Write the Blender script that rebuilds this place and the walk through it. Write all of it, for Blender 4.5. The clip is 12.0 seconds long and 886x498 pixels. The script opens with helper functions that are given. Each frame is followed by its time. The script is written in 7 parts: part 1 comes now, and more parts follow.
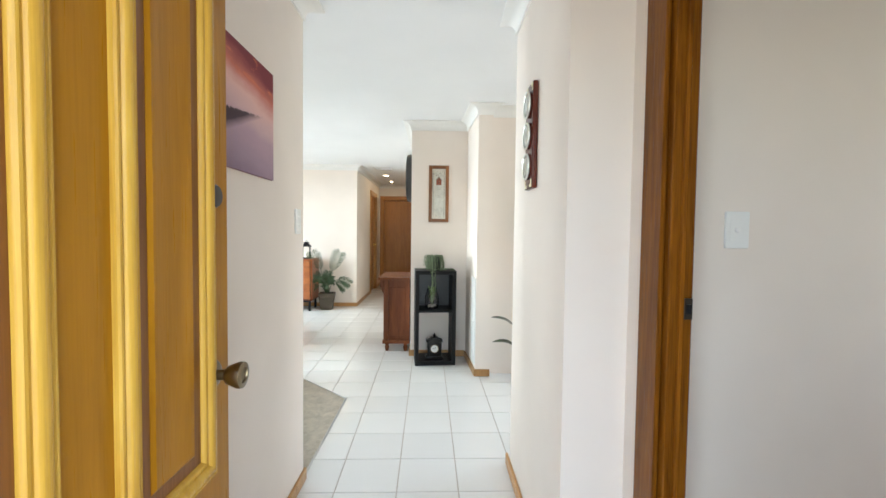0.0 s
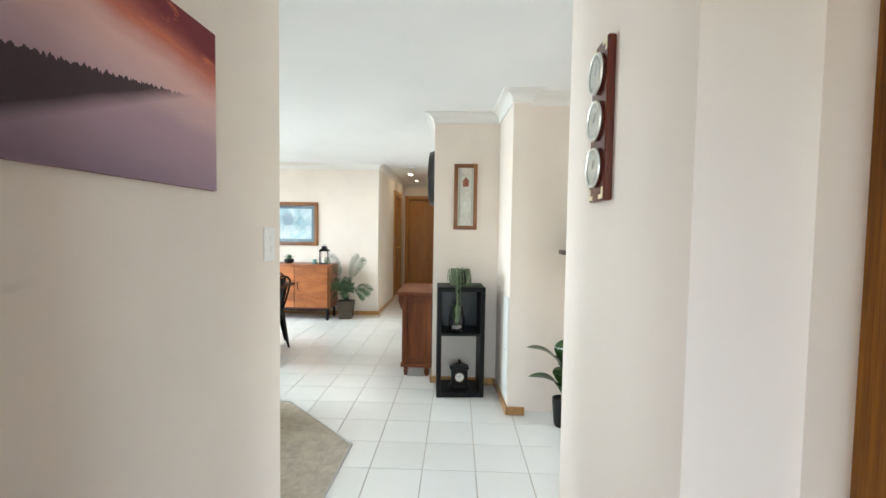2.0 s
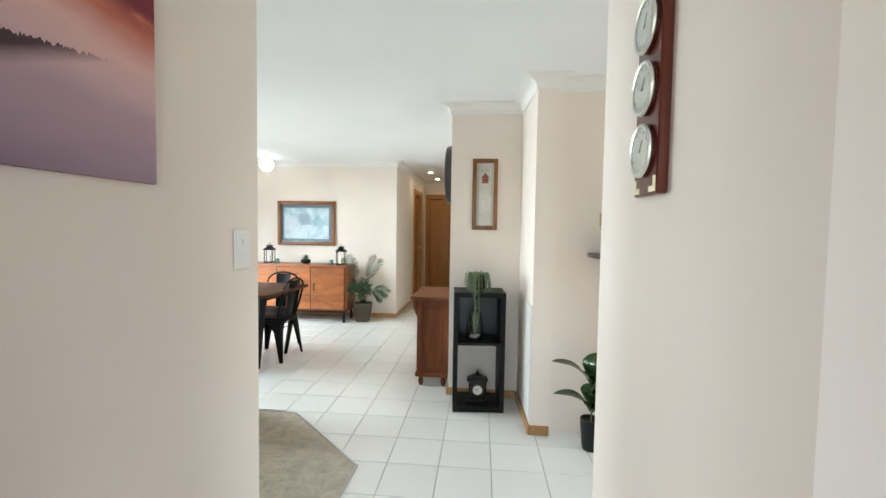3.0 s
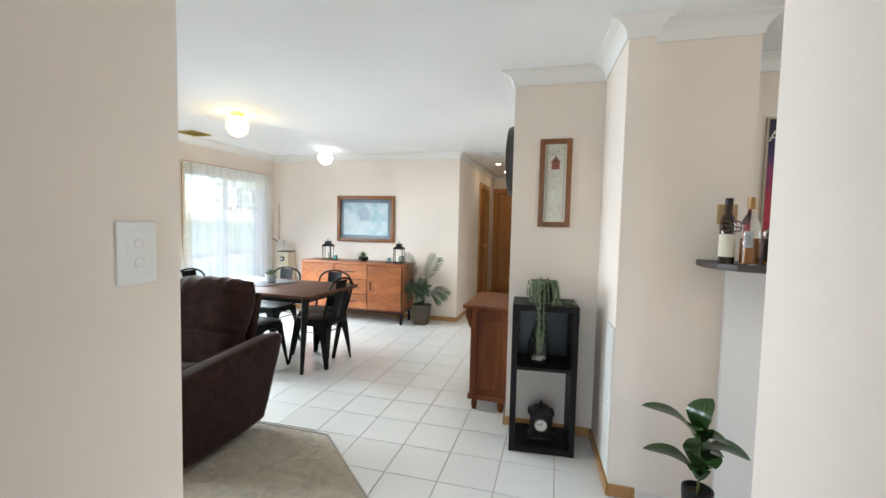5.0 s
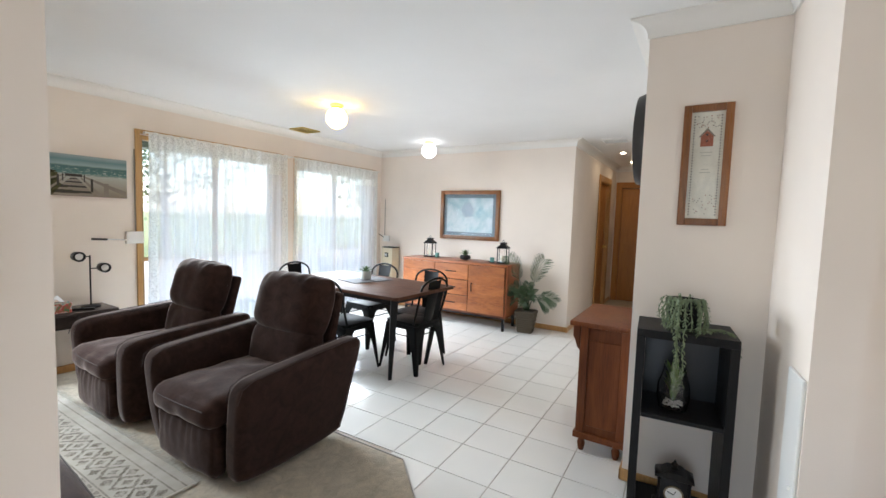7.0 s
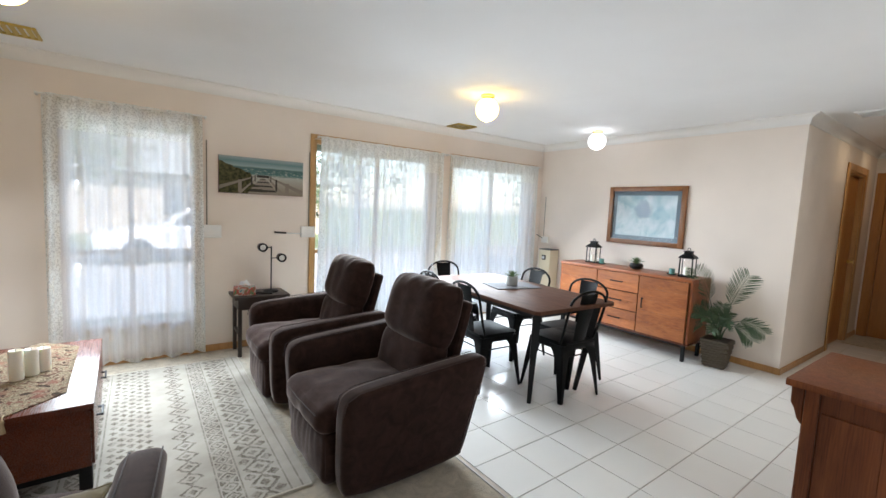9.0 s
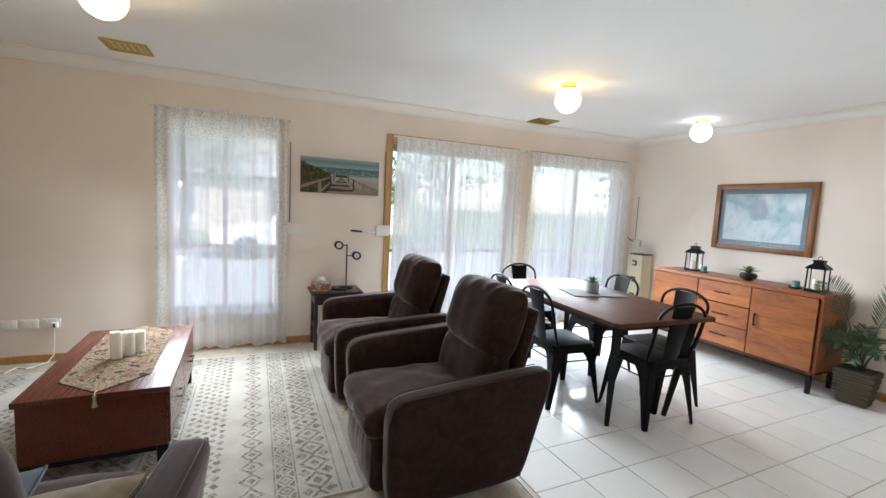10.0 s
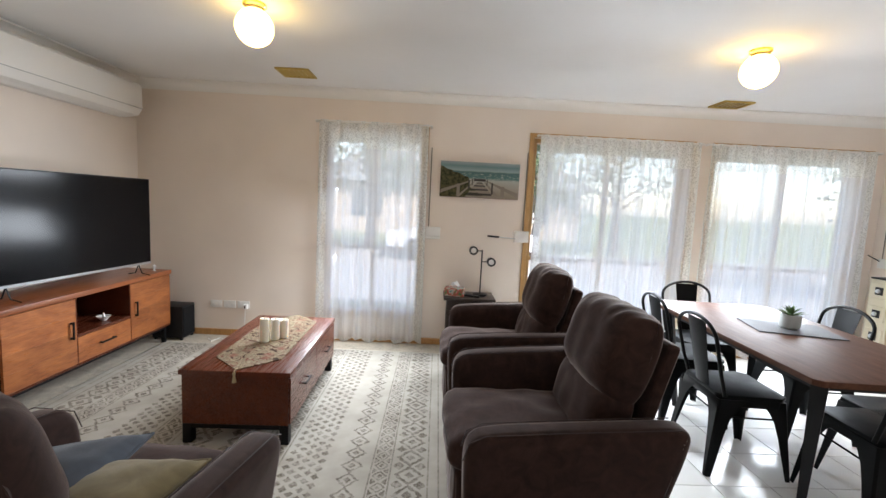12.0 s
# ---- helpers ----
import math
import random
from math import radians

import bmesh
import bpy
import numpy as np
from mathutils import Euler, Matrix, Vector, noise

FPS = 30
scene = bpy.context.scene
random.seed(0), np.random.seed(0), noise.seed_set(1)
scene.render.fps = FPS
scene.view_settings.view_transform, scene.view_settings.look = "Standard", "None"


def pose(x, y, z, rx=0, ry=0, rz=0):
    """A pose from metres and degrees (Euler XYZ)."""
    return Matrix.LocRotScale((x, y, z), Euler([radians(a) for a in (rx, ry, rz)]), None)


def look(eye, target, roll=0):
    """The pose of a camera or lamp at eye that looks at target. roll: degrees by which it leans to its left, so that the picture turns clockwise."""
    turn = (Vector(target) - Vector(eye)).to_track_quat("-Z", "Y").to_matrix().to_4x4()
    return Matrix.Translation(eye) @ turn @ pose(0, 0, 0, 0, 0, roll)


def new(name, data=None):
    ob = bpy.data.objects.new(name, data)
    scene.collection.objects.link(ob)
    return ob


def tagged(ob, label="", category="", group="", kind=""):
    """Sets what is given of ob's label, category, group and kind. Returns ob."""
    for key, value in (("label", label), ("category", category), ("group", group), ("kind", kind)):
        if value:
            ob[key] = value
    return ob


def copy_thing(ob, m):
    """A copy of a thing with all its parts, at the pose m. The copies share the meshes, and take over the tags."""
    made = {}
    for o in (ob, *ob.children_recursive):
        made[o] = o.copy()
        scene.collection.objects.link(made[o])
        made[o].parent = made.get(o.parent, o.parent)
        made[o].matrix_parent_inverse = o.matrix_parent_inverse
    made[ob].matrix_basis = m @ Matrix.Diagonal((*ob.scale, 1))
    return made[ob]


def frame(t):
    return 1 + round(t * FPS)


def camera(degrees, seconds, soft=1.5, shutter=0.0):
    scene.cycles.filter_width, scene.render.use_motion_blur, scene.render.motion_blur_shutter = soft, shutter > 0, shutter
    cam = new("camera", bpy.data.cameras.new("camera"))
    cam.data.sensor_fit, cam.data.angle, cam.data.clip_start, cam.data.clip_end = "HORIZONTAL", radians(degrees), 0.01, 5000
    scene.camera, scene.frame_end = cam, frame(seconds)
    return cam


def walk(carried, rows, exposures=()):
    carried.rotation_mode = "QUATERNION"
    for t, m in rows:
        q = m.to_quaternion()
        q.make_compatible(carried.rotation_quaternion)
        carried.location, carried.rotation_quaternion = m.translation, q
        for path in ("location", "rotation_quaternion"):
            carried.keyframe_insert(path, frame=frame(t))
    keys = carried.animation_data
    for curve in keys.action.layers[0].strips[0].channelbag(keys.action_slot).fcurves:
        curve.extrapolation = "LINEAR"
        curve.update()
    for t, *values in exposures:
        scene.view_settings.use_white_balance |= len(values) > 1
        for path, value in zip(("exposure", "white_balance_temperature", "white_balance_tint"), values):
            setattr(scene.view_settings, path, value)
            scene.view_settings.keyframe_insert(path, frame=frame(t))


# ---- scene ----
cam = camera(92.7, 12.0)
PATH = [
    (0, (0.248, 2.878, 1.28), (0.285, 4.876, 1.203), 0.7),
    (0.5, (0.26, 3.019, 1.307), (0.274, 5.017, 1.228), 0.6),
    (1, (0.275, 3.167, 1.363), (0.256, 5.165, 1.279), 0.8),
    (1.5, (0.28, 3.315, 1.378), (0.224, 5.312, 1.288), 0.7),
    (2, (0.272, 3.466, 1.385), (0.173, 5.461, 1.293), 0.9),
    (2.5, (0.287, 3.606, 1.392), (0.137, 5.598, 1.298), 0.9),
    (4.5, (0.364, 4.162, 1.396), (-0.09, 6.106, 1.283), 1.2),
    (5, (0.35, 4.32, 1.391), (-0.199, 6.239, 1.273), 1.3),
    (5.5, (0.338, 4.456, 1.384), (-0.316, 6.342, 1.261), 1.5),
    (6, (0.327, 4.589, 1.389), (-0.44, 6.431, 1.26), 1.6),
    (6.5, (0.317, 4.698, 1.387), (-0.58, 6.48, 1.252), 1.7),
    (7, (0.285, 4.812, 1.379), (-0.753, 6.516, 1.236), 1.9),
    (9, (0.166, 5.245, 1.405), (-1.449, 6.411, 1.219), 2.7),
    (9.5, (0.144, 5.346, 1.402), (-1.583, 6.335, 1.208), 2.8),
    (10, (0.097, 5.446, 1.389), (-1.721, 6.256, 1.191), 2.9),
    (10.5, (0.046, 5.542, 1.392), (-1.843, 6.164, 1.185), 3.0),
    (11, (-0.002, 5.632, 1.391), (-1.944, 6.06, 1.18), 3.0),
    (11.5, (-0.037, 5.736, 1.397), (-2.012, 5.966, 1.183), 3.0),
    (12, (-0.064, 5.816, 1.393), (-2.053, 5.85, 1.181), 2.9),
]
walk(cam, [(t, look(eye, target, roll)) for t, eye, target, roll in PATH],
     exposures=[(0, 4.32, 6400, 7), (1.2, 4.27, 6430, 6), (2.5, 4.10, 6500, 6), (4.5, 3.93, 6450, 8), (5.5, 3.80, 6430, 11), (7.0, 3.76, 6480, 13), (9.5, 3.54, 6480, 13), (12.0, 3.52, 6680, 16)])

# ---- daylight: bright hazy sky, soft sun ----
world = bpy.data.worlds.new("sky")
scene.world = world
world.use_nodes = True
wn = world.node_tree.nodes
wl = world.node_tree.links
sky = wn.new("ShaderNodeTexSky")
sky.sky_type = 'NISHITA'
sky.sun_disc = False
sky.sun_elevation = radians(48)
sky.sun_rotation = radians(53)
sky.dust_density = 1.2
wl.new(sky.outputs[0], wn["Background"].inputs[0])
wn["Background"].inputs[1].default_value = 0.066
sun = new("sun", bpy.data.lights.new("sun", 'SUN'))
sun.data.energy = 0.9
sun.data.angle = radians(3)
sun.data.color = (1, 0.97, 0.93)
sun.matrix_world = look((0, 0, 20), (-12.0, -9.0, 3.0))

# added fill lamps before the sheers of the three window openings, for the sky's downward light, an upper and a lower
# strip each
for wy, ww, power, turn in ((5.20, 0.84, 2.15, -0.50), (7.45, 1.40, 3.8, 0.0), (8.90, 0.80, 1.5, -0.22)):
    for wz in (1.62, 0.98):
        sl = new("window_sky_fill", bpy.data.lights.new("window_sky_fill", 'AREA'))
        sl.data.shape, sl.data.size, sl.data.size_y = 'RECTANGLE', ww, 0.36
        sl.data.energy, sl.data.spread = power, radians(155)
        sl.data.color = (0.80, 0.92, 1.0)
        sl.matrix_world = look((-3.80, wy, wz), (-2.80, wy + turn, wz - 0.80))
# the hazy sky's glow behind the sheers, in the same openings
for wy, wz, ww, wh, power in ((5.20, 1.17, 0.84, 1.68, 0.15), (7.45, 1.06, 1.40, 1.88, 0.16), (9.19, 1.06, 1.38, 1.88, 0.24)):
    gl_ = new("window_glow_light", bpy.data.lights.new("window_glow_light", 'AREA'))
    gl_.data.shape, gl_.data.size, gl_.data.size_y = 'RECTANGLE', ww, wh
    gl_.data.energy = power
    gl_.data.color = (0.86, 0.95, 1.0)
    gl_.matrix_world = look((-4.180, wy, wz), (-3.180, wy, wz))
# daylight entering by the open front door
dl_ = new("doorway_sky_light", bpy.data.lights.new("doorway_sky_light", 'AREA'))
dl_.data.shape, dl_.data.size, dl_.data.size_y = 'RECTANGLE', 0.78, 1.9
dl_.data.energy = 0.65
dl_.data.color = (0.95, 0.98, 1.0)
dl_.matrix_world = look((0.15, 2.70, 1.05), (0.15, 6.0, 1.05))
# daylight at the side room's window
rl_ = new("room_window_light", bpy.data.lights.new("room_window_light", 'AREA'))
rl_.data.shape, rl_.data.size, rl_.data.size_y = 'RECTANGLE', 0.55, 0.95
rl_.data.energy = 0.46
rl_.data.color = (0.90, 0.96, 1.0)
rl_.matrix_world = look((2.8, 2.86, 1.53), (2.6, 4.2, 1.45))
# daylight at the window of the nook beside the bar
nl_ = new("nook_window_light", bpy.data.lights.new("nook_window_light", 'AREA'))
nl_.data.shape, nl_.data.size, nl_.data.size_y = 'RECTANGLE', 1.05, 1.3
nl_.data.energy = 1.5
nl_.data.color = (0.86, 0.94, 1.0)
nl_.matrix_world = look((3.58, 5.90, 1.38), (2.4, 5.95, 1.2))

# ---- mesh helpers ----
def bm_box(x0, x1, y0, y1, z0, z1, bev=0.0, seg=2, bm=None):
    b = bmesh.new()
    r = bmesh.ops.create_cube(b, size=1)
    for v in r["verts"]:
        v.co = Vector(((x0 + x1) / 2 + v.co.x * (x1 - x0), (y0 + y1) / 2 + v.co.y * (y1 - y0), (z0 + z1) / 2 + v.co.z * (z1 - z0)))
    if bev > 0:
        bmesh.ops.bevel(b, geom=list(b.edges), offset=bev, segments=seg, profile=0.6, affect='EDGES')
    return merge(bm, b)


def merge(bm, b):
    if bm is None:
        return b
    me = bpy.data.meshes.new("tmp")
    b.to_mesh(me)
    b.free()
    bm.from_mesh(me)
    bpy.data.meshes.remove(me)
    return bm


def bm_lathe(profile, n=24, at=(0, 0, 0), bm=None, axis='z', cap=True):
    """Turn a profile of (radius, height) round an axis."""
    b = bmesh.new()
    rings = []
    for r, h in profile:
        ring = []
        for i in range(n):
            a = 2 * math.pi * i / n
            p = (r * math.cos(a), r * math.sin(a), h)
            if axis == 'x':
                p = (p[2], p[0], p[1])
            elif axis == 'y':
                p = (p[0], p[2], p[1])
            ring.append(b.verts.new((p[0] + at[0], p[1] + at[1], p[2] + at[2])))
        rings.append(ring)
    for a, c in zip(rings, rings[1:]):
        for i in range(n):
            b.faces.new((a[i], a[(i + 1) % n], c[(i + 1) % n], c[i]))
    if cap:
        b.faces.new(rings[0][::-1])
        b.faces.new(rings[-1])
    bmesh.ops.recalc_face_normals(b, faces=b.faces)
    return merge(bm, b)


def bm_tube(points, r, n=8, bm=None, r2=None):
    """A round tube along a list of points; the radius may taper to r2."""
    b = bmesh.new()
    pts = [Vector(p) for p in points]
    rings = []
    up = Vector((0, 0, 1))
    prev = None
    for i, p in enumerate(pts):
        d = (pts[min(i + 1, len(pts) - 1)] - pts[max(i - 1, 0)]).normalized()
        if prev is None:
            u = d.cross(up) if abs(d.z) < 0.95 else d.cross(Vector((1, 0, 0)))
        else:
            u = prev - d * prev.dot(d)
        u.normalize()
        prev = u
        w = d.cross(u)
        k = i / max(1, len(pts) - 1)
        rr = r if r2 is None else r + (r2 - r) * k
        rings.append([b.verts.new(p + (u * math.cos(2 * math.pi * j / n) + w * math.sin(2 * math.pi * j / n)) * rr) for j in range(n)])
    for a, c in zip(rings, rings[1:]):
        for j in range(n):
            b.faces.new((a[j], a[(j + 1) % n], c[(j + 1) % n], c[j]))
    b.faces.new(rings[0][::-1])
    b.faces.new(rings[-1])
    bmesh.ops.recalc_face_normals(b, faces=b.faces)
    return merge(bm, b)


def arc(c, r, a0, a1, n, plane='xz'):
    out = []
    for i in range(n + 1):
        a = radians(a0 + (a1 - a0) * i / n)
        p, q = r * math.cos(a), r * math.sin(a)
        out.append({'xz': (c[0] + p, c[1], c[2] + q), 'xy': (c[0] + p, c[1] + q, c[2]), 'yz': (c[0], c[1] + p, c[2] + q)}[plane])
    return out


def bm_grid(f, nu, nv, bm=None, closed=False):
    """A sheet of points f(u, v), u and v from 0 to 1."""
    b = bmesh.new()
    g = [[b.verts.new(f(i / nu, j / nv)) for j in range(nv + 1)] for i in range(nu + (0 if closed else 1))]
    m = len(g)
    for i in range(nu):
        for j in range(nv):
            b.faces.new((g[i][j], g[(i + 1) % m][j], g[(i + 1) % m][j + 1], g[i][j + 1]))
    return merge(bm, b)


def bm_prism(outline, axis, a0, a1, bev=0.0, seg=2, bm=None):
    """A closed outline of (p, q) pushed along an axis from a0 to a1."""
    b = bmesh.new()

    def put(p, q, a):
        return {'x': (a, p, q), 'y': (p, a, q), 'z': (p, q, a)}[axis]
    lo = [b.verts.new(put(p, q, a0)) for p, q in outline]
    hi = [b.verts.new(put(p, q, a1)) for p, q in outline]
    n = len(outline)
    b.faces.new(lo)
    b.faces.new(hi[::-1])
    for i in range(n):
        b.faces.new((lo[i], hi[i], hi[(i + 1) % n], lo[(i + 1) % n]))
    bmesh.ops.recalc_face_normals(b, faces=b.faces)
    if bev > 0:
        bmesh.ops.bevel(b, geom=list(b.edges), offset=bev, segments=seg, profile=0.6, affect='EDGES')
    return merge(bm, b)


def bm_soft(x0, x1, y0, y1, z0, z1, r=0.06, puff=0.03, n=10, seed=0, wrinkle=0.006, bm=None):
    """A stuffed cushion block: rounded edges, bulged faces, small creases."""
    b = bmesh.new()
    bmesh.ops.create_cube(b, size=2)
    bmesh.ops.subdivide_edges(b, edges=list(b.edges), cuts=n, use_grid_fill=True)
    hx, hy, hz = (x1 - x0) / 2, (y1 - y0) / 2, (z1 - z0) / 2
    r = min(r, hx * .95, hy * .95, hz * .95)
    c = Vector(((x0 + x1) / 2, (y0 + y1) / 2, (z0 + z1) / 2))
    for v in b.verts:
        u = v.co.copy()
        p = Vector((u.x * hx, u.y * hy, u.z * hz))
        core = Vector((max(-hx + r, min(hx - r, p.x)), max(-hy + r, min(hy - r, p.y)), max(-hz + r, min(hz - r, p.z))))
        d = p - core
        if d.length > 1e-6:
            p = core + d.normalized() * r
        k = (1 - u.x ** 2) * (1 - u.y ** 2) + (1 - u.y ** 2) * (1 - u.z ** 2) + (1 - u.x ** 2) * (1 - u.z ** 2)
        nrm = Vector((u.x ** 5, u.y ** 5, u.z ** 5))
        if nrm.length > 1e-6:
            p += nrm.normalized() * puff * min(1, k)
            p += nrm.normalized() * wrinkle * noise.noise(p * 9 + Vector((seed * 3.7, 0, seed))) 
        v.co = p + c
    return merge(bm, b)


def finish(name, bm, mat, smooth=None):
    me = bpy.data.meshes.new(name)
    bm.to_mesh(me)
    bm.free()
    for m in (mat if isinstance(mat, (list, tuple)) else [mat]):
        me.materials.append(m)
    if smooth is not None:
        me.polygons.foreach_set("use_smooth", [True] * len(me.polygons))
        if smooth < 180:
            me.set_sharp_from_angle(angle=radians(smooth))
    return me


def solid(name, bm, mat, label, category, kind="", group="", smooth=35):
    return tagged(new(name, finish(name, bm, mat, smooth)), label, category, group, kind)


def thing(name, label, category, m=None, group=""):
    ob = tagged(new(name), label, category, group)
    ob.empty_display_size = 0.05
    if m is not None:
        ob.matrix_basis = m
    return ob


def part(name, bm, mat, parent, label="", smooth=35):
    ob = new(name, bm if isinstance(bm, bpy.types.Mesh) else finish(name, bm, mat, smooth))
    ob.parent = parent
    return tagged(ob, label)


def moved(bm, m):
    bm.transform(m)
    return bm


def bm_text(body, size, depth=0.0):
    cu = bpy.data.curves.new("txt", 'FONT')
    cu.body, cu.size, cu.extrude, cu.align_x, cu.align_y = body, size, depth, 'CENTER', 'CENTER'
    cu.resolution_u = 2
    ob = bpy.data.objects.new("txt", cu)
    me = bpy.data.meshes.new_from_object(ob)
    b = bmesh.new()
    b.from_mesh(me)
    bpy.data.objects.remove(ob)
    bpy.data.meshes.remove(me)
    bpy.data.curves.remove(cu)
    return b


# ---- materials ----
def mat(name, color, rough=0.6, metal=0.0, spec=0.5):
    m = bpy.data.materials.new(name)
    m.use_nodes = True
    p = m.node_tree.nodes["Principled BSDF"]
    p.inputs["Base Color"].default_value = (*color, 1)
    p.inputs["Roughness"].default_value = rough
    p.inputs["Metallic"].default_value = metal
    p.inputs["Specular IOR Level"].default_value = spec
    return m


def nodes_of(m):
    t = m.node_tree
    return t, t.nodes, t.links, t.nodes["Principled BSDF"]


def coords(m, scale=(1, 1, 1), rot=(0, 0, 0), kind="Object"):
    t, n, l, p = nodes_of(m)
    c = n.new("ShaderNodeTexCoord")
    mp = n.new("ShaderNodeMapping")
    mp.inputs["Scale"].default_value = scale
    mp.inputs["Rotation"].default_value = rot
    l.new(c.outputs[kind], mp.inputs[0])
    return mp.outputs[0]


def noise_tex(m, vec, scale, detail=4, rough=0.55, distort=0.0):
    t, n, l, p = nodes_of(m)
    x = n.new("ShaderNodeTexNoise")
    x.inputs["Scale"].default_value = scale
    x.inputs["Detail"].default_value = detail
    x.inputs["Roughness"].default_value = rough
    x.inputs["Distortion"].default_value = distort
    l.new(vec, x.inputs["Vector"])
    return x.outputs["Fac"]


def ramp(m, fac, stops):
    t, n, l, p = nodes_of(m)
    r = n.new("ShaderNodeValToRGB")
    e = r.color_ramp.elements
    while len(e) < len(stops):
        e.new(0.5)
    for k, (pos, col) in zip(e, stops):
        k.position = pos
        k.color = (*col, 1) if len(col) == 3 else col
    l.new(fac, r.inputs[0])
    return r.outputs[0]


def mixc(m, fac, a, b, mode='MIX'):
    t, n, l, p = nodes_of(m)
    x = n.new("ShaderNodeMix")
    x.data_type, x.blend_type = 'RGBA', mode
    for sock, val in ((x.inputs[0], fac), (x.inputs[6], a), (x.inputs[7], b)):
        if isinstance(val, (int, float)):
            sock.default_value = val
        elif isinstance(val, tuple):
            sock.default_value = (*val, 1)
        else:
            l.new(val, sock)
    return x.outputs[2]


def math_n(m, op, a, b=0.0):
    t, n, l, p = nodes_of(m)
    x = n.new("ShaderNodeMath")
    x.operation = op
    for sock, val in zip(x.inputs, (a, b)):
        if isinstance(val, (int, float)):
            sock.default_value = val
        else:
            l.new(val, sock)
    return x.outputs[0]


def bump(m, height, strength=0.2, dist=0.01):
    t, n, l, p = nodes_of(m)
    b = n.new("ShaderNodeBump")
    b.inputs["Strength"].default_value = strength
    b.inputs["Distance"].default_value = dist
    l.new(height, b.inputs["Height"])
    l.new(b.outputs[0], p.inputs["Normal"])


def shade(c, k):
    return tuple(min(1, v * k) for v in c)


def m_paint(name, color, rough=0.6, vary=0.06, texture=0.08):
    m = mat(name, color, rough, spec=0.3)
    t, n, l, p = nodes_of(m)
    v = coords(m)
    big = noise_tex(m, v, 1.3, 3)
    fine = noise_tex(m, v, 180, 3)
    col = ramp(m, big, [(0.3, shade(color, 1 - vary)), (0.7, shade(color, 1 + vary * .5))])
    l.new(col, p.inputs["Base Color"])
    l.new(ramp(m, noise_tex(m, v, 5, 4), [(0.3, (rough - .08,) * 3), (0.7, (rough + .08,) * 3)]), p.inputs["Roughness"])
    bump(m, fine, texture, 0.002)
    return m


def m_wood(name, dark, light, scale=1.0, along=(1, 8, 8), rough=0.35, per_object=0.15, streak=1.0):
    m = mat(name, light, rough)
    t, n, l, p = nodes_of(m)
    v = coords(m, tuple(a * scale for a in along))
    warp = noise_tex(m, v, 2.2, 5, 0.6, 1.2)
    grain = noise_tex(m, coords(m, tuple(a * scale * (1 if a == min(along) else 5) for a in along)), 7, 4, 0.6, 0.3)
    base = ramp(m, warp, [(0.28, dark), (0.5, tuple((a + b) / 2 for a, b in zip(dark, light))), (0.72, light)])
    fine = ramp(m, grain, [(0.35, shade(dark, .75)), (0.6, light)])
    col = mixc(m, 0.35 * streak, base, fine)
    oi = n.new("ShaderNodeObjectInfo")
    k = math_n(m, 'ADD', math_n(m, 'MULTIPLY', oi.outputs["Random"], per_object * 2), 1 - per_object)
    cm = n.new("ShaderNodeCombineColor")
    for i in range(3):
        l.new(k, cm.inputs[i])
    l.new(mixc(m, 1.0, col, cm.outputs[0], 'MULTIPLY'), p.inputs["Base Color"])
    l.new(ramp(m, grain, [(0.3, (rough + .12,) * 3), (0.7, (rough - .05,) * 3)]), p.inputs["Roughness"])
    bump(m, grain, 0.12, 0.002)
    return m


def m_fabric(name, color, rough=0.9, weave=900, sheen=0.4, vary=0.2):
    m = mat(name, color, rough, spec=0.2)
    t, n, l, p = nodes_of(m)
    v = coords(m)
    nap = noise_tex(m, v, 14, 5, 0.65, 0.8)
    l.new(ramp(m, nap, [(0.3, shade(color, 1 - vary)), (0.7, shade(color, 1 + vary))]), p.inputs["Base Color"])
    p.inputs["Sheen Weight"].default_value = sheen
    p.inputs["Sheen Roughness"].default_value = 0.4
    bump(m, noise_tex(m, v, weave, 2), 0.25, 0.001)
    return m


def m_glass(name, color=(1, 1, 1), rough=0.0):
    m = mat(name, color, rough)
    p = m.node_tree.nodes["Principled BSDF"]
    p.inputs["Transmission Weight"].default_value = 1.0
    p.inputs["IOR"].default_value = 1.45
    return m


def m_glow(name, color, strength):
    m = mat(name, (0.9, 0.9, 0.88), 0.3)
    p = m.node_tree.nodes["Principled BSDF"]
    p.inputs["Emission Color"].default_value = (*color, 1)
    p.inputs["Emission Strength"].default_value = strength
    return m


WALL = m_paint("wall_paint", (0.82, 0.730, 0.648), 0.6)
CEIL = m_paint("ceiling_paint", (0.86, 0.86, 0.85), 0.75, 0.03)
CORN = m_paint("cornice_paint", (0.82, 0.80, 0.76), 0.6, 0.03)
TRIM = m_wood("trim_timber", (0.36, 0.17, 0.05), (0.58, 0.32, 0.12), 1.0, (6, 6, 1), 0.3)
JAMB = m_wood("jamb_timber", (0.085, 0.024, 0.002), (0.30, 0.105, 0.009), 1.0, (9, 9, .8), 0.18)
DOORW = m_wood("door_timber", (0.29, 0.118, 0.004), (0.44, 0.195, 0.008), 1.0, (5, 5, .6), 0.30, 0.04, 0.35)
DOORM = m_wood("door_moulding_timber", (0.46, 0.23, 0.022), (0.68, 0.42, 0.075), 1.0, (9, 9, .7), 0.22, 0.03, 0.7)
for m_ in (JAMB, DOORW, DOORM):
    m_.node_tree.nodes["Principled BSDF"].inputs["Specular IOR Level"].default_value = 0.20
JAMB.node_tree.nodes["Principled BSDF"].inputs["Specular IOR Level"].default_value = 0.14
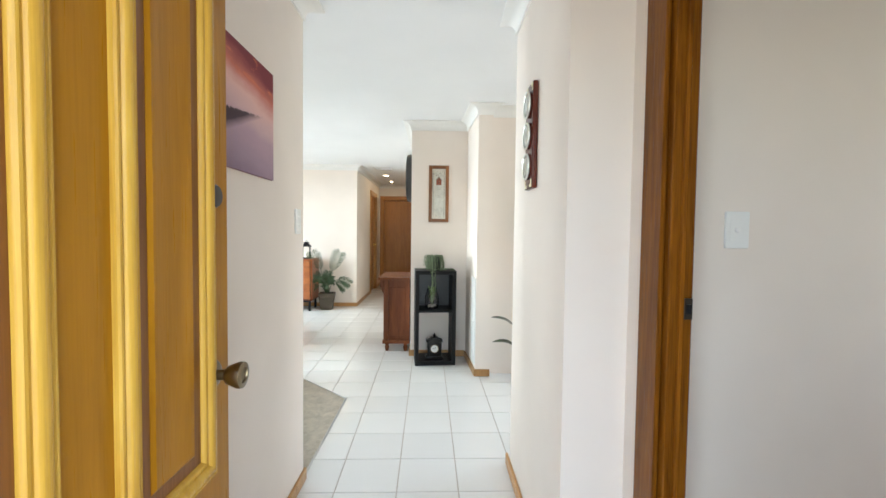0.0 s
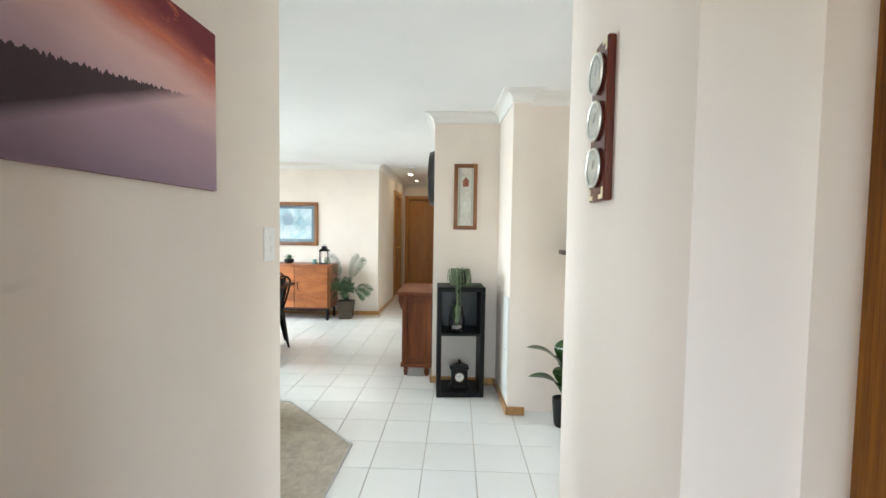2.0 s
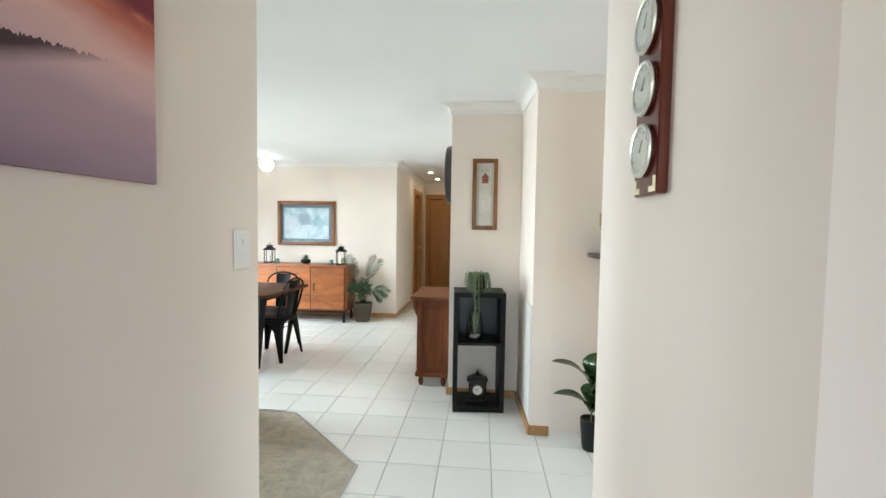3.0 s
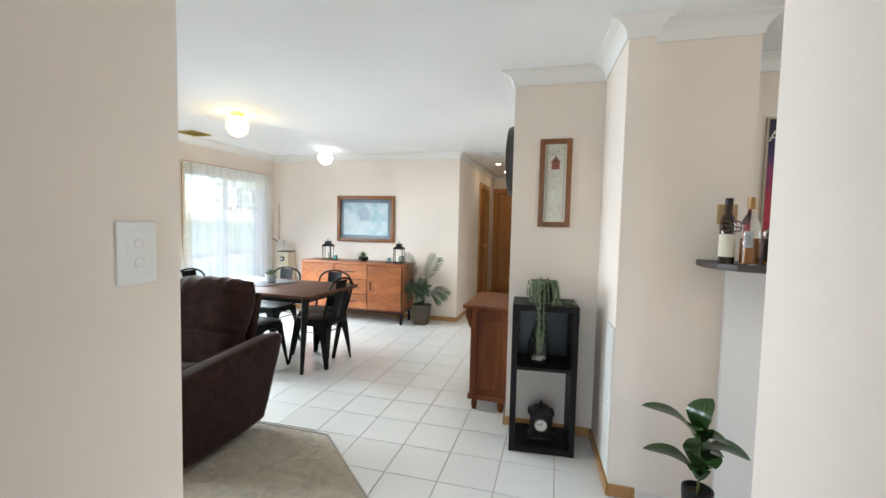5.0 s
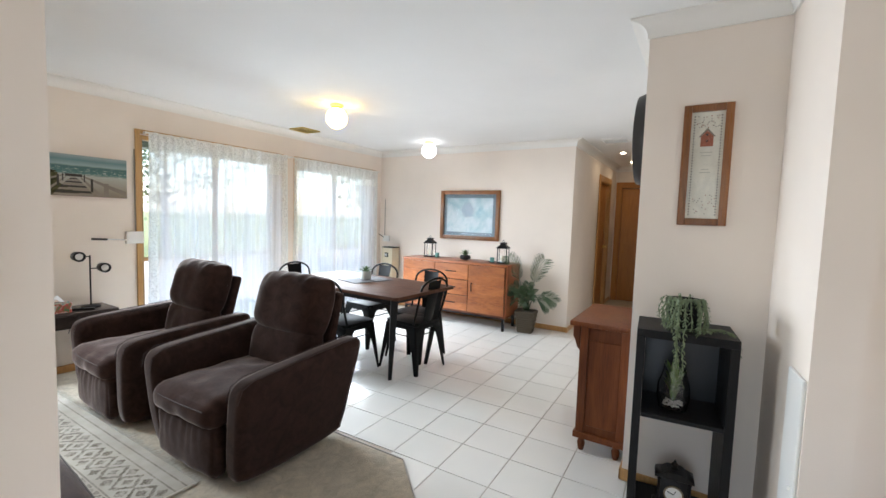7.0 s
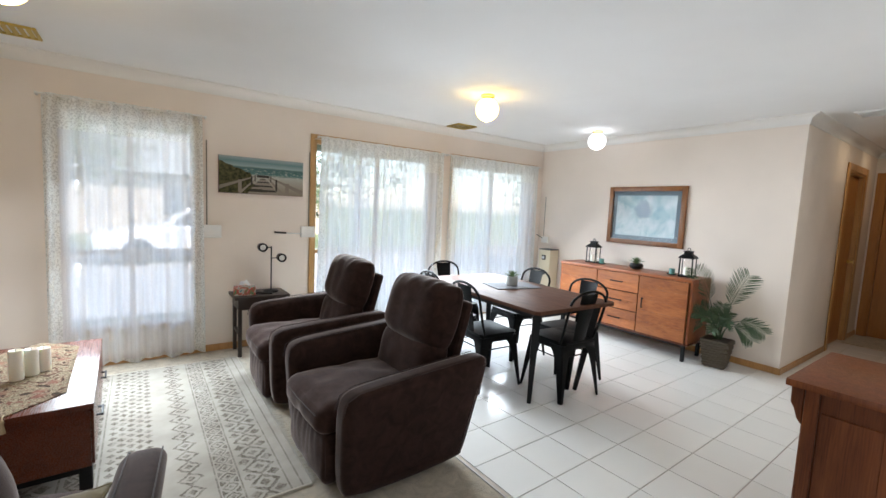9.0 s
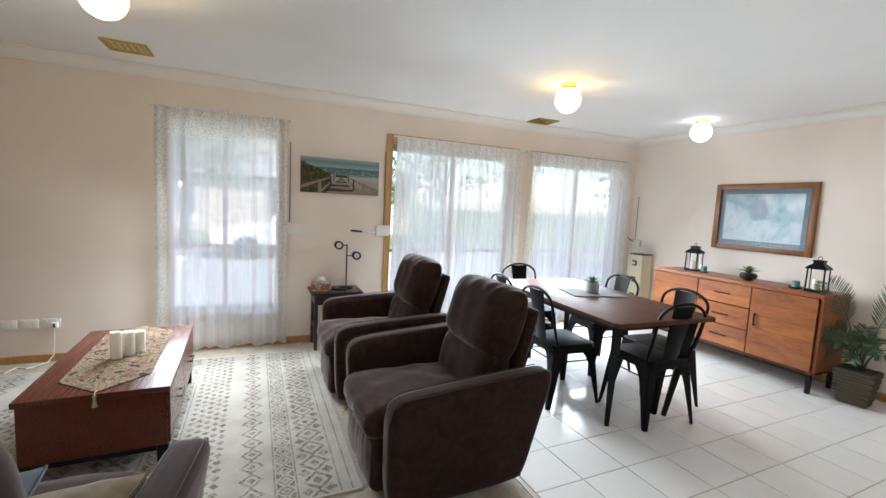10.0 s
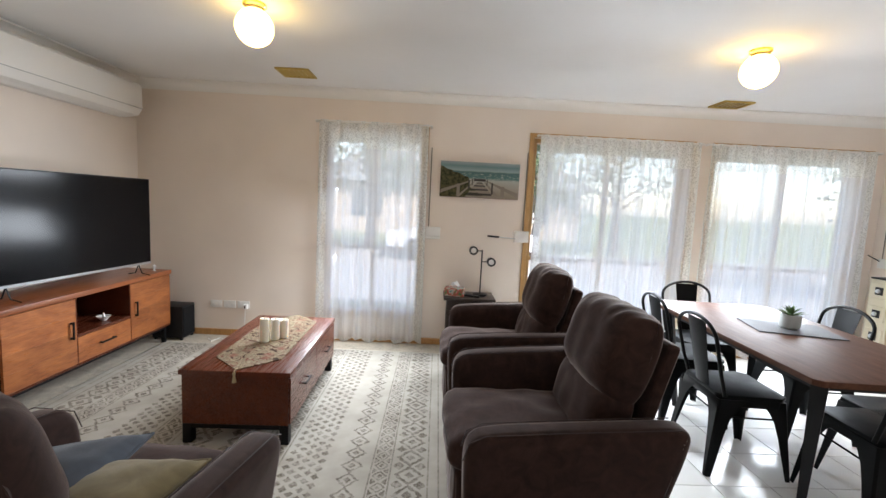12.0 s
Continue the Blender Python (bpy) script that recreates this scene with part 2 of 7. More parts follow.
HALLD = m_wood("hall_door_timber", (0.30, 0.11, 0.02), (0.45, 0.19, 0.04), 1.0, (6, 6, .7), 0.3, 0.05)
TILE = m_paint("tile_glaze", (0.83, 0.82, 0.79), 0.16, 0.03, 0.0)
nt, nn, nl, np_ = nodes_of(TILE)
for lk in list(np_.inputs["Roughness"].links):
    nl.remove(lk)
np_.inputs["Roughness"].default_value = 0.14
np_.inputs["Specular IOR Level"].default_value = 0.5
oi = nn.new("ShaderNodeObjectInfo")
tv = math_n(TILE, 'ADD', math_n(TILE, 'MULTIPLY', oi.outputs["Random"], 0.05), 0.965)
tc = nn.new("ShaderNodeCombineColor")
for i in range(3):
    nl.new(tv, tc.inputs[i])
old = np_.inputs["Base Color"].links[0].from_socket
nl.new(mixc(TILE, 1.0, old, tc.outputs[0], 'MULTIPLY'), np_.inputs["Base Color"])
GROUT = m_paint("grout", (0.55, 0.48, 0.42), 0.9)
CARPET = m_fabric("carpet_pile", (0.46, 0.395, 0.30), 1.0, 260, 0.2, 0.25)
nodes_of(CARPET)[3].inputs["Sheen Roughness"].default_value = 0.8
bump(CARPET, noise_tex(CARPET, coords(CARPET), 320, 3), 1.0, 0.006)
WHITEP = mat("white_plastic", (0.80, 0.79, 0.76), 0.35)
BLACKM = mat("black_metal", (0.006, 0.006, 0.007), 0.42, 0.0, 0.22)
BLACKP = mat("black_plastic", (0.009, 0.009, 0.010), 0.4, spec=0.3)
BRASS = mat("brass", (0.75, 0.55, 0.2), 0.3, 1.0)
BRONZE = mat("aged_bronze", (0.23, 0.18, 0.11), 0.3, 1.0)
STEEL = mat("steel", (0.6, 0.6, 0.6), 0.3, 1.0)
GLASS = m_glass("clear_glass")
PGLASS = m_glass("anti_glare_picture_glass")
PGLASS.node_tree.nodes["Principled BSDF"].inputs["IOR"].default_value = 1.14

# ---- setting ----
H = 2.40
XW, YF, YS = -4.145, 10.11, 2.97      # window wall, far wall, television wall
XL, XR = -0.415, 0.665                # entry side walls
T = 0.11


def wall(name, x0, x1, y0, y1, holes=(), axis='x', z0=0.0, z1=H, material=None, label="smooth warm beige painted plaster wall"):
    """A wall slab with openings (a0, a1, z0, z1) along its length."""
    bm = bmesh.new()
    a0, a1 = (y0, y1) if axis == 'x' else (x0, x1)

    def slab(p0, p1, q0, q1):
        if p1 - p0 < 1e-4 or q1 - q0 < 1e-4:
            return
        if axis == 'x':
            bm_box(x0, x1, p0, p1, q0, q1, bm=bm)
        else:
            bm_box(p0, p1, y0, y1, q0, q1, bm=bm)
    at = a0
    for h0, h1, b0, b1 in sorted(holes):
        slab(at, h0, z0, z1)
        slab(h0, h1, z0, b0)
        slab(h0, h1, b1, z1)
        at = h1
    slab(at, a1, z0, z1)
    return solid(name, bm, material or WALL, label, "wall", "structure", smooth=None)


W1, W2, W3 = (4.74, 5.66, 0.28, 2.06), (6.70, 8.20, 0.06, 2.06), (8.45, 9.93, 0.06, 2.06)
wall("wall_west", XW - 0.25, XW, YS - .3, YF + .11, [W1, W2, W3])
wall("wall_north", XW, -1.09, YF, YF + T, axis='y')
wall("wall_south", XW, XL - T, YS - .25, YS, axis='y')
wall("wall_entry_west", XL - T, XL, YS - .25, 5.01)
wall("wall_front", XL, 3.6, 2.74, YS + 0.07, [(-0.28, 0.58, 0, 2.06), (2.5, 3.1, 1.0, 2.06)], axis='y')
wall("wall_entry_east", 0.87, 0.925, YS + 0.07, 4.22, [(3.17, 4.01, 0, 2.06)])
wall("wall_room_north", XR + T, 3.6, 4.22, 4.33, axis='y')
wall("wall_barometer", XR, XR + T, 4.22, 5.115)
wall("wall_room_east", 3.6, 3.7, 2.7, 10.2, [(5.35, 6.45, 0.9, 1.75)])
wall("wall_kitchen_south", XR + T, 3.6, 5.0, 5.11, axis='y')
wall("wall_bar_half", 1.115, 3.6, 6.655, 6.689, z1=1.215, axis='y', material=CEIL, label="white painted half-height bar wall")
wall("wall_bar_core", 1.2105, 3.6, 6.6895, 6.80, z1=1.215, axis='y')
wall("wall_bar_end", 0.745, 1.21, 6.69, 6.80, axis='y')
solid("wall_nib", bm_prism([(0.57, 7.33), (0.57, 7.22), (0.618, 6.61), (0.745, 6.61), (0.745, 7.33)], 'z', 0, H), WALL, "smooth warm beige painted plaster wall", "wall", "structure", smooth=None)
wall("wall_mirror", 0.0, 0.57, 7.22, 7.33, axis='y')
HE = 12.98                            # end of the hall
wall("wall_hall_east", 0.0, 0.11, 7.33, 13.6)
wall("wall_hall_west", -1.20, -1.09, YF + T, HE, [(11.62, 12.42, 0, 2.06)])
wall("wall_hall_end", -1.20, 0.0, HE, HE + 0.1, [(-1.0, -0.14, 0, 2.06)], axis='y')
# unseen wall, added to stop outdoor light leaking round the hall door
wall("hall_light_stop", -2.6, 0.11, 13.6, 13.7, axis='y')
wall("wall_kitchen_north", 0.745, 3.6, 7.25, 7.33, axis='y')
wall("wall_hall_room", -2.6, -2.5, YF + T, 13.6)

ceil = solid("ceiling", bm_box(XW - .25, 3.7, 2.74, 13.6, H, H + .12), CEIL, "flat white painted plaster ceiling", "ceiling", "structure", smooth=None)


def cove(p0, p1, inward, e0=0, e1=0, s=0.085):
    """A cove cornice along a wall from p0 to p1; inward points into the room; e0, e1: mitres, 1 round an outer corner, -1 into an inner one."""
    p0, p1, d = Vector((*p0, 0)), Vector((*p1, 0)), Vector((*inward, 0))
    run = (p1 - p0).normalized()
    prof = [(0.0, H - s), (0.010, H - s)] + [(s - 0.012 - (s - 0.022) * math.cos(radians(a)), H - s + .010 + (s - 0.022) * math.sin(radians(a))) for a in range(0, 91, 15)] + [(s, H - .008), (s, H), (0.0, H)]
    b = bmesh.new()
    ends = []
    for p, k in ((p0, -e0), (p1, e1)):
        ends.append([b.verts.new((p.x + d.x * u + run.x * u * k, p.y + d.y * u + run.y * u * k, z)) for u, z in prof])
    n = len(prof)
    for i in range(n):
        b.faces.new((ends[0][i], ends[0][(i + 1) % n], ends[1][(i + 1) % n], ends[1][i]))
    b.faces.new(ends[0])
    b.faces.new(ends[1][::-1])
    bmesh.ops.recalc_face_normals(b, faces=b.faces)
    return b


COVES = [((XW, YS), (XW, YF), (1, 0), -1, -1), ((XW, YF), (-1.09, YF), (0, -1), -1, 1), ((XW, YS), (XL - T, YS), (0, 1), -1, -1),
         ((XL, 3.05), (XL, 5.01), (1, 0), 0, 1), ((XL - T, YS), (XL - T, 5.01), (-1, 0), -1, 1), ((XL - T, 5.01), (XL, 5.01), (0, 1), 1, 1),
         ((XR, 4.22), (XR, 5.115), (-1, 0), 1, 1), ((XR, 5.115), (XR + .5, 5.115), (0, 1), 1, 0), ((XR, 4.22), (0.87, 4.22), (0, -1), 1, -1), ((0.87, 3.05), (0.87, 4.22), (-1, 0), 0, -1),
         ((0.0, 7.22), (0.57, 7.22), (0, -1), 1, -1), ((0.618, 6.61), (0.57, 7.22), (-1, 0), 1, -1), ((0.618, 6.61), (0.745, 6.61), (0, -1), 1, 1), ((0.745, 6.69), (1.21, 6.69), (0, -1), 0, 1),
         ((0.0, 7.22), (0.0, HE), (-1, 0), 1, -1), ((-1.09, YF), (-1.09, HE), (1, 0), 1, -1), ((-1.09, HE), (0, HE), (0, -1), -1, -1),
         ((0.735, 7.25), (3.6, 7.25), (0, -1)), ((1.15, 4.22), (3.6, 4.22), (0, -1))]
for run_ in COVES:
    solid("cornice", cove(*run_), CORN, "white plaster cove cornice", "cornice", "structure", smooth=30)


def skirt(p0, p1, d, h=0.065, w=0.014):
    x0, x1 = sorted((p0[0], p1[0]))
    y0, y1 = sorted((p0[1], p1[1]))
    if d[0]:
        x0, x1 = sorted((p0[0], p0[0] + d[0] * w))
    else:
        y0, y1 = sorted((p0[1], p0[1] + d[1] * w))
    return bm_box(x0, x1, y0, y1, 0.002, h, 0.004, 1)


SKIRTS = [((XW, YS), (XW, YF), (1, 0)), ((XW, YF), (-1.09, YF), (0, -1)), ((XW, YS), (XL - T, YS), (0, 1)),
          ((XL, 3.05), (XL, 5.025), (1, 0)), ((XL - T, YS), (XL - T, 5.025), (-1, 0)), ((XL - T, 5.01), (XL, 5.01), (0, 1)),
          ((XR, 4.3), (XR, 5.175), (-1, 0)), ((XR, 5.115), (XR + T, 5.115), (0, 1)),
          ((-.014, 7.22), (0.556, 7.22), (0, -1)), ((0.605, 6.61), (0.745, 6.61), (0, -1)),
          ((0.0, 7.206), (0.0, HE), (-1, 0)), ((-1.09, YF - .014), (-1.09, 11.55), (1, 0)), ((-1.09, 12.49), (-1.09, HE), (1, 0))]
for run_ in SKIRTS:
    solid("baseboard", skirt(*run_), TRIM, "narrow honey-stained timber baseboard", "baseboard", "structure", smooth=30)
solid("baseboard", bm_prism([(0.570, 7.206), (0.618, 6.596), (0.604, 6.596), (0.556, 7.206)], 'z', 0.002, 0.065, 0.003, 1), TRIM, "narrow honey-stained timber baseboard", "baseboard", "structure", smooth=30)

# ground slab, carpets, tiles
sub = solid("floor", bm_box(XW - .25, 3.7, 2.74, 13.6, -0.15, -0.006), GROUT, "glazed cream floor tiles with grey-brown grout", "floor", "structure", smooth=None)
carp = bm_prism([(XW, YS), (XL - T, YS), (XL - T, 5.01), (-0.425, 5.01), (-0.425, 6.075), (-1.08, 6.69), (XW, 6.69)], 'z', -0.02, 0.004)
solid("carpet", carp, CARPET, "short-pile beige wall-to-wall carpet with cut corner", "carpet", "structure", smooth=None)
edge = bm_tube([(-0.423, 5.01, 0.003), (-0.423, 6.077, 0.003), (-1.079, 6.692, 0.003), (XW, 6.692, 0.003)], 0.007, 6)
solid("carpet_edge_strip", edge, mat("aluminium_strip", (0.55, 0.54, 0.52), 0.4, 0.8), "slim metal strip edging the beige carpet", "edge strip", "structure")
solid("carpet_hall", bm_box(-1.09, 0.0, 12.3, HE, -0.02, 0.004), CARPET, "beige carpet at the end of the hall", "carpet", "structure", smooth=None)
solid("carpet_room", bm_box(0.96, 3.6, 3.04, 4.22, -0.02, 0.004), CARPET, "beige carpet in the side room", "carpet", "structure", smooth=None)
solid("ground", bm_box(-300, 300, -300, 300, -0.6, -0.3), m_paint("grass_ground", (0.16, 0.19, 0.08), 1.0, 0.3), "pale dry lawn around the house", "ground", "structure", smooth=None)

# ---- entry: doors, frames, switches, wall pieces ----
GROOVE = m_wood("groove_brown", (0.16, 0.050, 0.008), (0.26, 0.095, 0.014), 1.0, (6, 6, .7), 0.35)


MOULD = [(0.0, -0.001), (0.0, 0.009), (0.003, 0.0125), (0.007, 0.0130), (0.010, 0.0110), (0.012, 0.0110), (0.014, 0.0150), (0.019, 0.0195), (0.025, 0.0210), (0.031, 0.0195), (0.036, 0.0150),
         (0.038, 0.0110), (0.040, 0.0110), (0.043, 0.0125), (0.047, 0.0115), (0.050, 0.0080), (0.052, 0.0030), (0.052, -0.001)]


def rect_loop(y0, y1, z0, z1, prof, fill=False):
    """A mitred moulding round a rectangle in the y-z plane: prof holds (inset, height along x); fill closes the middle."""
    b = bmesh.new()
    loops = [[b.verts.new((h, y, z)) for y, z in ((y0 + o, z0 + o), (y1 - o, z0 + o), (y1 - o, z1 - o), (y0 + o, z1 - o))] for o, h in prof]
    for p, q in zip(loops, loops[1:]):
        for i in range(4):
            b.faces.new((p[i], p[(i + 1) % 4], q[(i + 1) % 4], q[i]))
    if fill:
        b.faces.new(loops[-1])
    bmesh.ops.recalc_face_normals(b, faces=list(b.faces))
    return b


def front_door():
    d = thing("front_door", "honey-stained timber panelled front door standing open", "door", pose(-0.25, 3.03, 0))
    w, h = 0.87, 2.04
    part("leaf", bm_box(-0.04, 0, 0, w, 0.008, h, 0.002, 1), DOORW, d)
    rows = ((0.28, 0.66), (0.73, 1.96))
    for y0, y1 in ((0.11, 0.40), (0.505, 0.795)):
        for z0, z1 in rows:
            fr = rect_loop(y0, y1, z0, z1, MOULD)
            # band between moulding and panel, darker red-brown than the leaf
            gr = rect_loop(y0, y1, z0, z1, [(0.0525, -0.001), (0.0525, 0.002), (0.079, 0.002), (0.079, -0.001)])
            part("groove", gr, GROOVE, d, "dark red-brown groove")
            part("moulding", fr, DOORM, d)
            part("panel", rect_loop(y0, y1, z0, z1, [(0.0795, -0.001), (0.0795, 0.003), (0.086, 0.0085), (0.092, 0.0085), (0.098, 0.0065)], True), DOORW, d)
    part("deadbolt", bm_lathe([(0.028, 0), (0.028, 0.008), (0.022, 0.016), (0.010, 0.018)], 24, (0.0, w - 0.075, 1.355), axis='x'), mat("dark_bronze", (0.022, 0.018, 0.014), 0.4), d, "dark round deadbolt")
    k = part("knob", bm_lathe([(0.012, 0.0), (0.012, 0.03), (0.020, 0.036), (0.026, 0.05), (0.030, 0.062), (0.029, 0.070), (0.018, 0.072), (0.016, 0.068)], 28, (0.0, w - 0.075, 0.955), axis='x'), BRONZE, d, "aged brass door knob")
    part("rose", bm_lathe([(0.033, 0), (0.033, 0.004), (0.026, 0.010), (0.014, 0.013)], 28, (0.0, w - 0.075, 0.955), axis='x'), BRONZE, k)
    return d


front_door()


def door_frame(name, axis, at, a0, a1, depth, material, label, h=2.06, arch=0.07, sides=(1, 1), thick=0.03, proud=0.016):
    """Lining and architraves round an opening from a0 to a1 in a wall that spans depth=(d0, d1)."""
    o = tagged(new(name), label, "door frame", "", "structure")
    d0, d1 = depth

    def b(p0, p1, q0, q1, z0, z1, bev=0.003):
        return bm_box(q0, q1, p0, p1, z0, z1, bev, 1) if axis == 'x' else bm_box(p0, p1, q0, q1, z0, z1, bev, 1)
    part("jamb", b(a0, a0 + thick, d0 - .004, d1 + .004, 0.004, h), material, o)
    part("jamb", b(a1 - thick, a1, d0 - .004, d1 + .004, 0.004, h), material, o)
    part("head", b(a0 + thick, a1 - thick, d0 - .004, d1 + .004, h - thick, h), material, o)
    for side, on in zip((0, 1), sides):
        if not on:
            continue
        q0, q1 = ((d0 - proud - .004, d0 - .0045), (d1 + .0045, d1 + proud + .004))[side]
        part("architrave", b(a0 - arch, a0 + .012, q0, q1, 0.004, h + arch, .005), material, o)
        part("architrave", b(a1 - .012, a1 + arch, q0, q1, 0.004, h + arch, .005), material, o)
        part("architrave", b(a0 + .012, a1 - .012, q0, q1, h - .012, h + arch, .005), material, o)
    return o


df = door_frame("door_frame_1", 'x', 0, 3.17, 4.01, (0.87, 0.925), JAMB, "dark-stained timber door frame of the side room", thick=0.035, arch=0.10)
st = part("strike_plate", bm_box(0.903, 0.925, 3.967, 3.9745, 1.06, 1.115, 0.001, 1), mat("dark_strike", (0.06, 0.05, 0.04), 0.45, 0.8), df, "small dark strike plate")
part("keep", bm_box(0.908, 0.920, 3.964, 3.967, 1.075, 1.10), BLACKP, st)
part("stop", bm_box(0.888, 0.900, 3.962, 3.9745, 0.004, 2.02, 0.002, 1), JAMB, df)
door_frame("door_frame_2", 'y', 0, -0.28, 0.58, (2.74, YS + .07), JAMB, "timber frame of the front door", thick=0.028, sides=(1, 0))
door_frame("door_frame_3", 'x', 0, 11.62, 12.42, (-1.20, -1.09), TRIM, "honey timber door frame in the hall")
door_frame("door_frame_4", 'y', 0, -1.0, -0.14, (HE, HE + 0.1), HALLD, "timber frame of the hall door")


def plain_door(name, m, w, label):
    d = thing(name, label, "door", m)
    part("leaf", bm_box(0, w, -0.018, 0.018, 0.008, 2.02, 0.002, 1), HALLD, d)
    k = part("knob", bm_lathe([(0.025, 0), (0.025, .006), (0.01, .012), (0.01, .03), (0.026, .045), (0.02, .06), (0.005, .063)], 16, (w - .065, 0, 0), axis='y'), BRASS, d, "brass door knob")
    k.location = (0, -0.0785, 1.0)
    return d


plain_door("hall_door", pose(-0.968, HE + 0.04, 0), 0.80, "flat honey-brown timber door closed at the hall end")
plain_door("hall_side_door", pose(-1.15, 11.652, 0, 0, 0, 90), 0.735, "closed honey timber door in the hall wall")


def switch(name, m, w, h, rockers, label):
    """A wall switch facing local -y, centred at its origin."""
    s = thing(name, label, "light switch", m, "light switches")
    part("plate", bm_box(-w / 2, w / 2, -0.010, 0, -h / 2, h / 2, 0.005, 3), WHITEP, s)
    part("inset", bm_box(-w / 2 + .014, w / 2 - .014, -0.0108, -0.006, -h / 2 + .016, h / 2 - .016, 0.001, 1), WHITEP, s)
    for z in rockers:
        part("rocker", bm_lathe([(0.0095, -0.0085), (0.0095, -0.0130), (0.0075, -0.0142)], 16, (0, 0, z), axis='y'), WHITEP, s)
    return s


switch("light_switch", pose(XL, 4.915, 1.325, 0, 0, 90), 0.074, 0.118, (0.018, -0.018), "white wall switch plate with two round buttons")
switch("light_switch", pose(1.212, 4.22, 1.30), 0.078, 0.118, (0.0,), "white wall switch plate with one button in the side room")


def canvas(name, m, w, h, material, label, depth=0.035):
    c = thing(name, label, "wall art", m)
    part("frame", bm_box(-w / 2, w / 2, 0.0, depth - .002, -h / 2, h / 2, 0.002, 1), mat("canvas_edge", (0.30, 0.16, 0.18), 0.8), c, "painted canvas edge")
    part("print", bm_box(-w / 2 + .001, w / 2 - .001, -0.003, 0.0, -h / 2 + .001, h / 2 - .001), material, c)
    return c


def m_sunset():
    """Misty pink lake at dusk: red clouds above, a dark tree line to one side, violet water."""
    m = mat("sunset_print", (0.5, 0.3, 0.35), 0.7, spec=0.2)
    t, n, l, p = nodes_of(m)
    v = coords(m)
    sp = n.new("ShaderNodeSeparateXYZ")
    l.new(v, sp.inputs[0])
    x, z = sp.outputs[0], sp.outputs[2]
    wav = math_n(m, 'MULTIPLY', math_n(m, 'SUBTRACT', noise_tex(m, coords(m, (1.2, 1, 3.5)), 5, 5), 0.5), 0.16)
    zz = math_n(m, 'ADD', math_n(m, 'ADD', math_n(m, 'MULTIPLY', z, 2.45), 0.5), wav)
    tilt = math_n(m, 'ADD', zz, math_n(m, 'MULTIPLY', x, 0.35))
    base = ramp(m, tilt, [(0.0, (0.24, 0.165, 0.22)), (0.2, (0.37, 0.26, 0.32)), (0.42, (0.47, 0.32, 0.37)), (0.55, (0.63, 0.42, 0.42)), (0.70, (0.74, 0.46, 0.42)), (0.84, (0.55, 0.17, 0.12)), (1.0, (0.20, 0.04, 0.05))])
    clouds = noise_tex(m, coords(m, (2, 1, 9)), 2.6, 6, 0.6, 0.6)
    up = math_n(m, 'MULTIPLY', ramp(m, clouds, [(0.55, (0, 0, 0)), (0.68, (1, 1, 1))]), ramp(m, zz, [(0.72, (0, 0, 0)), (0.86, (1, 1, 1))]))
    c1 = mixc(m, up, base, (0.75, 0.22, 0.10))
    # tree line, thick at the near end and thinning out, and its blurred reflection
    edge = math_n(m, 'MULTIPLY', math_n(m, 'SUBTRACT', 0.32, x), 0.22)
    crest = math_n(m, 'SUBTRACT', math_n(m, 'MULTIPLY', x, 0.12), 0.025)
    jag = math_n(m, 'MULTIPLY', math_n(m, 'SUBTRACT', noise_tex(m, coords(m, (75, 1, 6)), 1.2, 4), 0.5), 0.040)
    top = math_n(m, 'LESS_THAN', math_n(m, 'ADD', z, jag), crest)
    fade = math_n(m, 'MULTIPLY', math_n(m, 'SUBTRACT', math_n(m, 'ADD', z, math_n(m, 'MULTIPLY', wav, 0.12)), math_n(m, 'SUBTRACT', crest, math_n(m, 'MULTIPLY', edge, 1.25))), 32.0)
    bot = math_n(m, 'MAXIMUM', math_n(m, 'MINIMUM', fade, 1.0), 0.0)
    tr = math_n(m, 'MULTIPLY', math_n(m, 'MULTIPLY', top, bot), math_n(m, 'GREATER_THAN', edge, 0.0))
    l.new(mixc(m, math_n(m, 'MULTIPLY', tr, 0.93), c1, (0.045, 0.028, 0.035)), p.inputs["Base Color"])
    return m


# its right-hand edge shows first from the doorway
canvas("sunset_canvas", pose(XL + .0122, 4.165, 1.686, 0, 0, 90), 0.84, 0.415, m_sunset(), "wide canvas print of a pink misty lake at dusk", 0.012)


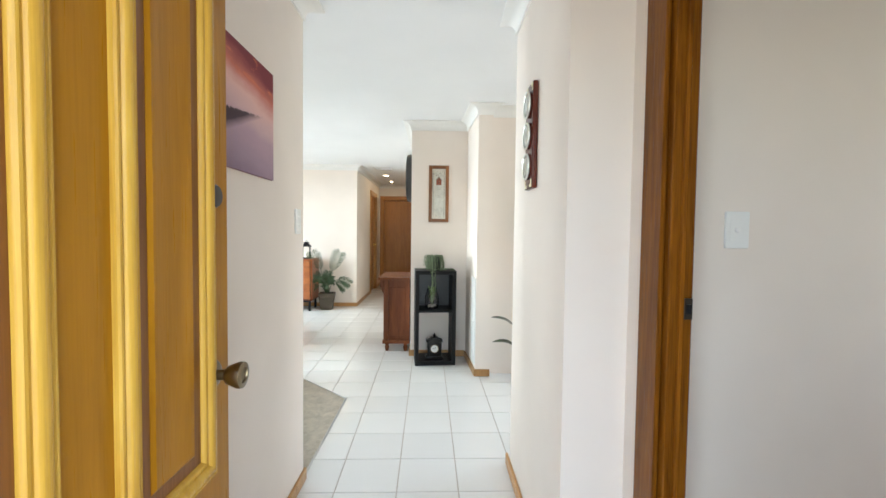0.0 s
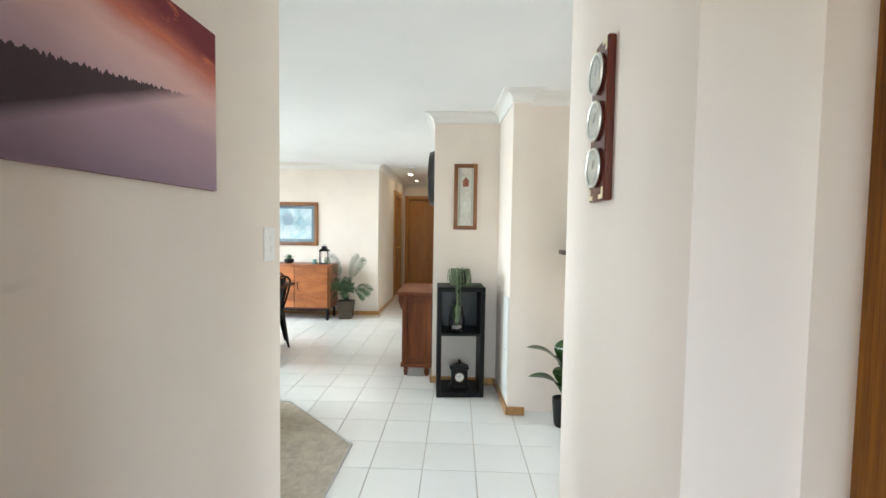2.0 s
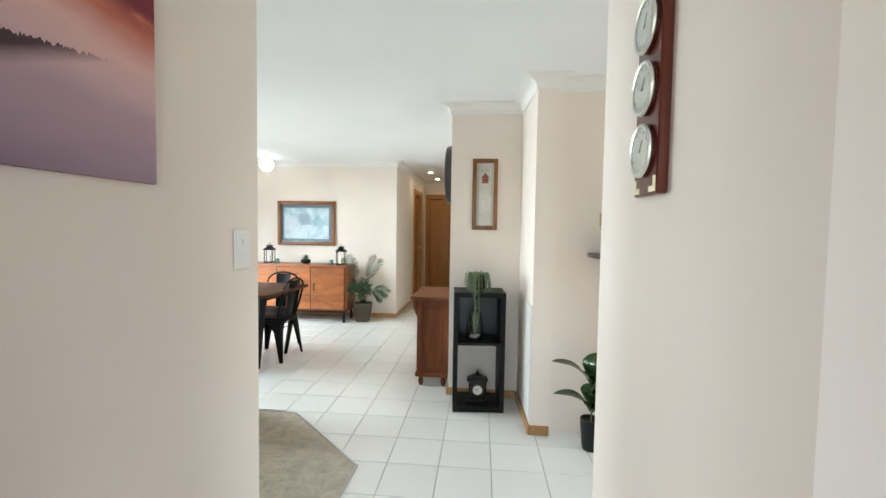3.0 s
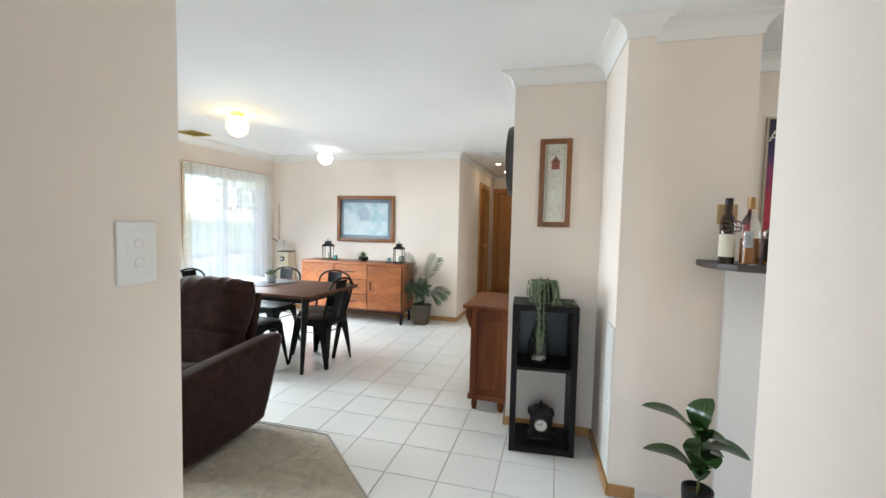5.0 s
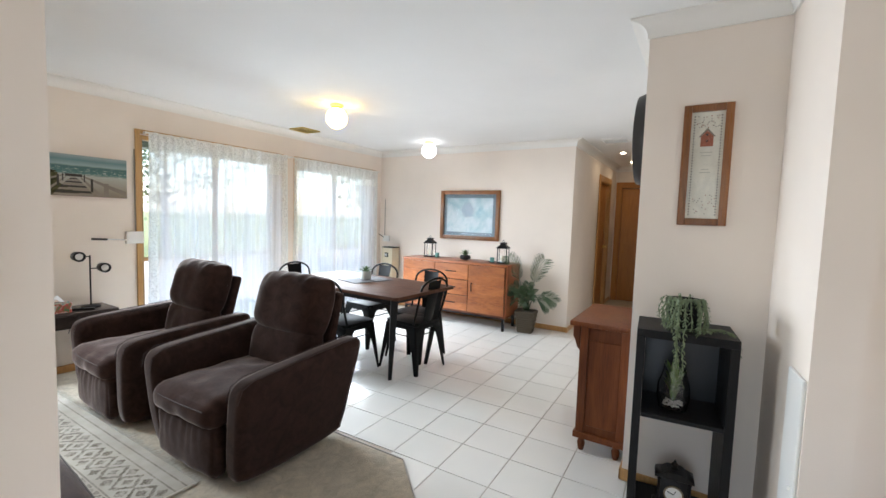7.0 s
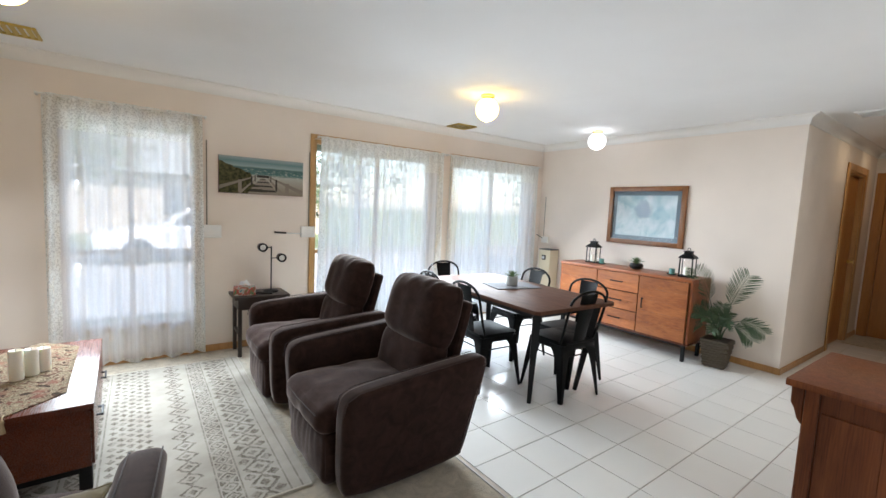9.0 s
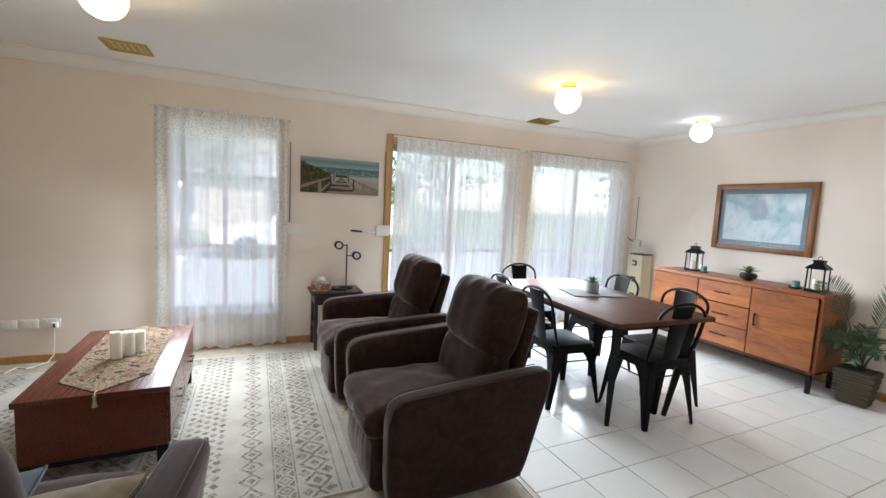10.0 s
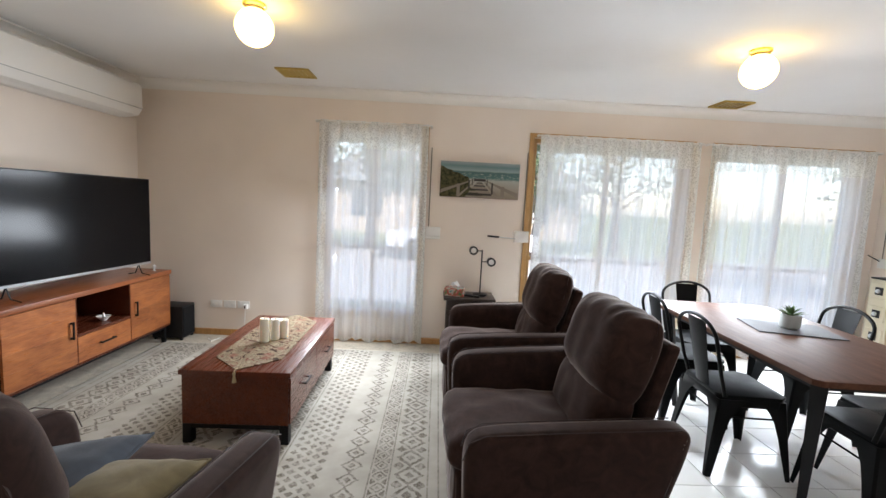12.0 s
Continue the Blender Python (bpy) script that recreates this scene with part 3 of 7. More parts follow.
def barometer():
    b = thing("weather_station", "mahogany wall board with three silver dials and brass corners", "barometer", pose(XR, 4.688, 1.69, 0, 0, -90))
    w, h, d = 0.132, 0.44, 0.024
    part("board", bm_box(-w / 2, w / 2, -d, 0, -h / 2, h / 2, 0.008, 3), m_wood("mahogany", (0.055, 0.008, 0.005), (0.12, 0.020, 0.010), 1, (8, 8, 1), 0.15), b)
    silver = mat("silver_dial", (0.72, 0.72, 0.66), 0.35, 0.6)
    ink = mat("dial_ink", (0.20, 0.20, 0.18), 0.5)
    face = mat("dial_face", (0.62, 0.63, 0.57), 0.22, 0.25)
    ring = m_wood("mahogany_ring", (0.045, 0.007, 0.005), (0.095, 0.016, 0.009), 1, (8, 8, 1), 0.2)
    e = d + .005
    for z in (0.135, 0.005, -0.125):
        part("dial_ring", bm_lathe([(0.054, -d + .001), (0.055, -d - .002), (0.055, -e + .0005), (0.052, -e - .001)], 32, (0, 0, z), axis='y'), ring, b, "turned timber ring behind the dial")
        dl = part("dial", bm_lathe([(0.052, -e - .0012), (0.053, -e - .004), (0.051, -e - .007), (0.0005, -e - .0065)], 32, (0, 0, z), axis='y'), face, b, "round pale dial")
        part("bezel", bm_lathe([(0.050, -e - .004), (0.0565, -e - .004), (0.056, -e - .008), (0.054, -e - .0105), (0.049, -e - .0085)], 32, (0, 0, z), axis='y', cap=False), silver, dl, smooth=60)
        pt = bm_box(-0.0012, 0.0012, -e - .0085, -e - .0076, -.004, .026)
        part("pointer", moved(pt, Matrix.Translation((0, 0, z)) @ Matrix.Rotation(radians(38), 4, 'Y')), ink, dl)
        part("hub", bm_box(-0.005, 0.005, -e - .0082, -e - .0072, z - .0035, z + .0035), ink, dl)
        for a in range(0, 360, 30):
            tk = bm_box(-0.0006, 0.0006, -e - .0080, -e - .0070, 0.038, 0.043)
            moved(tk, Matrix.Translation((0, 0, z)) @ Matrix.Rotation(radians(a), 4, 'Y'))
            part("tick", tk, ink, dl)
    for sx in (-1, 1):
        for sz in (-1, 1):
            c = bmesh.new()
            bm_box(*sorted((sx * (w / 2 - .006), sx * (w / 2 - .038))), -d - .0015, -d + .001, *sorted((sz * (h / 2 - .006), sz * (h / 2 - .018))), bm=c)
            bm_box(*sorted((sx * (w / 2 - .006), sx * (w / 2 - .018))), -d - .0012, -d + .001, *sorted((sz * (h / 2 - .0185), sz * (h / 2 - .038))), bm=c)
            part("corner_plate", c, mat("pale_brass", (0.80, 0.74, 0.50), 0.35, 0.4), b, "small brass corner plate")


barometer()

# ---- bar opening: shelf, bottles, poster, rubber plant ----
BAR_Z = 1.245
bar = bm_prism([(0.985, 6.686), (0.985, 6.56), (1.01, 6.46), (1.065, 6.39), (1.18, 6.34), (1.30, 6.30), (3.0, 6.30), (3.0, 6.95), (1.2125, 6.95), (1.2125, 6.686)], 'z', 1.216, BAR_Z, 0.004, 2)
solid("bar_top", bar, m_wood("bar_laminate", (0.045, 0.038, 0.035), (0.10, 0.085, 0.078), 1, (8, 1, 8), 0.4), "dark woodgrain bar top on a white half wall", "bar counter")


def bottle(name, x, y, prof, glass, label, fill=None, cap=None, cap_z=0.0, sticker=None, sq=None):
    o = thing(name, label, "bottle", pose(x, y, BAR_Z), "bottles on the bar")
    if sq:
        body = bm_box(-sq, sq, -sq, sq, 0.0, prof[0][1], 0.012, 3)
        part("body", body, glass, o)
        part("neck", bm_lathe(prof, 20), glass, o)
    else:
        part("body", bm_lathe(prof, 24), glass, o)
    if fill:
        r, z, m = fill
        part("liquid", bm_lathe([(r, 0.006), (r, z)], 24) if not sq else bm_box(-r, r, -r, r, 0.006, z, 0.01, 2), m, o)
    if cap:
        part("cap", bm_lathe([(cap[0], 0), (cap[0], cap[1])], 16, (0, 0, cap_z)), cap[2], o)
    if sticker:
        z0, z1, m, r = sticker
        if sq:
            part("label", bm_box(-sq * .8, sq * .8, -sq - .0015, -sq - .0003, z0, z1), m, o)
        else:
            part("label", bm_lathe([(r, z0), (r, z1)], 24, cap=False), m, o)
    return o


WINEG = mat("dark_wine_glass", (0.03, 0.018, 0.008), 0.06)
AMBER = mat("amber_spirit", (0.45, 0.16, 0.03), 0.15)
CLEARB = m_glass("bottle_glass", (0.95, 0.97, 0.95))
PAPER = m_paint("label_paper", (0.75, 0.70, 0.58), 0.7)
SILV = mat("silver_label", (0.55, 0.56, 0.55), 0.4, 0.4)
bottle("wine_bottle", 1.045, 6.47, [(0.029, 0), (0.031, 0.008), (0.031, 0.165), (0.026, 0.195), (0.0135, 0.222), (0.0125, 0.275), (0.0148, 0.276), (0.0148, 0.286)], WINEG, "dark wine bottle with cream label and twine bow", cap=(0.0152, 0.030, BLACKP), cap_z=0.258, sticker=(0.030, 0.130, PAPER, 0.0316))
tw = bpy.data.objects["wine_bottle"]
part("neck_tag", bm_box(-0.040, 0.040, 0.017, 0.019, 0.175, 0.262, 0.0005, 1), mat("kraft", (0.55, 0.36, 0.19), 0.8), tw, "kraft paper sleeve")
part("twine_bow", bm_tube(arc((0.02, -0.042, 0.165), 0.022, 20, 340, 12) + arc((-0.022, -0.042, 0.165), 0.022, 160, 480, 12), 0.0035, 6), mat("twine", (0.10, 0.07, 0.05), 0.9), tw, "dark twine bow")
wb = bottle("whisky_bottle", 1.122, 6.44, [(0.033, 0), (0.0365, 0.010), (0.037, 0.165), (0.031, 0.195), (0.0155, 0.222), (0.0135, 0.245), (0.0155, 0.247), (0.0155, 0.256)], CLEARB, "clear round whisky bottle part full of amber spirit", fill=(0.0335, 0.115, AMBER), cap=(0.0175, 0.050, mat("amber_cap", (0.36, 0.19, 0.06), 0.35)), cap_z=0.240)
part("label", bm_grid(lambda u, v: Vector((0.0376 * math.cos(radians(215 + 52 * u)), 0.0376 * math.sin(radians(215 + 52 * u)), 0.075 + 0.07 * v)), 8, 1), mat("white_label", (0.42, 0.43, 0.43), 0.4), wb, "pale printed front label", smooth=180)
part("label_mark", bm_grid(lambda u, v: Vector((0.0381 * math.cos(radians(226 + 26 * u)), 0.0381 * math.sin(radians(226 + 26 * u)), 0.085 + 0.045 * v)), 4, 1), mat("label_grey", (0.28, 0.29, 0.30), 0.5), wb, smooth=180)
sqb = bottle("square_bottle", 1.208, 6.40, [(0.034, 0.152), (0.030, 0.166), (0.016, 0.182), (0.0145, 0.205)], CLEARB, "square clear bottle with silver label and black cap", fill=(0.037, 0.022, AMBER), cap=(0.0185, 0.038, BLACKP), cap_z=0.200, sticker=(0.028, 0.128, SILV, 0), sq=0.042)
for z0, z1, w_ in ((0.108, 0.118, 0.026), (0.082, 0.100, 0.020), (0.060, 0.066, 0.027), (0.044, 0.050, 0.022)):
    part("label_bar", bm_box(-w_, w_, -0.0442, -0.0438, z0, z1), mat("label_bar_grey", (0.16, 0.17, 0.17), 0.5), sqb)
bottle("small_bottle", 1.40, 6.46, [(0.028, 0), (0.029, 0.08), (0.012, 0.11), (0.012, 0.13)], WINEG, "small dark bottle behind a flask box", cap=(0.014, 0.03, BLACKP), cap_z=0.125)
bx = thing("flask_box", "dark timber box with an oval silver badge", "box", pose(1.29, 6.385, BAR_Z, 0, 0, -14), "bottles on the bar")
part("box", bm_box(-0.06, 0.06, -0.035, 0.035, 0, 0.095, 0.004, 2), mat("dark_box", (0.03, 0.025, 0.022), 0.4), bx)
part("lid", bm_box(-0.061, 0.061, -0.036, 0.036, 0.0955, 0.108, 0.004, 2), mat("dark_box_lid", (0.03, 0.025, 0.022), 0.35), bx)
part("badge", bm_lathe([(0.018, -0.036), (0.018, -0.038), (0.014, -0.0385)], 24, (0, 0, 0.06), axis='y'), SILV, bx, "oval silver badge")


def m_poster():
    m = mat("poster_print", (0.2, 0.05, 0.1), 0.45)
    t, n, l, p = nodes_of(m)
    v = coords(m)
    sp = n.new("ShaderNodeSeparateXYZ")
    l.new(v, sp.inputs[0])
    nz = noise_tex(m, v, 3.2, 6, 0.62, 0.7)
    zz = math_n(m, 'ADD', math_n(m, 'ADD', math_n(m, 'MULTIPLY', sp.outputs[2], 1.0), 0.5), math_n(m, 'MULTIPLY', math_n(m, 'SUBTRACT', nz, 0.5), 0.5))
    l.new(ramp(m, zz, [(0.15, (0.05, 0.012, 0.03)), (0.38, (0.45, 0.012, 0.025)), (0.58, (0.42, 0.012, 0.04)), (0.74, (0.10, 0.02, 0.12)), (0.88, (0.025, 0.015, 0.07)), (1.0, (0.015, 0.012, 0.05))]), p.inputs["Base Color"])
    return m


po = thing("travel_poster", "framed travel poster in deep blue and red", "poster", pose(1.845, 7.25, 1.515))
part("frame", bm_box(-0.385, 0.385, -0.012, 0, -0.54, 0.54, 0.002, 1), mat("poster_border", (0.55, 0.48, 0.36), 0.5), po, "pale poster border")
part("print", bm_box(-0.372, 0.372, -0.0145, -0.0122, -0.527, 0.527), m_poster(), po)
PINK = mat("poster_ink", (0.72, 0.66, 0.55), 0.6)
for i, ch in enumerate("ADELAIDE"):
    part("letter", moved(bm_text(ch, 0.088, 0.0006), Matrix.Translation((-0.345 + i * 0.073, -0.016, 0.425)) @ Matrix.Rotation(radians(90), 4, 'X')), PINK, po, "pale capital letter")
part("bar_text", bm_box(-0.10, 0.16, -0.0157, -0.0147, 0.388, 0.398), mat("poster_ink_dim", (0.22, 0.17, 0.25), 0.6), po)


def leaf(bm, base, tip, width, sag=0.05, fold=0.25, n=8, up=Vector((0, 0, 1)), wave=0.0):
    """A leaf blade from base to tip, folded along its midrib."""
    a, b = Vector(base), Vector(tip)
    d = b - a
    side = d.cross(up)
    if side.length < 1e-4:
        side = Vector((1, 0, 0))
    side.normalize()
    nrm = side.cross(d).normalized()
    rows_ = []
    for i in range(n + 1):
        u = i / n
        c = a + d * u + nrm * sag * math.sin(math.pi * u) - Vector((0, 0, 1)) * sag * 0.6 * u * u
        w = width * (math.sin(math.pi * min(1, u * 0.97 + 0.03)) ** 0.65) / 2
        k = 1 + wave * math.sin(u * 17)
        rows_.append([bm.verts.new(c + side * w * s * k + nrm * abs(s) * w * fold) for s in (-1, -0.5, 0, 0.5, 1)])
    for r0, r1 in zip(rows_, rows_[1:]):
        for j in range(4):
            bm.faces.new((r0[j], r0[j + 1], r1[j + 1], r1[j]))
    return bm


def m_leaf(name, dark, light, rough=0.35):
    m = mat(name, light, rough)
    t, n, l, p = nodes_of(m)
    gi = n.new("ShaderNodeNewGeometry")
    r = ramp(m, gi.outputs["Random Per Island"], [(0.0, dark), (1.0, light)])
    sp = noise_tex(m, coords(m), 30, 4)
    l.new(mixc(m, 0.3, r, ramp(m, sp, [(0.3, shade(dark, .7)), (0.7, shade(light, 1.2))])), p.inputs["Base Color"])
    p.inputs["Subsurface Weight"].default_value = 0.0
    return m


RUB = m_leaf("rubber_leaf", (0.016, 0.040, 0.014), (0.042, 0.100, 0.024), 0.22)
SOIL = m_paint("soil", (0.05, 0.035, 0.025), 1.0, 0.4, 0.8)


def rubber_plant():
    o = thing("rubber_plant", "broad-leaved green rubber plant in a black pot", "potted plant", pose(0.985, 6.46, 0))
    pot = part("pot", bm_lathe([(0.045, 0.002), (0.052, 0.02), (0.066, 0.18), (0.066, 0.20), (0.060, 0.20), (0.058, 0.175)], 28), BLACKP, o)
    part("soil", bm_lathe([(0.0005, 0.172), (0.057, 0.178)], 24, cap=False), SOIL, pot)
    part("stem", bm_tube([(0, 0, 0.17), (0.006, 0.004, 0.3), (-0.002, 0, 0.45), (0.008, -0.005, 0.60)], 0.006, 8, r2=0.003), mat("green_stem", (0.10, 0.12, 0.04), 0.5), o)
    for base, tip, w in (((0, 0, 0.42), (-0.26, -0.02, 0.585), 0.135), ((0, 0, 0.26), (-0.24, 0.01, 0.365), 0.115), ((0, 0, 0.24), (-0.05, -0.06, 0.33), 0.09), ((0, 0, 0.46), (0.05, 0.03, 0.64), 0.12),
                         ((0, 0, 0.40), (0.10, -0.05, 0.47), 0.10), ((0, 0, 0.34), (0.09, -0.03, 0.40), 0.12), ((0, 0, 0.25), (0.07, 0.02, 0.33), 0.10), ((0, 0, 0.30), (0.02, 0.09, 0.42), 0.12), ((0, 0, 0.37), (0.17, -0.09, 0.43), 0.12), ((0, 0, 0.31), (0.02, -0.15, 0.40), 0.115), ((0, 0, 0.42), (-0.05, -0.09, 0.53), 0.10)):
        part("leaf", leaf(bmesh.new(), base, tip, w * 1.12, 0.035, 0.22, 12, wave=0.03), RUB, o, smooth=180)


rubber_plant()
ap = thing("access_panel", "white flush access panel low on the wall", "panel", pose(0.6105, 6.705, 0.49, 0, 0, -85.5))
part("door", bm_box(-0.085, 0.085, -0.012, 0.0, -0.39, 0.39, 0.003, 1), WHITEP, ap)
part("latch", bm_lathe([(0.008, -0.012), (0.008, -0.022), (0.005, -0.024)], 12, (0.06, 0, 0.0), axis='y'), WHITEP, ap)

# ---- cube shelf with plant, vase and clock ----
BW = m_wood("black_brown_board", (0.007, 0.0065, 0.007), (0.015, 0.014, 0.014), 1, (8, 8, 1), 0.42)
BW.node_tree.nodes["Principled BSDF"].inputs["Specular IOR Level"].default_value = 0.14
SH = pose(0.248, 7.045, 0, 0, 0, 5)
cs = thing("cube_shelf", "black-brown two-cube shelf unit with open lower bay", "shelf", SH)
sw2, sh2, sd2 = 0.39, 0.915, 0.30
for x in (-sw2 / 2, sw2 / 2 - .035):
    part("side", bm_box(x, x + .035, -sd2 / 2, sd2 / 2, 0.002, sh2 - .0365, 0.001, 1), BW, cs)
part("top", bm_box(-sw2 / 2, sw2 / 2, -sd2 / 2, sd2 / 2, sh2 - .036, sh2, 0.001, 1), BW, cs)
part("middle_shelf", bm_box(-sw2 / 2 + .0355, sw2 / 2 - .0355, -sd2 / 2, sd2 / 2, 0.515, 0.535, 0.001, 1), BW, cs)
part("base", bm_box(-sw2 / 2 + .0355, sw2 / 2 - .0355, -sd2 / 2, sd2 / 2, 0.003, 0.042, 0.001, 1), BW, cs)
part("back_panel", bm_box(-sw2 / 2 + .0355, sw2 / 2 - .0355, sd2 / 2 - .012, sd2 / 2 - .004, 0.536, sh2 - .0365), mat("shelf_back", (0.02, 0.025, 0.03), 0.3), cs)

MOSS = m_leaf("trailing_leaf", (0.10, 0.14, 0.07), (0.22, 0.27, 0.15), 0.6)


def hanging_plant():
    rnd = random.Random(4)
    o = thing("trailing_plant", "grey-green trailing succulent in a black pot", "potted plant", SH @ pose(-0.01, -0.03, sh2))
    part("pot", bm_lathe([(0.055, 0.001), (0.068, 0.02), (0.078, 0.135), (0.074, 0.137), (0.07, 0.12)], 24), BLACKP, o)
    part("soil", bm_lathe([(0.0005, 0.118), (0.0715, 0.122)], 20, cap=False), SOIL, o)
    for k in range(32):
        a = rnd.uniform(0, 2 * math.pi)
        front = k < 23
        if front:
            a = rnd.uniform(-2.6, -0.5)
        r = 0.05
        x, y = math.cos(a) * r, math.sin(a) * r
        drop = rnd.uniform(0.05, 0.17)
        if k % 6 == 0 and front:
            a = rnd.uniform(-2.1, -1.75)
            drop = rnd.uniform(0.28, 0.42)
        dx, dy = math.cos(a), math.sin(a)
        out = 0.128 if (drop > .13 and front) else rnd.uniform(0.09, 0.11)
        if drop > .2:
            dx, dy, out = -0.20 + rnd.uniform(-.12, .18), -1.0, 0.135 + rnd.uniform(0, .015)
        p = [Vector((x, y, 0.12)), Vector((x + dx * .03, y + dy * .03, 0.15)), Vector((dx * out * .85, dy * out * .9, 0.142)), Vector((dx * out, dy * out, 0.09))]
        n = max(2, int(drop / .035))
        zmin = 0.012 if (dy * out > -0.122) else -9
        for q in range(1, n + 1):
            p.append(Vector((dx * out + rnd.uniform(-.007, .007), dy * out + rnd.uniform(-.004, .004), max(zmin, 0.10 - drop * q / n))))
        if not front and k % 4 == 0:
            p += [Vector((0.15, 0.02, 0.012)), Vector((0.185, -.05, 0.014)), Vector((0.202, -.09, -0.03)), Vector((0.203, -.09, -0.08))]
        b = bm_tube(p, 0.0022, 5)
        for s0, s1 in zip(p, p[1:]):
            m_ = max(1, int((s1 - s0).length / 0.007))
            for q in range(m_):
                c = s0.lerp(s1, q / m_)
                leaf(b, c, c + Vector((rnd.uniform(-.016, .016), rnd.uniform(-.016, .006), rnd.uniform(-.022, -.004))), 0.0085, 0.002, .2, 2)
        part("strand", b, MOSS, o, smooth=180)


hanging_plant()
va = thing("glass_vase", "round glass vase with green cuttings and pebbles", "vase", SH @ pose(-0.030, -0.04, 0.536) @ Matrix.Scale(1.18, 4))
part("glass", bm_lathe([(0.02, 0.001), (0.05, 0.006), (0.058, 0.05), (0.056, 0.10), (0.040, 0.15), (0.036, 0.18), (0.034, 0.18), (0.038, 0.15), (0.053, 0.10), (0.055, 0.05), (0.046, 0.010), (0.0005, 0.008)], 28, cap=False), GLASS, va, smooth=60)
rv = random.Random(8)
for k in range(40):
    a, r = rv.uniform(0, 6.28), rv.uniform(0, 0.040)
    b = bmesh.new()
    bmesh.ops.create_icosphere(b, subdivisions=1, radius=rv.uniform(.005, .008))
    moved(b, Matrix.Translation((r * math.cos(a), r * math.sin(a), 0.016 + rv.uniform(0, .014))) @ Matrix.Diagonal((1, 1.2, .7, 1)))
    part("pebble", b, mat("pebble", (0.6, 0.57, 0.5), 0.6) if k == 0 else bpy.data.materials["pebble"], va)
b = bmesh.new()
for k in range(30):
    a = rv.uniform(0, 6.28)
    leaf(b, (0, 0, 0.03), (0.042 * math.cos(a), 0.035 * math.sin(a), rv.uniform(.06, .2)), 0.026, 0.01)
part("cuttings", b, m_leaf("cutting_leaf", (0.05, 0.12, 0.02), (0.14, 0.25, 0.05)), va, "green leafy cuttings", smooth=180)

ck = thing("mantel_clock", "small black wooden mantel clock with white dial", "clock", SH @ pose(0.0, -0.02, 0.043))
BLK = m_wood("ebonised", (0.008, 0.007, 0.007), (0.018, 0.015, 0.014), 1, (8, 8, 1), 0.3)
BLK.node_tree.nodes["Principled BSDF"].inputs["Specular IOR Level"].default_value = 0.18
part("base", bm_box(-0.085, 0.085, -0.05, 0.05, 0, 0.022, 0.004, 2), BLK, ck)
part("case", bm_box(-0.066, 0.066, -0.038, 0.038, 0.0225, 0.165, 0.003, 2), BLK, ck)
part("cornice", bm_prism([(-0.082, 0.1655), (0.082, 0.1655), (0.078, 0.18), (0.05, 0.188), (0.03, 0.202), (-0.03, 0.202), (-0.05, 0.188), (-0.078, 0.18)], 'y', -0.045, 0.045, 0.002, 1), BLK, ck)
part("finial", bm_lathe([(0.016, 0.2025), (0.010, 0.21), (0.016, 0.222), (0.006, 0.235), (0.002, 0.246)], 16), BLK, ck)
for x in (-0.062, 0.062):
    part("column", bm_lathe([(0.009, 0.023), (0.006, 0.03), (0.006, 0.155), (0.009, 0.164)], 12, (x, -0.046, 0)), BLK, ck)
dl = part("dial", bm_lathe([(0.036, -0.038), (0.036, -0.041), (0.0005, -0.0412)], 28, (0, 0, 0.098), axis='y', cap=False), mat("white_dial", (0.8, 0.79, 0.75), 0.4), ck, "white clock dial")
part("bezel", bm_lathe([(0.035, -0.039), (0.041, -0.039), (0.041, -0.046), (0.035, -0.046)], 28, (0, 0, 0.098), axis='y', cap=False), BRONZE, dl)
for ang, ln in ((-70, .028), (25, .02)):
    part("pointer", moved(bm_box(-0.0015, 0.0015, -0.0435, -0.0425, 0, ln), Matrix.Translation((0, 0, 0.098)) @ Matrix.Rotation(radians(ang), 4, 'Y')), BLACKP, dl)


def framed(name, m, w, h, fw, wood, inner, label, mount=0.0, mount_mat=None, deep=0.022):
    """A picture frame facing local -y, centred on its origin."""
    f = thing(name, label, "picture", m)
    for x0, x1, z0, z1 in ((-w / 2, -w / 2 + fw, -h / 2, h / 2), (w / 2 - fw, w / 2, -h / 2, h / 2), (-w / 2 + fw, w / 2 - fw, h / 2 - fw, h / 2), (-w / 2 + fw, w / 2 - fw, -h / 2, -h / 2 + fw)):
        b = bm_box(x0, x1, -deep, 0, z0, z1, 0.004, 2)
        part("rail", b, wood, f)
        if (x1 - x0) < (z1 - z0):
            xi = x1 - .006 if x0 < 0 else x0
            part("slip", bm_box(xi, xi + .006, -deep - .003, -deep + .001, z0 + fw - .006, z1 - fw + .006), wood, f)
    part("backing", bm_box(-w / 2 + fw - .002, w / 2 - fw + .002, -0.008, -0.004, -h / 2 + fw - .002, h / 2 - fw + .002), mount_mat or inner, f)
    if mount:
        part("print", bm_box(-w / 2 + fw + mount, w / 2 - fw - mount, -0.0105, -0.009, -h / 2 + fw + mount, h / 2 - fw - mount), inner, f)
    g = part("glass", bm_box(-w / 2 + fw - .003, w / 2 - fw + .003, -0.016, -0.0145, -h / 2 + fw - .003, h / 2 - fw + .003), PGLASS, f)
    g.visible_shadow = False
    return f


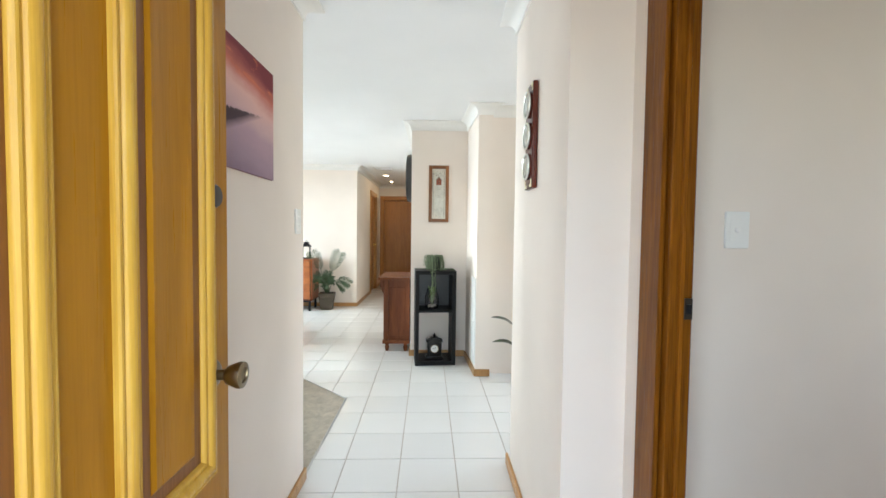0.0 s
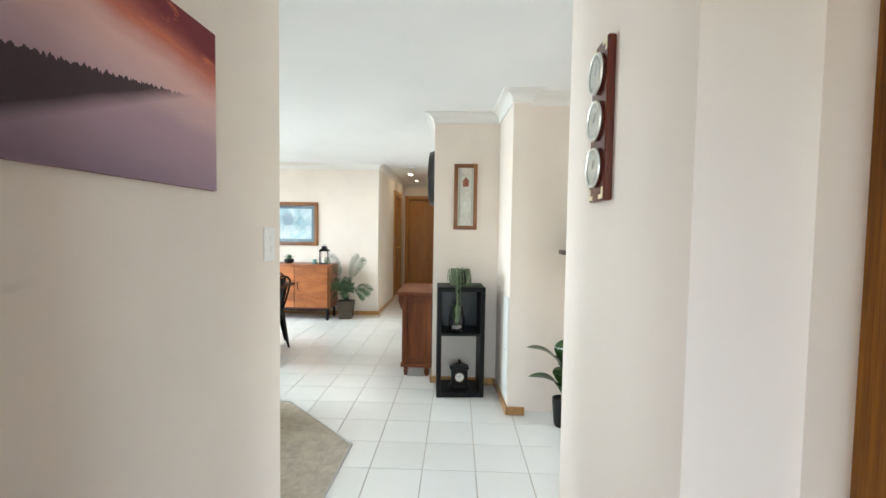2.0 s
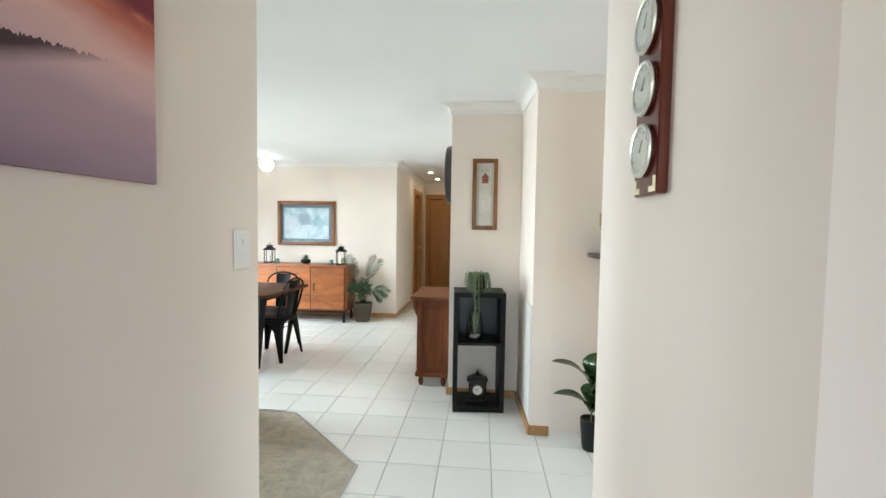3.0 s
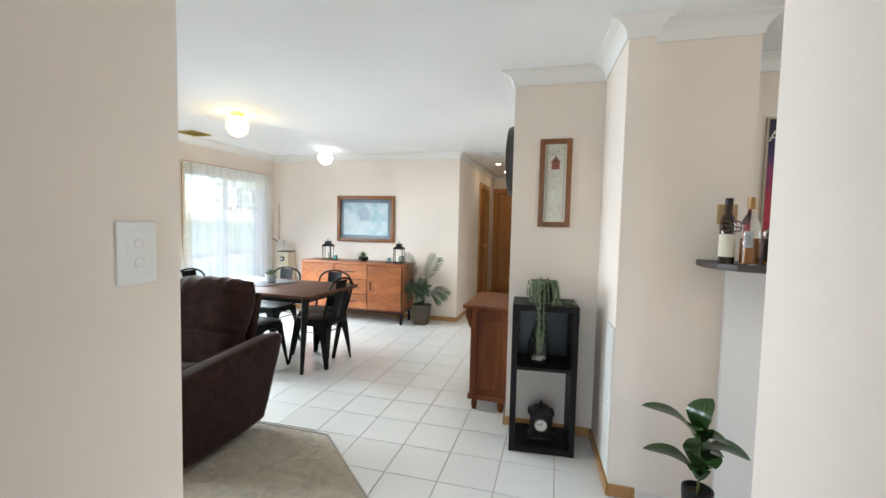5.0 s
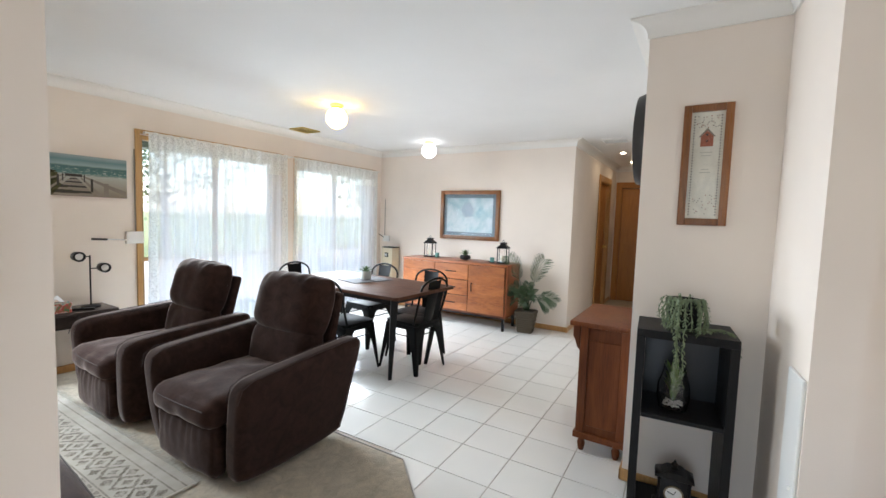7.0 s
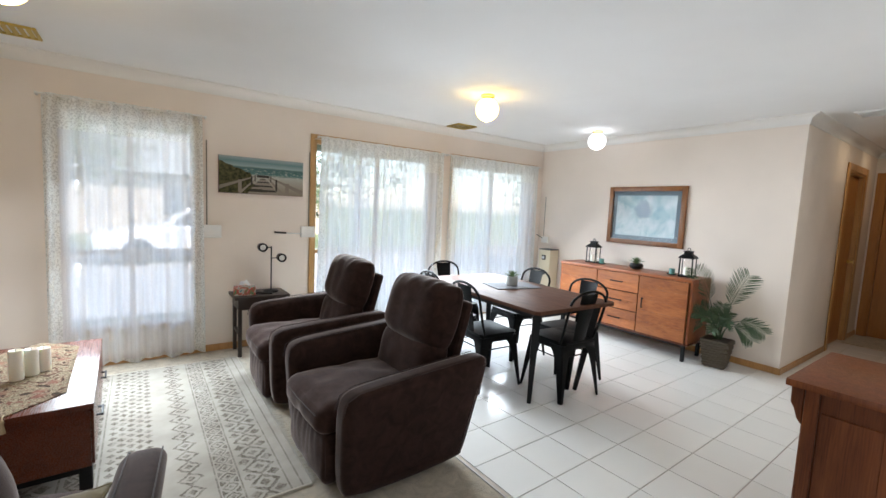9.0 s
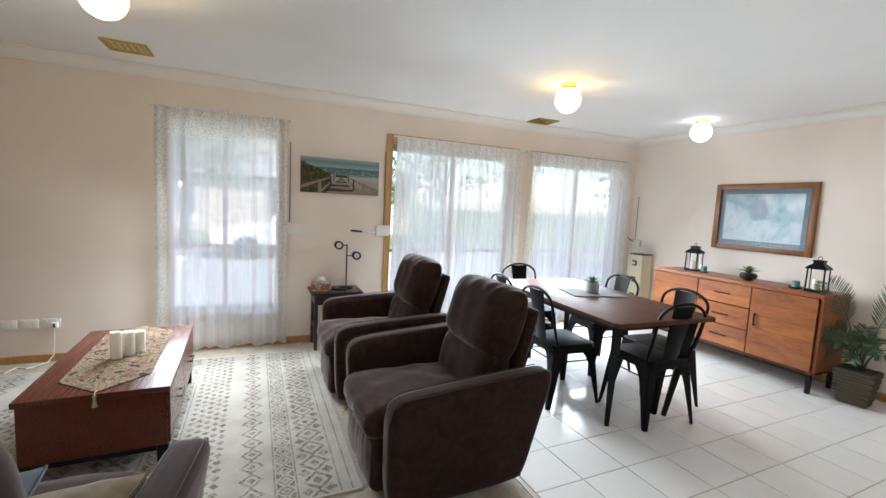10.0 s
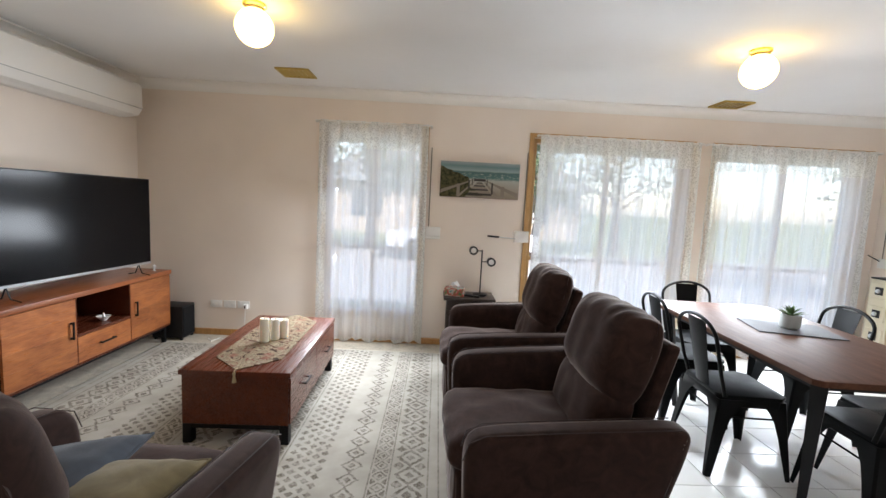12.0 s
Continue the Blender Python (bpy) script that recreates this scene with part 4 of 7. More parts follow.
FRW = m_wood("frame_timber", (0.14, 0.047, 0.011), (0.29, 0.110, 0.030), 1, (6, 6, 1), 0.3)
LINEN = m_fabric("linen", (0.66, 0.63, 0.55), 0.9, 1500, 0.0, 0.1)
sm = framed("framed_sampler", pose(0.278, 7.22, 1.675), 0.205, 0.575, 0.034, FRW, LINEN, "tall timber-framed cross-stitch of a birdhouse under glass")
INK = mat("stitch_border", (0.22, 0.19, 0.15), 0.9)
RUST = mat("stitch_rust", (0.30, 0.10, 0.06), 0.9)
for z in [i * 0.013 - 0.235 for i in range(37)]:
    for x in (-0.055, 0.055):
        part("stitch", moved(bm_box(-0.003, 0.003, -0.0092, -0.0083, -0.003, 0.003), Matrix.Translation((x, 0, z)) @ Matrix.Rotation(radians(45), 4, 'Y')), INK, sm)
part("birdhouse", bm_prism([(-0.026, 0.09), (0.026, 0.09), (0.026, 0.14), (0, 0.172), (-0.026, 0.14)], 'y', -0.0095, -0.0085), RUST, sm, "stitched rust-red birdhouse")
part("roof", bm_prism([(-0.034, 0.136), (0.0, 0.178), (0.034, 0.136), (0.028, 0.134), (0, 0.166), (-0.028, 0.134)], 'y', -0.0105, -0.0097), INK, sm)
for x, z in ((0, 0.145), (0, 0.115)):
    part("hole", bm_lathe([(0.005, -0.0098), (0.005, -0.0102)], 12, (x, 0, z), axis='y'), BLACKP, sm)
rs = random.Random(2)
for k in range(60):
    x, z = rs.uniform(-.048, .048), rs.choice((rs.uniform(.18, .235), rs.uniform(-.235, -.14)))
    part("stitch", bm_box(x - .002, x + .002, -0.0092, -0.0083, z - .002, z + .002), INK if k % 3 else RUST, sm)
for z, w in ((0.06, .05), (0.045, .04), (-0.02, .03), (-0.035, .045)):
    part("stitch_line", bm_box(-w / 2, w / 2, -0.009, -0.0083, z, z + .003), mat("stitch_grey", (0.4, 0.38, 0.33), 0.9), sm)

rc = thing("wall_clock", "large dark round wall clock hung in the hall", "wall clock", pose(0.0, 7.56, 1.87, 0, 0, -90))
part("rim", bm_lathe([(0.20, 0), (0.255, 0), (0.262, -0.03), (0.25, -0.065), (0.21, -0.072), (0.20, -0.03)], 40, axis='y'), mat("dark_rim", (0.03, 0.028, 0.028), 0.35), rc)
part("face", bm_lathe([(0.0005, -0.0325), (0.205, -0.032)], 40, axis='y', cap=False), mat("dark_face", (0.06, 0.055, 0.05), 0.4), rc)

# ---- small hall cabinet ----
CHW = m_wood("cherry_cabinet", (0.070, 0.018, 0.006), (0.185, 0.055, 0.017), 1, (7, 7, 1), 0.34)
CHW.node_tree.nodes["Principled BSDF"].inputs["Specular IOR Level"].default_value = 0.22
hc = thing("hall_cabinet", "reddish-brown timber hall cabinet with turned feet", "cabinet", pose(-0.305, 7.36, 0))
cw, cd, chh = 0.288, 0.62, 0.80
part("body", bm_box(0.02, cw, 0.02, cd - .02, 0.085, chh - .03, 0.003, 1), CHW, hc)
part("top", bm_box(-0.045, cw, -0.02, cd + .02, chh - .0295, chh, 0.006, 2), CHW, hc)
part("plinth", bm_box(0.0, cw, 0.0, cd, 0.0865, 0.125, 0.005, 2), CHW, hc)
part("side_panel", bm_box(0.065, cw - .045, 0.012, 0.0195, 0.17, chh - .11, 0.003, 1), CHW, hc)
for x in (0.015, cw - .045):
    part("stile", bm_box(x, x + .045, 0.006, 0.0195, 0.126, chh - .031, 0.002, 1), CHW, hc)
part("bracket", bm_prism([(-0.03, 0.77), (0.012, 0.77), (0.012, 0.62), (-0.004, 0.64), (-0.016, 0.68), (-0.028, 0.70)], 'y', 0.008, 0.03, 0.003, 1), CHW, hc)
part("door", bm_box(0.005, 0.0195, 0.04, cd - .04, 0.14, chh - .05, 0.004, 2), CHW, hc)
for x in (0.045, cw - .045):
    for y in (0.045, cd - .045):
        part("foot", bm_lathe([(0.014, 0.001), (0.020, 0.02), (0.024, 0.05), (0.018, 0.065), (0.025, 0.085)], 16, (x, y, 0)), CHW, hc)

# ---- ceiling fittings ----
GOLD = mat("gold_vent", (0.55, 0.40, 0.10), 0.35, 0.7)
GLOBE1 = m_glow("globe_warm", (1.0, 0.66, 0.16), 1.0)
GLOBE2 = m_glow("globe_cool", (0.90, 0.96, 1.0), 0.45)


def globe_lamp(x, y, glow, label, rim):
    o = thing("ceiling_lamp", label, "ceiling lamp", pose(x, y, H), "globe ceiling lamps")
    part("base", bm_lathe([(0.058, -0.0005), (0.060, -0.012), (0.050, -0.020), (0.046, -0.034), (0.040, -0.036)], 28), rim, o, "polished brass collar")
    R = 0.098
    prof = [(max(0.0005, R * math.sin(radians(a))), -0.030 - R * 0.93 - R * math.cos(radians(a)) * -1 * 1.0) for a in range(22, 181, 8)]
    part("globe", bm_lathe(prof, 28, cap=False), glow, o, "white glass globe giving off light", smooth=180)


globe_lamp(-2.45, 4.79, GLOBE1, "white glass globe ceiling lamp with brass collar, lit warm", BRASS)
globe_lamp(-2.68, 7.70, GLOBE1, "white glass globe ceiling lamp with brass collar, lit warm", BRASS)
globe_lamp(-2.90, 9.60, GLOBE2, "white glass globe ceiling lamp lit cool white", BRASS)


def vent(x, y, w, d, material, label):
    o = thing("ceiling_vent", label, "vent", pose(x, y, H), "ceiling vents")
    for a in ((-w / 2, w / 2, -d / 2, -d / 2 + .02), (-w / 2, w / 2, d / 2 - .02, d / 2), (-w / 2, -w / 2 + .02, -d / 2 + .02, d / 2 - .02), (w / 2 - .02, w / 2, -d / 2 + .02, d / 2 - .02)):
        part("frame", bm_box(*a, -0.014, -0.0005, 0.003, 1), material, o)
    n = 6
    for i in range(n):
        y0 = -d / 2 + .02 + (d - .04) * (i + .5) / n
        part("slat", moved(bm_box(-w / 2 + .021, w / 2 - .021, -0.012, 0.012, -0.0012, 0.0012), Matrix.Translation((0, y0, -0.009)) @ Matrix.Rotation(radians(35), 4, 'X')), material, o)
    return o


vent(-3.66, 4.61, 0.24, 0.27, GOLD, "gold-coloured metal ceiling air vent")
vent(-3.90, 8.37, 0.24, 0.27, GOLD, "gold-coloured metal ceiling air vent")
vent(-0.68, 10.35, 0.30, 0.28, WHITEP, "white square ceiling air vent in the hall")
DL = m_glow("downlight_glow", (1.0, 0.82, 0.55), 9.0)
for x, y in ((-0.74, 11.35), (-0.74, 12.35)):
    o = thing("downlight", "small recessed white downlight, lit", "downlight", pose(x, y, H), "hall downlights")
    part("ring", bm_lathe([(0.036, -0.0005), (0.048, -0.0005), (0.046, -0.006), (0.036, -0.004)], 24, cap=False), WHITEP, o)
    part("lens", bm_lathe([(0.0005, -0.0022), (0.0355, -0.002)], 24, cap=False), DL, o, "glowing lens")

# ---- recliner armchairs ----
SUEDE = m_fabric("brown_suede", (0.031, 0.0165, 0.0132), 0.85, 500, 0.36, 0.35)
# seat suede, slightly lighter and with more sheen
SUEDE2 = m_fabric("brown_suede_seat", (0.034, 0.0175, 0.0140), 0.85, 500, 0.42, 0.35)
for m_ in (SUEDE, SUEDE2):
    sb_ = nodes_of(m_)[3]
    sb_.inputs["Sheen Roughness"].default_value = 0.32
    sb_.inputs["Sheen Tint"].default_value = (1.0, 0.86, 0.80, 1)
    sb_.inputs["Specular IOR Level"].default_value = 0.08
PIPE = m_fabric("seam_piping", (0.034, 0.020, 0.016), 0.8, 500, 0.2, 0.1)


def side_panel(s):
    """One arm: a padded slab, higher at the back, leaning outwards; s is -1 or 1."""
    prof = [(-0.36, 0.025), (-0.395, 0.12), (-0.41, 0.36), (-0.415, 0.50), (-0.395, 0.555), (-0.34, 0.585), (-0.10, 0.605), (0.20, 0.625), (0.36, 0.635), (0.40, 0.615), (0.405, 0.56), (0.37, 0.32), (0.33, 0.08), (0.30, 0.03)]
    for _ in range(2):
        prof = [q for (y0, z0), (y1, z1) in zip(prof, prof[1:] + prof[:1]) for q in ((.75 * y0 + .25 * y1, .75 * z0 + .25 * z1), (.25 * y0 + .75 * y1, .25 * z0 + .75 * z1))]
    n = len(prof)
    nor = []
    for i in range(n):
        (ya, za), (yb, zb) = prof[i - 1], prof[(i + 1) % n]
        ln = math.hypot(yb - ya, zb - za)
        nor.append(((zb - za) / ln, -(yb - ya) / ln))
    cy, cz = 0.0, 0.32
    if sum((y - cy) * ny + (z - cz) * nz for (y, z), (ny, nz) in zip(prof, nor)) < 0:
        nor = [(-ny, -nz) for ny, nz in nor]
    b = bmesh.new()
    rings = []
    r, hw = 0.045, 0.066
    for sd_ in (-1, 1):
        for a in ((90, 70, 50, 30, 12, 0) if sd_ < 0 else (0, 12, 30, 50, 70, 90)):
            x = sd_ * (hw - r + r * math.sin(radians(a)))
            ins = r * (1 - math.cos(radians(a)))
            rings.append([b.verts.new((x, y - ny * ins, z - nz * ins)) for (y, z), (ny, nz) in zip(prof, nor)])
    for r0, r1 in zip(rings, rings[1:]):
        for i in range(n):
            b.faces.new((r0[i], r0[(i + 1) % n], r1[(i + 1) % n], r1[i]))
    b.faces.new(rings[0][::-1])
    b.faces.new(rings[-1])
    bmesh.ops.recalc_face_normals(b, faces=b.faces)
    for v in b.verts:
        k = max(0, v.co.z - 0.07)
        v.co.x += s * (0.333 + 0.085 * k / 0.55)
        v.co += Vector((0.004, 0.0, 0.003)) * noise.noise(v.co * 5)
    return b


def pad(hx, z0, z1, front, back, seed, corner=0.30, gather=0.0, crease=0.006, flare=0.0):
    """A plump back pad: a rounded outline, bulged in front, gathered along its upper edge."""
    zc, hz = (z0 + z1) / 2, (z1 - z0) / 2

    def sheet(depth):
        def f(u, v):
            a, c = 2 * u - 1, 2 * v - 1
            a, c = math.sin(a * math.pi / 2), math.sin(c * math.pi / 2)
            x = hx * a * math.sqrt(1 - corner * c * c / 2) * (1 + flare * (c + 1) / 2)
            z = zc + hz * c * math.sqrt(1 - corner * a * a / 2)
            k = max(0.0, (1 - a ** 4) * (1 - c ** 4)) ** 0.36
            q = Vector((x * 9 + seed * 5.3, depth * 40, z * 9))
            y = -depth * k - (1 if depth > 0 else 0) * crease * k * noise.noise(q)
            g = max(0.0, c - 0.45) / 0.55 * gather
            if g:
                r = noise.noise(Vector((x * 24 + seed, 2.2, 0)))
                y += g * 0.020 * r * (1 if depth > 0 else 0.3)
                z += g * 0.010 * noise.noise(Vector((x * 30 + seed, 7.7, 0)))
            low = max(0.0, -0.55 - c) / 0.45
            y += low * 0.008 * noise.noise(Vector((x * 34 + seed, 0, 4.1))) * (1 if depth > 0 else 0)
            return Vector((x, y, z))
        return f
    b = bm_grid(sheet(front), 34, 26)
    bm_grid(sheet(-back), 34, 26, bm=b)
    bmesh.ops.remove_doubles(b, verts=list(b.verts), dist=0.0012)
    bmesh.ops.recalc_face_normals(b, faces=list(b.faces))
    return b


def armchair(name, m, label, recline=15):
    o = thing(name, label, "armchair", m, "recliner armchairs")
    for s in (-1, 1):
        a = part("arm", side_panel(s), SUEDE, o, smooth=180)
        prof = [(-0.415, 0.48), (-0.398, 0.55), (-0.34, 0.582), (-0.10, 0.602), (0.20, 0.622), (0.36, 0.632)]
        for off in (-0.046, 0.046):
            part("seam", bm_tube([(s * (0.333 + 0.085 * (z - .07) / .55) + off, y - 0.003, z + 0.001) for y, z in prof], 0.0022, 5), PIPE, a)
    part("base", bm_box(-0.27, 0.27, -0.28, 0.28, 0.035, 0.30, 0.03, 3), SUEDE, o)
    part("swivel_foot", bm_lathe([(0.24, 0.001), (0.25, 0.012), (0.24, 0.032), (0.10, 0.034)], 32), BLACKM, o, "round dark swivel foot")
    fr = bm_soft(-0.262, 0.262, -0.43, -0.34, 0.05, 0.33, 0.04, 0.014, 30, 3, 0.007)
    for v in fr.verts:
        if v.co.y < -0.40:
            k = max(0.0, (v.co.z - 0.10) / 0.23)
            v.co.y += 0.003 * k * math.sin(v.co.x * 95 + 3 * noise.noise(v.co * 8))
    part("foot_rest", fr, SUEDE, o, smooth=180)
    st_ = part("seat", bm_soft(-0.268, 0.268, -0.455, 0.26, 0.30, 0.455, 0.06, 0.02, 14, 1, 0.014), SUEDE2, o, smooth=180)
    part("seam", bm_tube([(-0.225, -0.460, 0.408), (0.0, -0.474, 0.412), (0.225, -0.460, 0.408)], 0.0028, 5), PIPE, st_)
    lean = Matrix.Translation((0, 0.20, 0.44)) @ Matrix.Rotation(radians(-recline), 4, 'X')
    part("lumbar_cushion", moved(pad(0.282, -0.07, 0.235, 0.125, 0.07, 5, 0.22, 0.5, 0.010), lean), SUEDE, o, smooth=180)
    hd = part("head_cushion", moved(pad(0.292, 0.165, 0.565, 0.155, 0.075, 9, 0.34, 1.0, 0.010, 0.05), lean), SUEDE, o, smooth=180)
    for s in (-1, 1):
        part("seam", moved(bm_tube([(s * 0.272, 0.004, 0.22), (s * 0.290, 0.004, 0.31), (s * 0.298, 0.004, 0.41), (s * 0.282, 0.004, 0.50)], 0.004, 5), lean), PIPE, hd)
    part("back_shell", moved(bm_box(-0.285, 0.285, 0.066, 0.125, -0.20, 0.485, 0.026, 3), lean), SUEDE, o)
    return o


def control(o):
    c = part("control", bm_box(0.451, 0.457, -0.17, -0.09, 0.40, 0.46, 0.002, 1), BLACKP, o, "recessed black recline control")
    part("button", bm_box(0.457, 0.460, -0.145, -0.115, 0.415, 0.445, 0.001, 1), STEEL, c)


AC = armchair("armchair", pose(-1.94, 6.36, 0, 0, 0, 1), "dark brown suede recliner armchair with plump back cushion")
copy_thing(AC, pose(-3.02, 6.35, 0, 0, 0, -2))
AC3 = armchair("armchair", pose(-1.15, 4.80, 0, 0, 0, -97), "brown suede recliner armchair holding two loose cushions", 17)
control(AC3)


def cushion(m, material, label):
    o = thing("cushion", label, "cushion", m, "loose cushions")
    b = bmesh.new()
    bm_grid(lambda u, v: Vector(((u - .5) * .42 * (1 - .10 * math.sin(math.pi * v)), (v - .5) * .42 * (1 - .10 * math.sin(math.pi * u)), 0.065 * (math.sin(math.pi * u) * math.sin(math.pi * v)) ** .38 + .004 * noise.noise((u * 7, v * 7, 1)))), 18, 18, bm=b)
    bm_grid(lambda u, v: Vector(((u - .5) * .42 * (1 - .10 * math.sin(math.pi * v)), (v - .5) * .42 * (1 - .10 * math.sin(math.pi * u)), -0.055 * (math.sin(math.pi * u) * math.sin(math.pi * v)) ** .38)), 18, 18, bm=b)
    part("cover", b, material, o, smooth=180)
    pts = [(-.21, -.21, 0), (0, -.189, 0), (.21, -.21, 0), (.189, 0, 0), (.21, .21, 0), (0, .189, 0), (-.21, .21, 0), (-.189, 0, 0), (-.21, -.21, 0)]
    part("piping", bm_tube(pts, 0.005, 6), material, o)


cushion(pose(-1.10, 4.93, 0.545, 3, -10, 80), m_fabric("khaki_cloth", (0.16, 0.125, 0.065), 0.9, 700, 0.2, 0.2), "khaki cotton cushion lying on the armchair seat")
cushion(pose(-1.20, 4.72, 0.540, -2, -8, 102), m_fabric("navy_cloth", (0.035, 0.042, 0.055), 0.85, 700, 0.2, 0.2), "dark navy cushion lying on the armchair seat")

# ---- acacia furniture ----
ACA = m_wood("acacia", (0.19, 0.050, 0.017), (0.38, 0.120, 0.040), 1, (1, 7, 7), 0.33, 0.12)
ACAV = m_wood("acacia_panel", (0.17, 0.042, 0.013), (0.46, 0.160, 0.050), 1, (1.6, 4.5, 4.5), 0.30, 0.2)
# coffee table's own dark timber; inside the cabinets it deepens the shade in gaps
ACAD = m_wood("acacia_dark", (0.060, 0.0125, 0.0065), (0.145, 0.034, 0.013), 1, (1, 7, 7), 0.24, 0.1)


def handle(name, x, z, y, length, vertical, parent):
    """A black bar handle on a front that faces local -y."""
    b = bmesh.new()
    h = length / 2
    if vertical:
        bm_box(x - .006, x + .006, y - .026, y - .016, z - h, z + h, 0.002, 1, bm=b)
        for s in (-1, 1):
            bm_box(x - .005, x + .005, y - .018, y - .0005, z + s * h * .85 - .006, z + s * h * .85 + .006, bm=b)
    else:
        bm_box(x - h, x + h, y - .026, y - .016, z - .006, z + .006, 0.002, 1, bm=b)
        for s in (-1, 1):
            bm_box(x + s * h * .85 - .006, x + s * h * .85 + .006, y - .018, y - .0005, z - .005, z + .005, bm=b)
    return part(name, b, BLACKM, parent, "black metal bar handle")


def boards(parent, name, x0, x1, z0, z1, y, n):
    """A front made up of n glued boards, each with its own tone."""
    for i in range(n):
        a, c = z0 + (z1 - z0) * i / n, z0 + (z1 - z0) * (i + 1) / n
        part(name, bm_box(x0, x1, y - .018, y, a + .0003, c - .0003, 0.0008, 1), ACAV, parent)


def case(o, w, d, z0, z1, top=0.03):
    part("top", bm_box(-w / 2, w / 2, -d / 2 - .005, d / 2, z1 - top, z1, 0.003, 2), ACA, o)
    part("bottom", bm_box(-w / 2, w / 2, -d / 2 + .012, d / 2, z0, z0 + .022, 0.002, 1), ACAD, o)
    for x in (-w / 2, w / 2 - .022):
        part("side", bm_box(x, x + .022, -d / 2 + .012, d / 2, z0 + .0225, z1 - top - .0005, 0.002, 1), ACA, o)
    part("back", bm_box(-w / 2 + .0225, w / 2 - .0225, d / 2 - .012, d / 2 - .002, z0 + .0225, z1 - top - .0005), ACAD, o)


def black_legs(o, w, d, z, inset=0.03, s=0.032):
    for x in (-w / 2 + inset, w / 2 - inset - s):
        for y in (-d / 2 + inset, d / 2 - inset - s):
            part("leg", bm_box(x, x + s, y, y + s, 0.001, z - .0005, 0.003, 1), BLACKM, o, "square black metal leg")
    part("under_frame", bm_box(-w / 2 + inset + s, w / 2 - inset - s, -d / 2 + inset + .004, -d / 2 + inset + s - .004, z - .026, z - .0005), BLACKM, o)


def sideboard():
    w, d, z0, z1 = 1.56, 0.43, 0.17, 0.835
    o = thing("sideboard", "acacia sideboard with two doors, three drawers and black legs", "sideboard", pose(-2.485, 9.795, 0, 0, 0, 1.0))
    case(o, w, d, z0, z1)
    black_legs(o, w, d, z0)
    f = -d / 2 + .0115
    t = (w - .05) / 3
    for i in range(3):
        x0, x1 = -w / 2 + .025 + i * t + .005, -w / 2 + .025 + (i + 1) * t - .005
        if i == 1:
            h = (z1 - .03 - z0 - .024) / 3
            for k in range(3):
                a = z0 + .024 + k * h
                dr = tagged(new("drawer"), "")
                dr.parent = o
                boards(dr, "board", x0, x1, a + .005, a + h - .005, f, 2)
                handle("handle", (x0 + x1) / 2, a + h / 2, f - .018, 0.15, False, dr)
        else:
            dr = tagged(new("door"), "")
            dr.parent = o
            boards(dr, "board", x0, x1, z0 + .026, z1 - .034, f, 5)
            handle("handle", x0 + .05 if i == 2 else x1 - .05, 0.52, f - .018, 0.11, True, dr)
    # dark strip behind each gap between fronts, painting in its shade line
    for x in (-w / 2 + .025 + t, -w / 2 + .025 + 2 * t):
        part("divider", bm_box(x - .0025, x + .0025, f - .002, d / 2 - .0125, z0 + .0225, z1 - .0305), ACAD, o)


sideboard()


def tv_cabinet():
    w, d, z0, z1 = 1.55, 0.42, 0.16, 0.675
    o = thing("tv_cabinet", "acacia television cabinet with two doors and open bay", "cabinet", pose(-3.125, 3.205, 0, 0, 0, 180))
    case(o, w, d, z0, z1, 0.035)
    black_legs(o, w, d, z0)
    f = -d / 2 + .0115
    t = (w - .05) / 3
    for i in range(3):
        x0, x1 = -w / 2 + .025 + i * t + .005, -w / 2 + .025 + (i + 1) * t - .005
        if i == 1:
            dr = tagged(new("drawer"), "")
            dr.parent = o
            boards(dr, "board", x0, x1, z0 + .026, z0 + .205, f, 2)
            handle("handle", (x0 + x1) / 2, z0 + .115, f - .018, 0.14, False, dr)
            part("bay_shelf", bm_box(x0, x1, f - .015, d / 2 - .013, z0 + .209, z0 + .228), ACAD, o)
        else:
            dr = tagged(new("door"), "")
            dr.parent = o
            boards(dr, "board", x0, x1, z0 + .026, z1 - .039, f, 4)
            handle("handle", x0 + .045 if i == 2 else x1 - .045, 0.43, f - .018, 0.12, True, dr)
    # dark uprights again, the shade between the fronts put into their colour
    for x in (-w / 2 + .025 + t, -w / 2 + .025 + 2 * t):
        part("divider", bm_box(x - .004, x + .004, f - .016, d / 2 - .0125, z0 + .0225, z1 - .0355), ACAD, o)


tv_cabinet()
SCREEN = mat("tv_screen", (0.003, 0.003, 0.004), 0.17, spec=0.18)
tv = thing("television", "large flat black television on two slim feet", "television", pose(-3.085, 3.30, 0.675, 0, 0, 174.5))
part("panel", bm_box(-0.62, 0.62, -0.012, 0.03, 0.085, 0.80, 0.005, 2), BLACKP, tv)
part("screen", bm_box(-0.612, 0.612, -0.0142, -0.0125, 0.105, 0.792), SCREEN, tv, "dark glossy screen")
part("lower_bezel", bm_box(-0.62, 0.62, -0.016, -0.0125, 0.085, 0.102, 0.001, 1), mat("bezel_silver", (0.45, 0.46, 0.48), 0.3, 0.8), tv, "slim silver lower edge")
for x in (-0.50, 0.50):
    ft = bm_tube([(x, -0.10, 0.005), (x, -0.03, 0.018), (x, 0.0, 0.088)], 0.0045, 6)
    bm_tube([(x, 0.0, 0.088), (x, 0.03, 0.018), (x, 0.09, 0.005)], 0.0045, 6, bm=ft)
    part("foot", ft, BLACKM, tv)
gl = thing("small_ornament", "tiny white bowl ornament in the cabinet bay", "ornament", pose(-3.22, 3.33, 0.389))
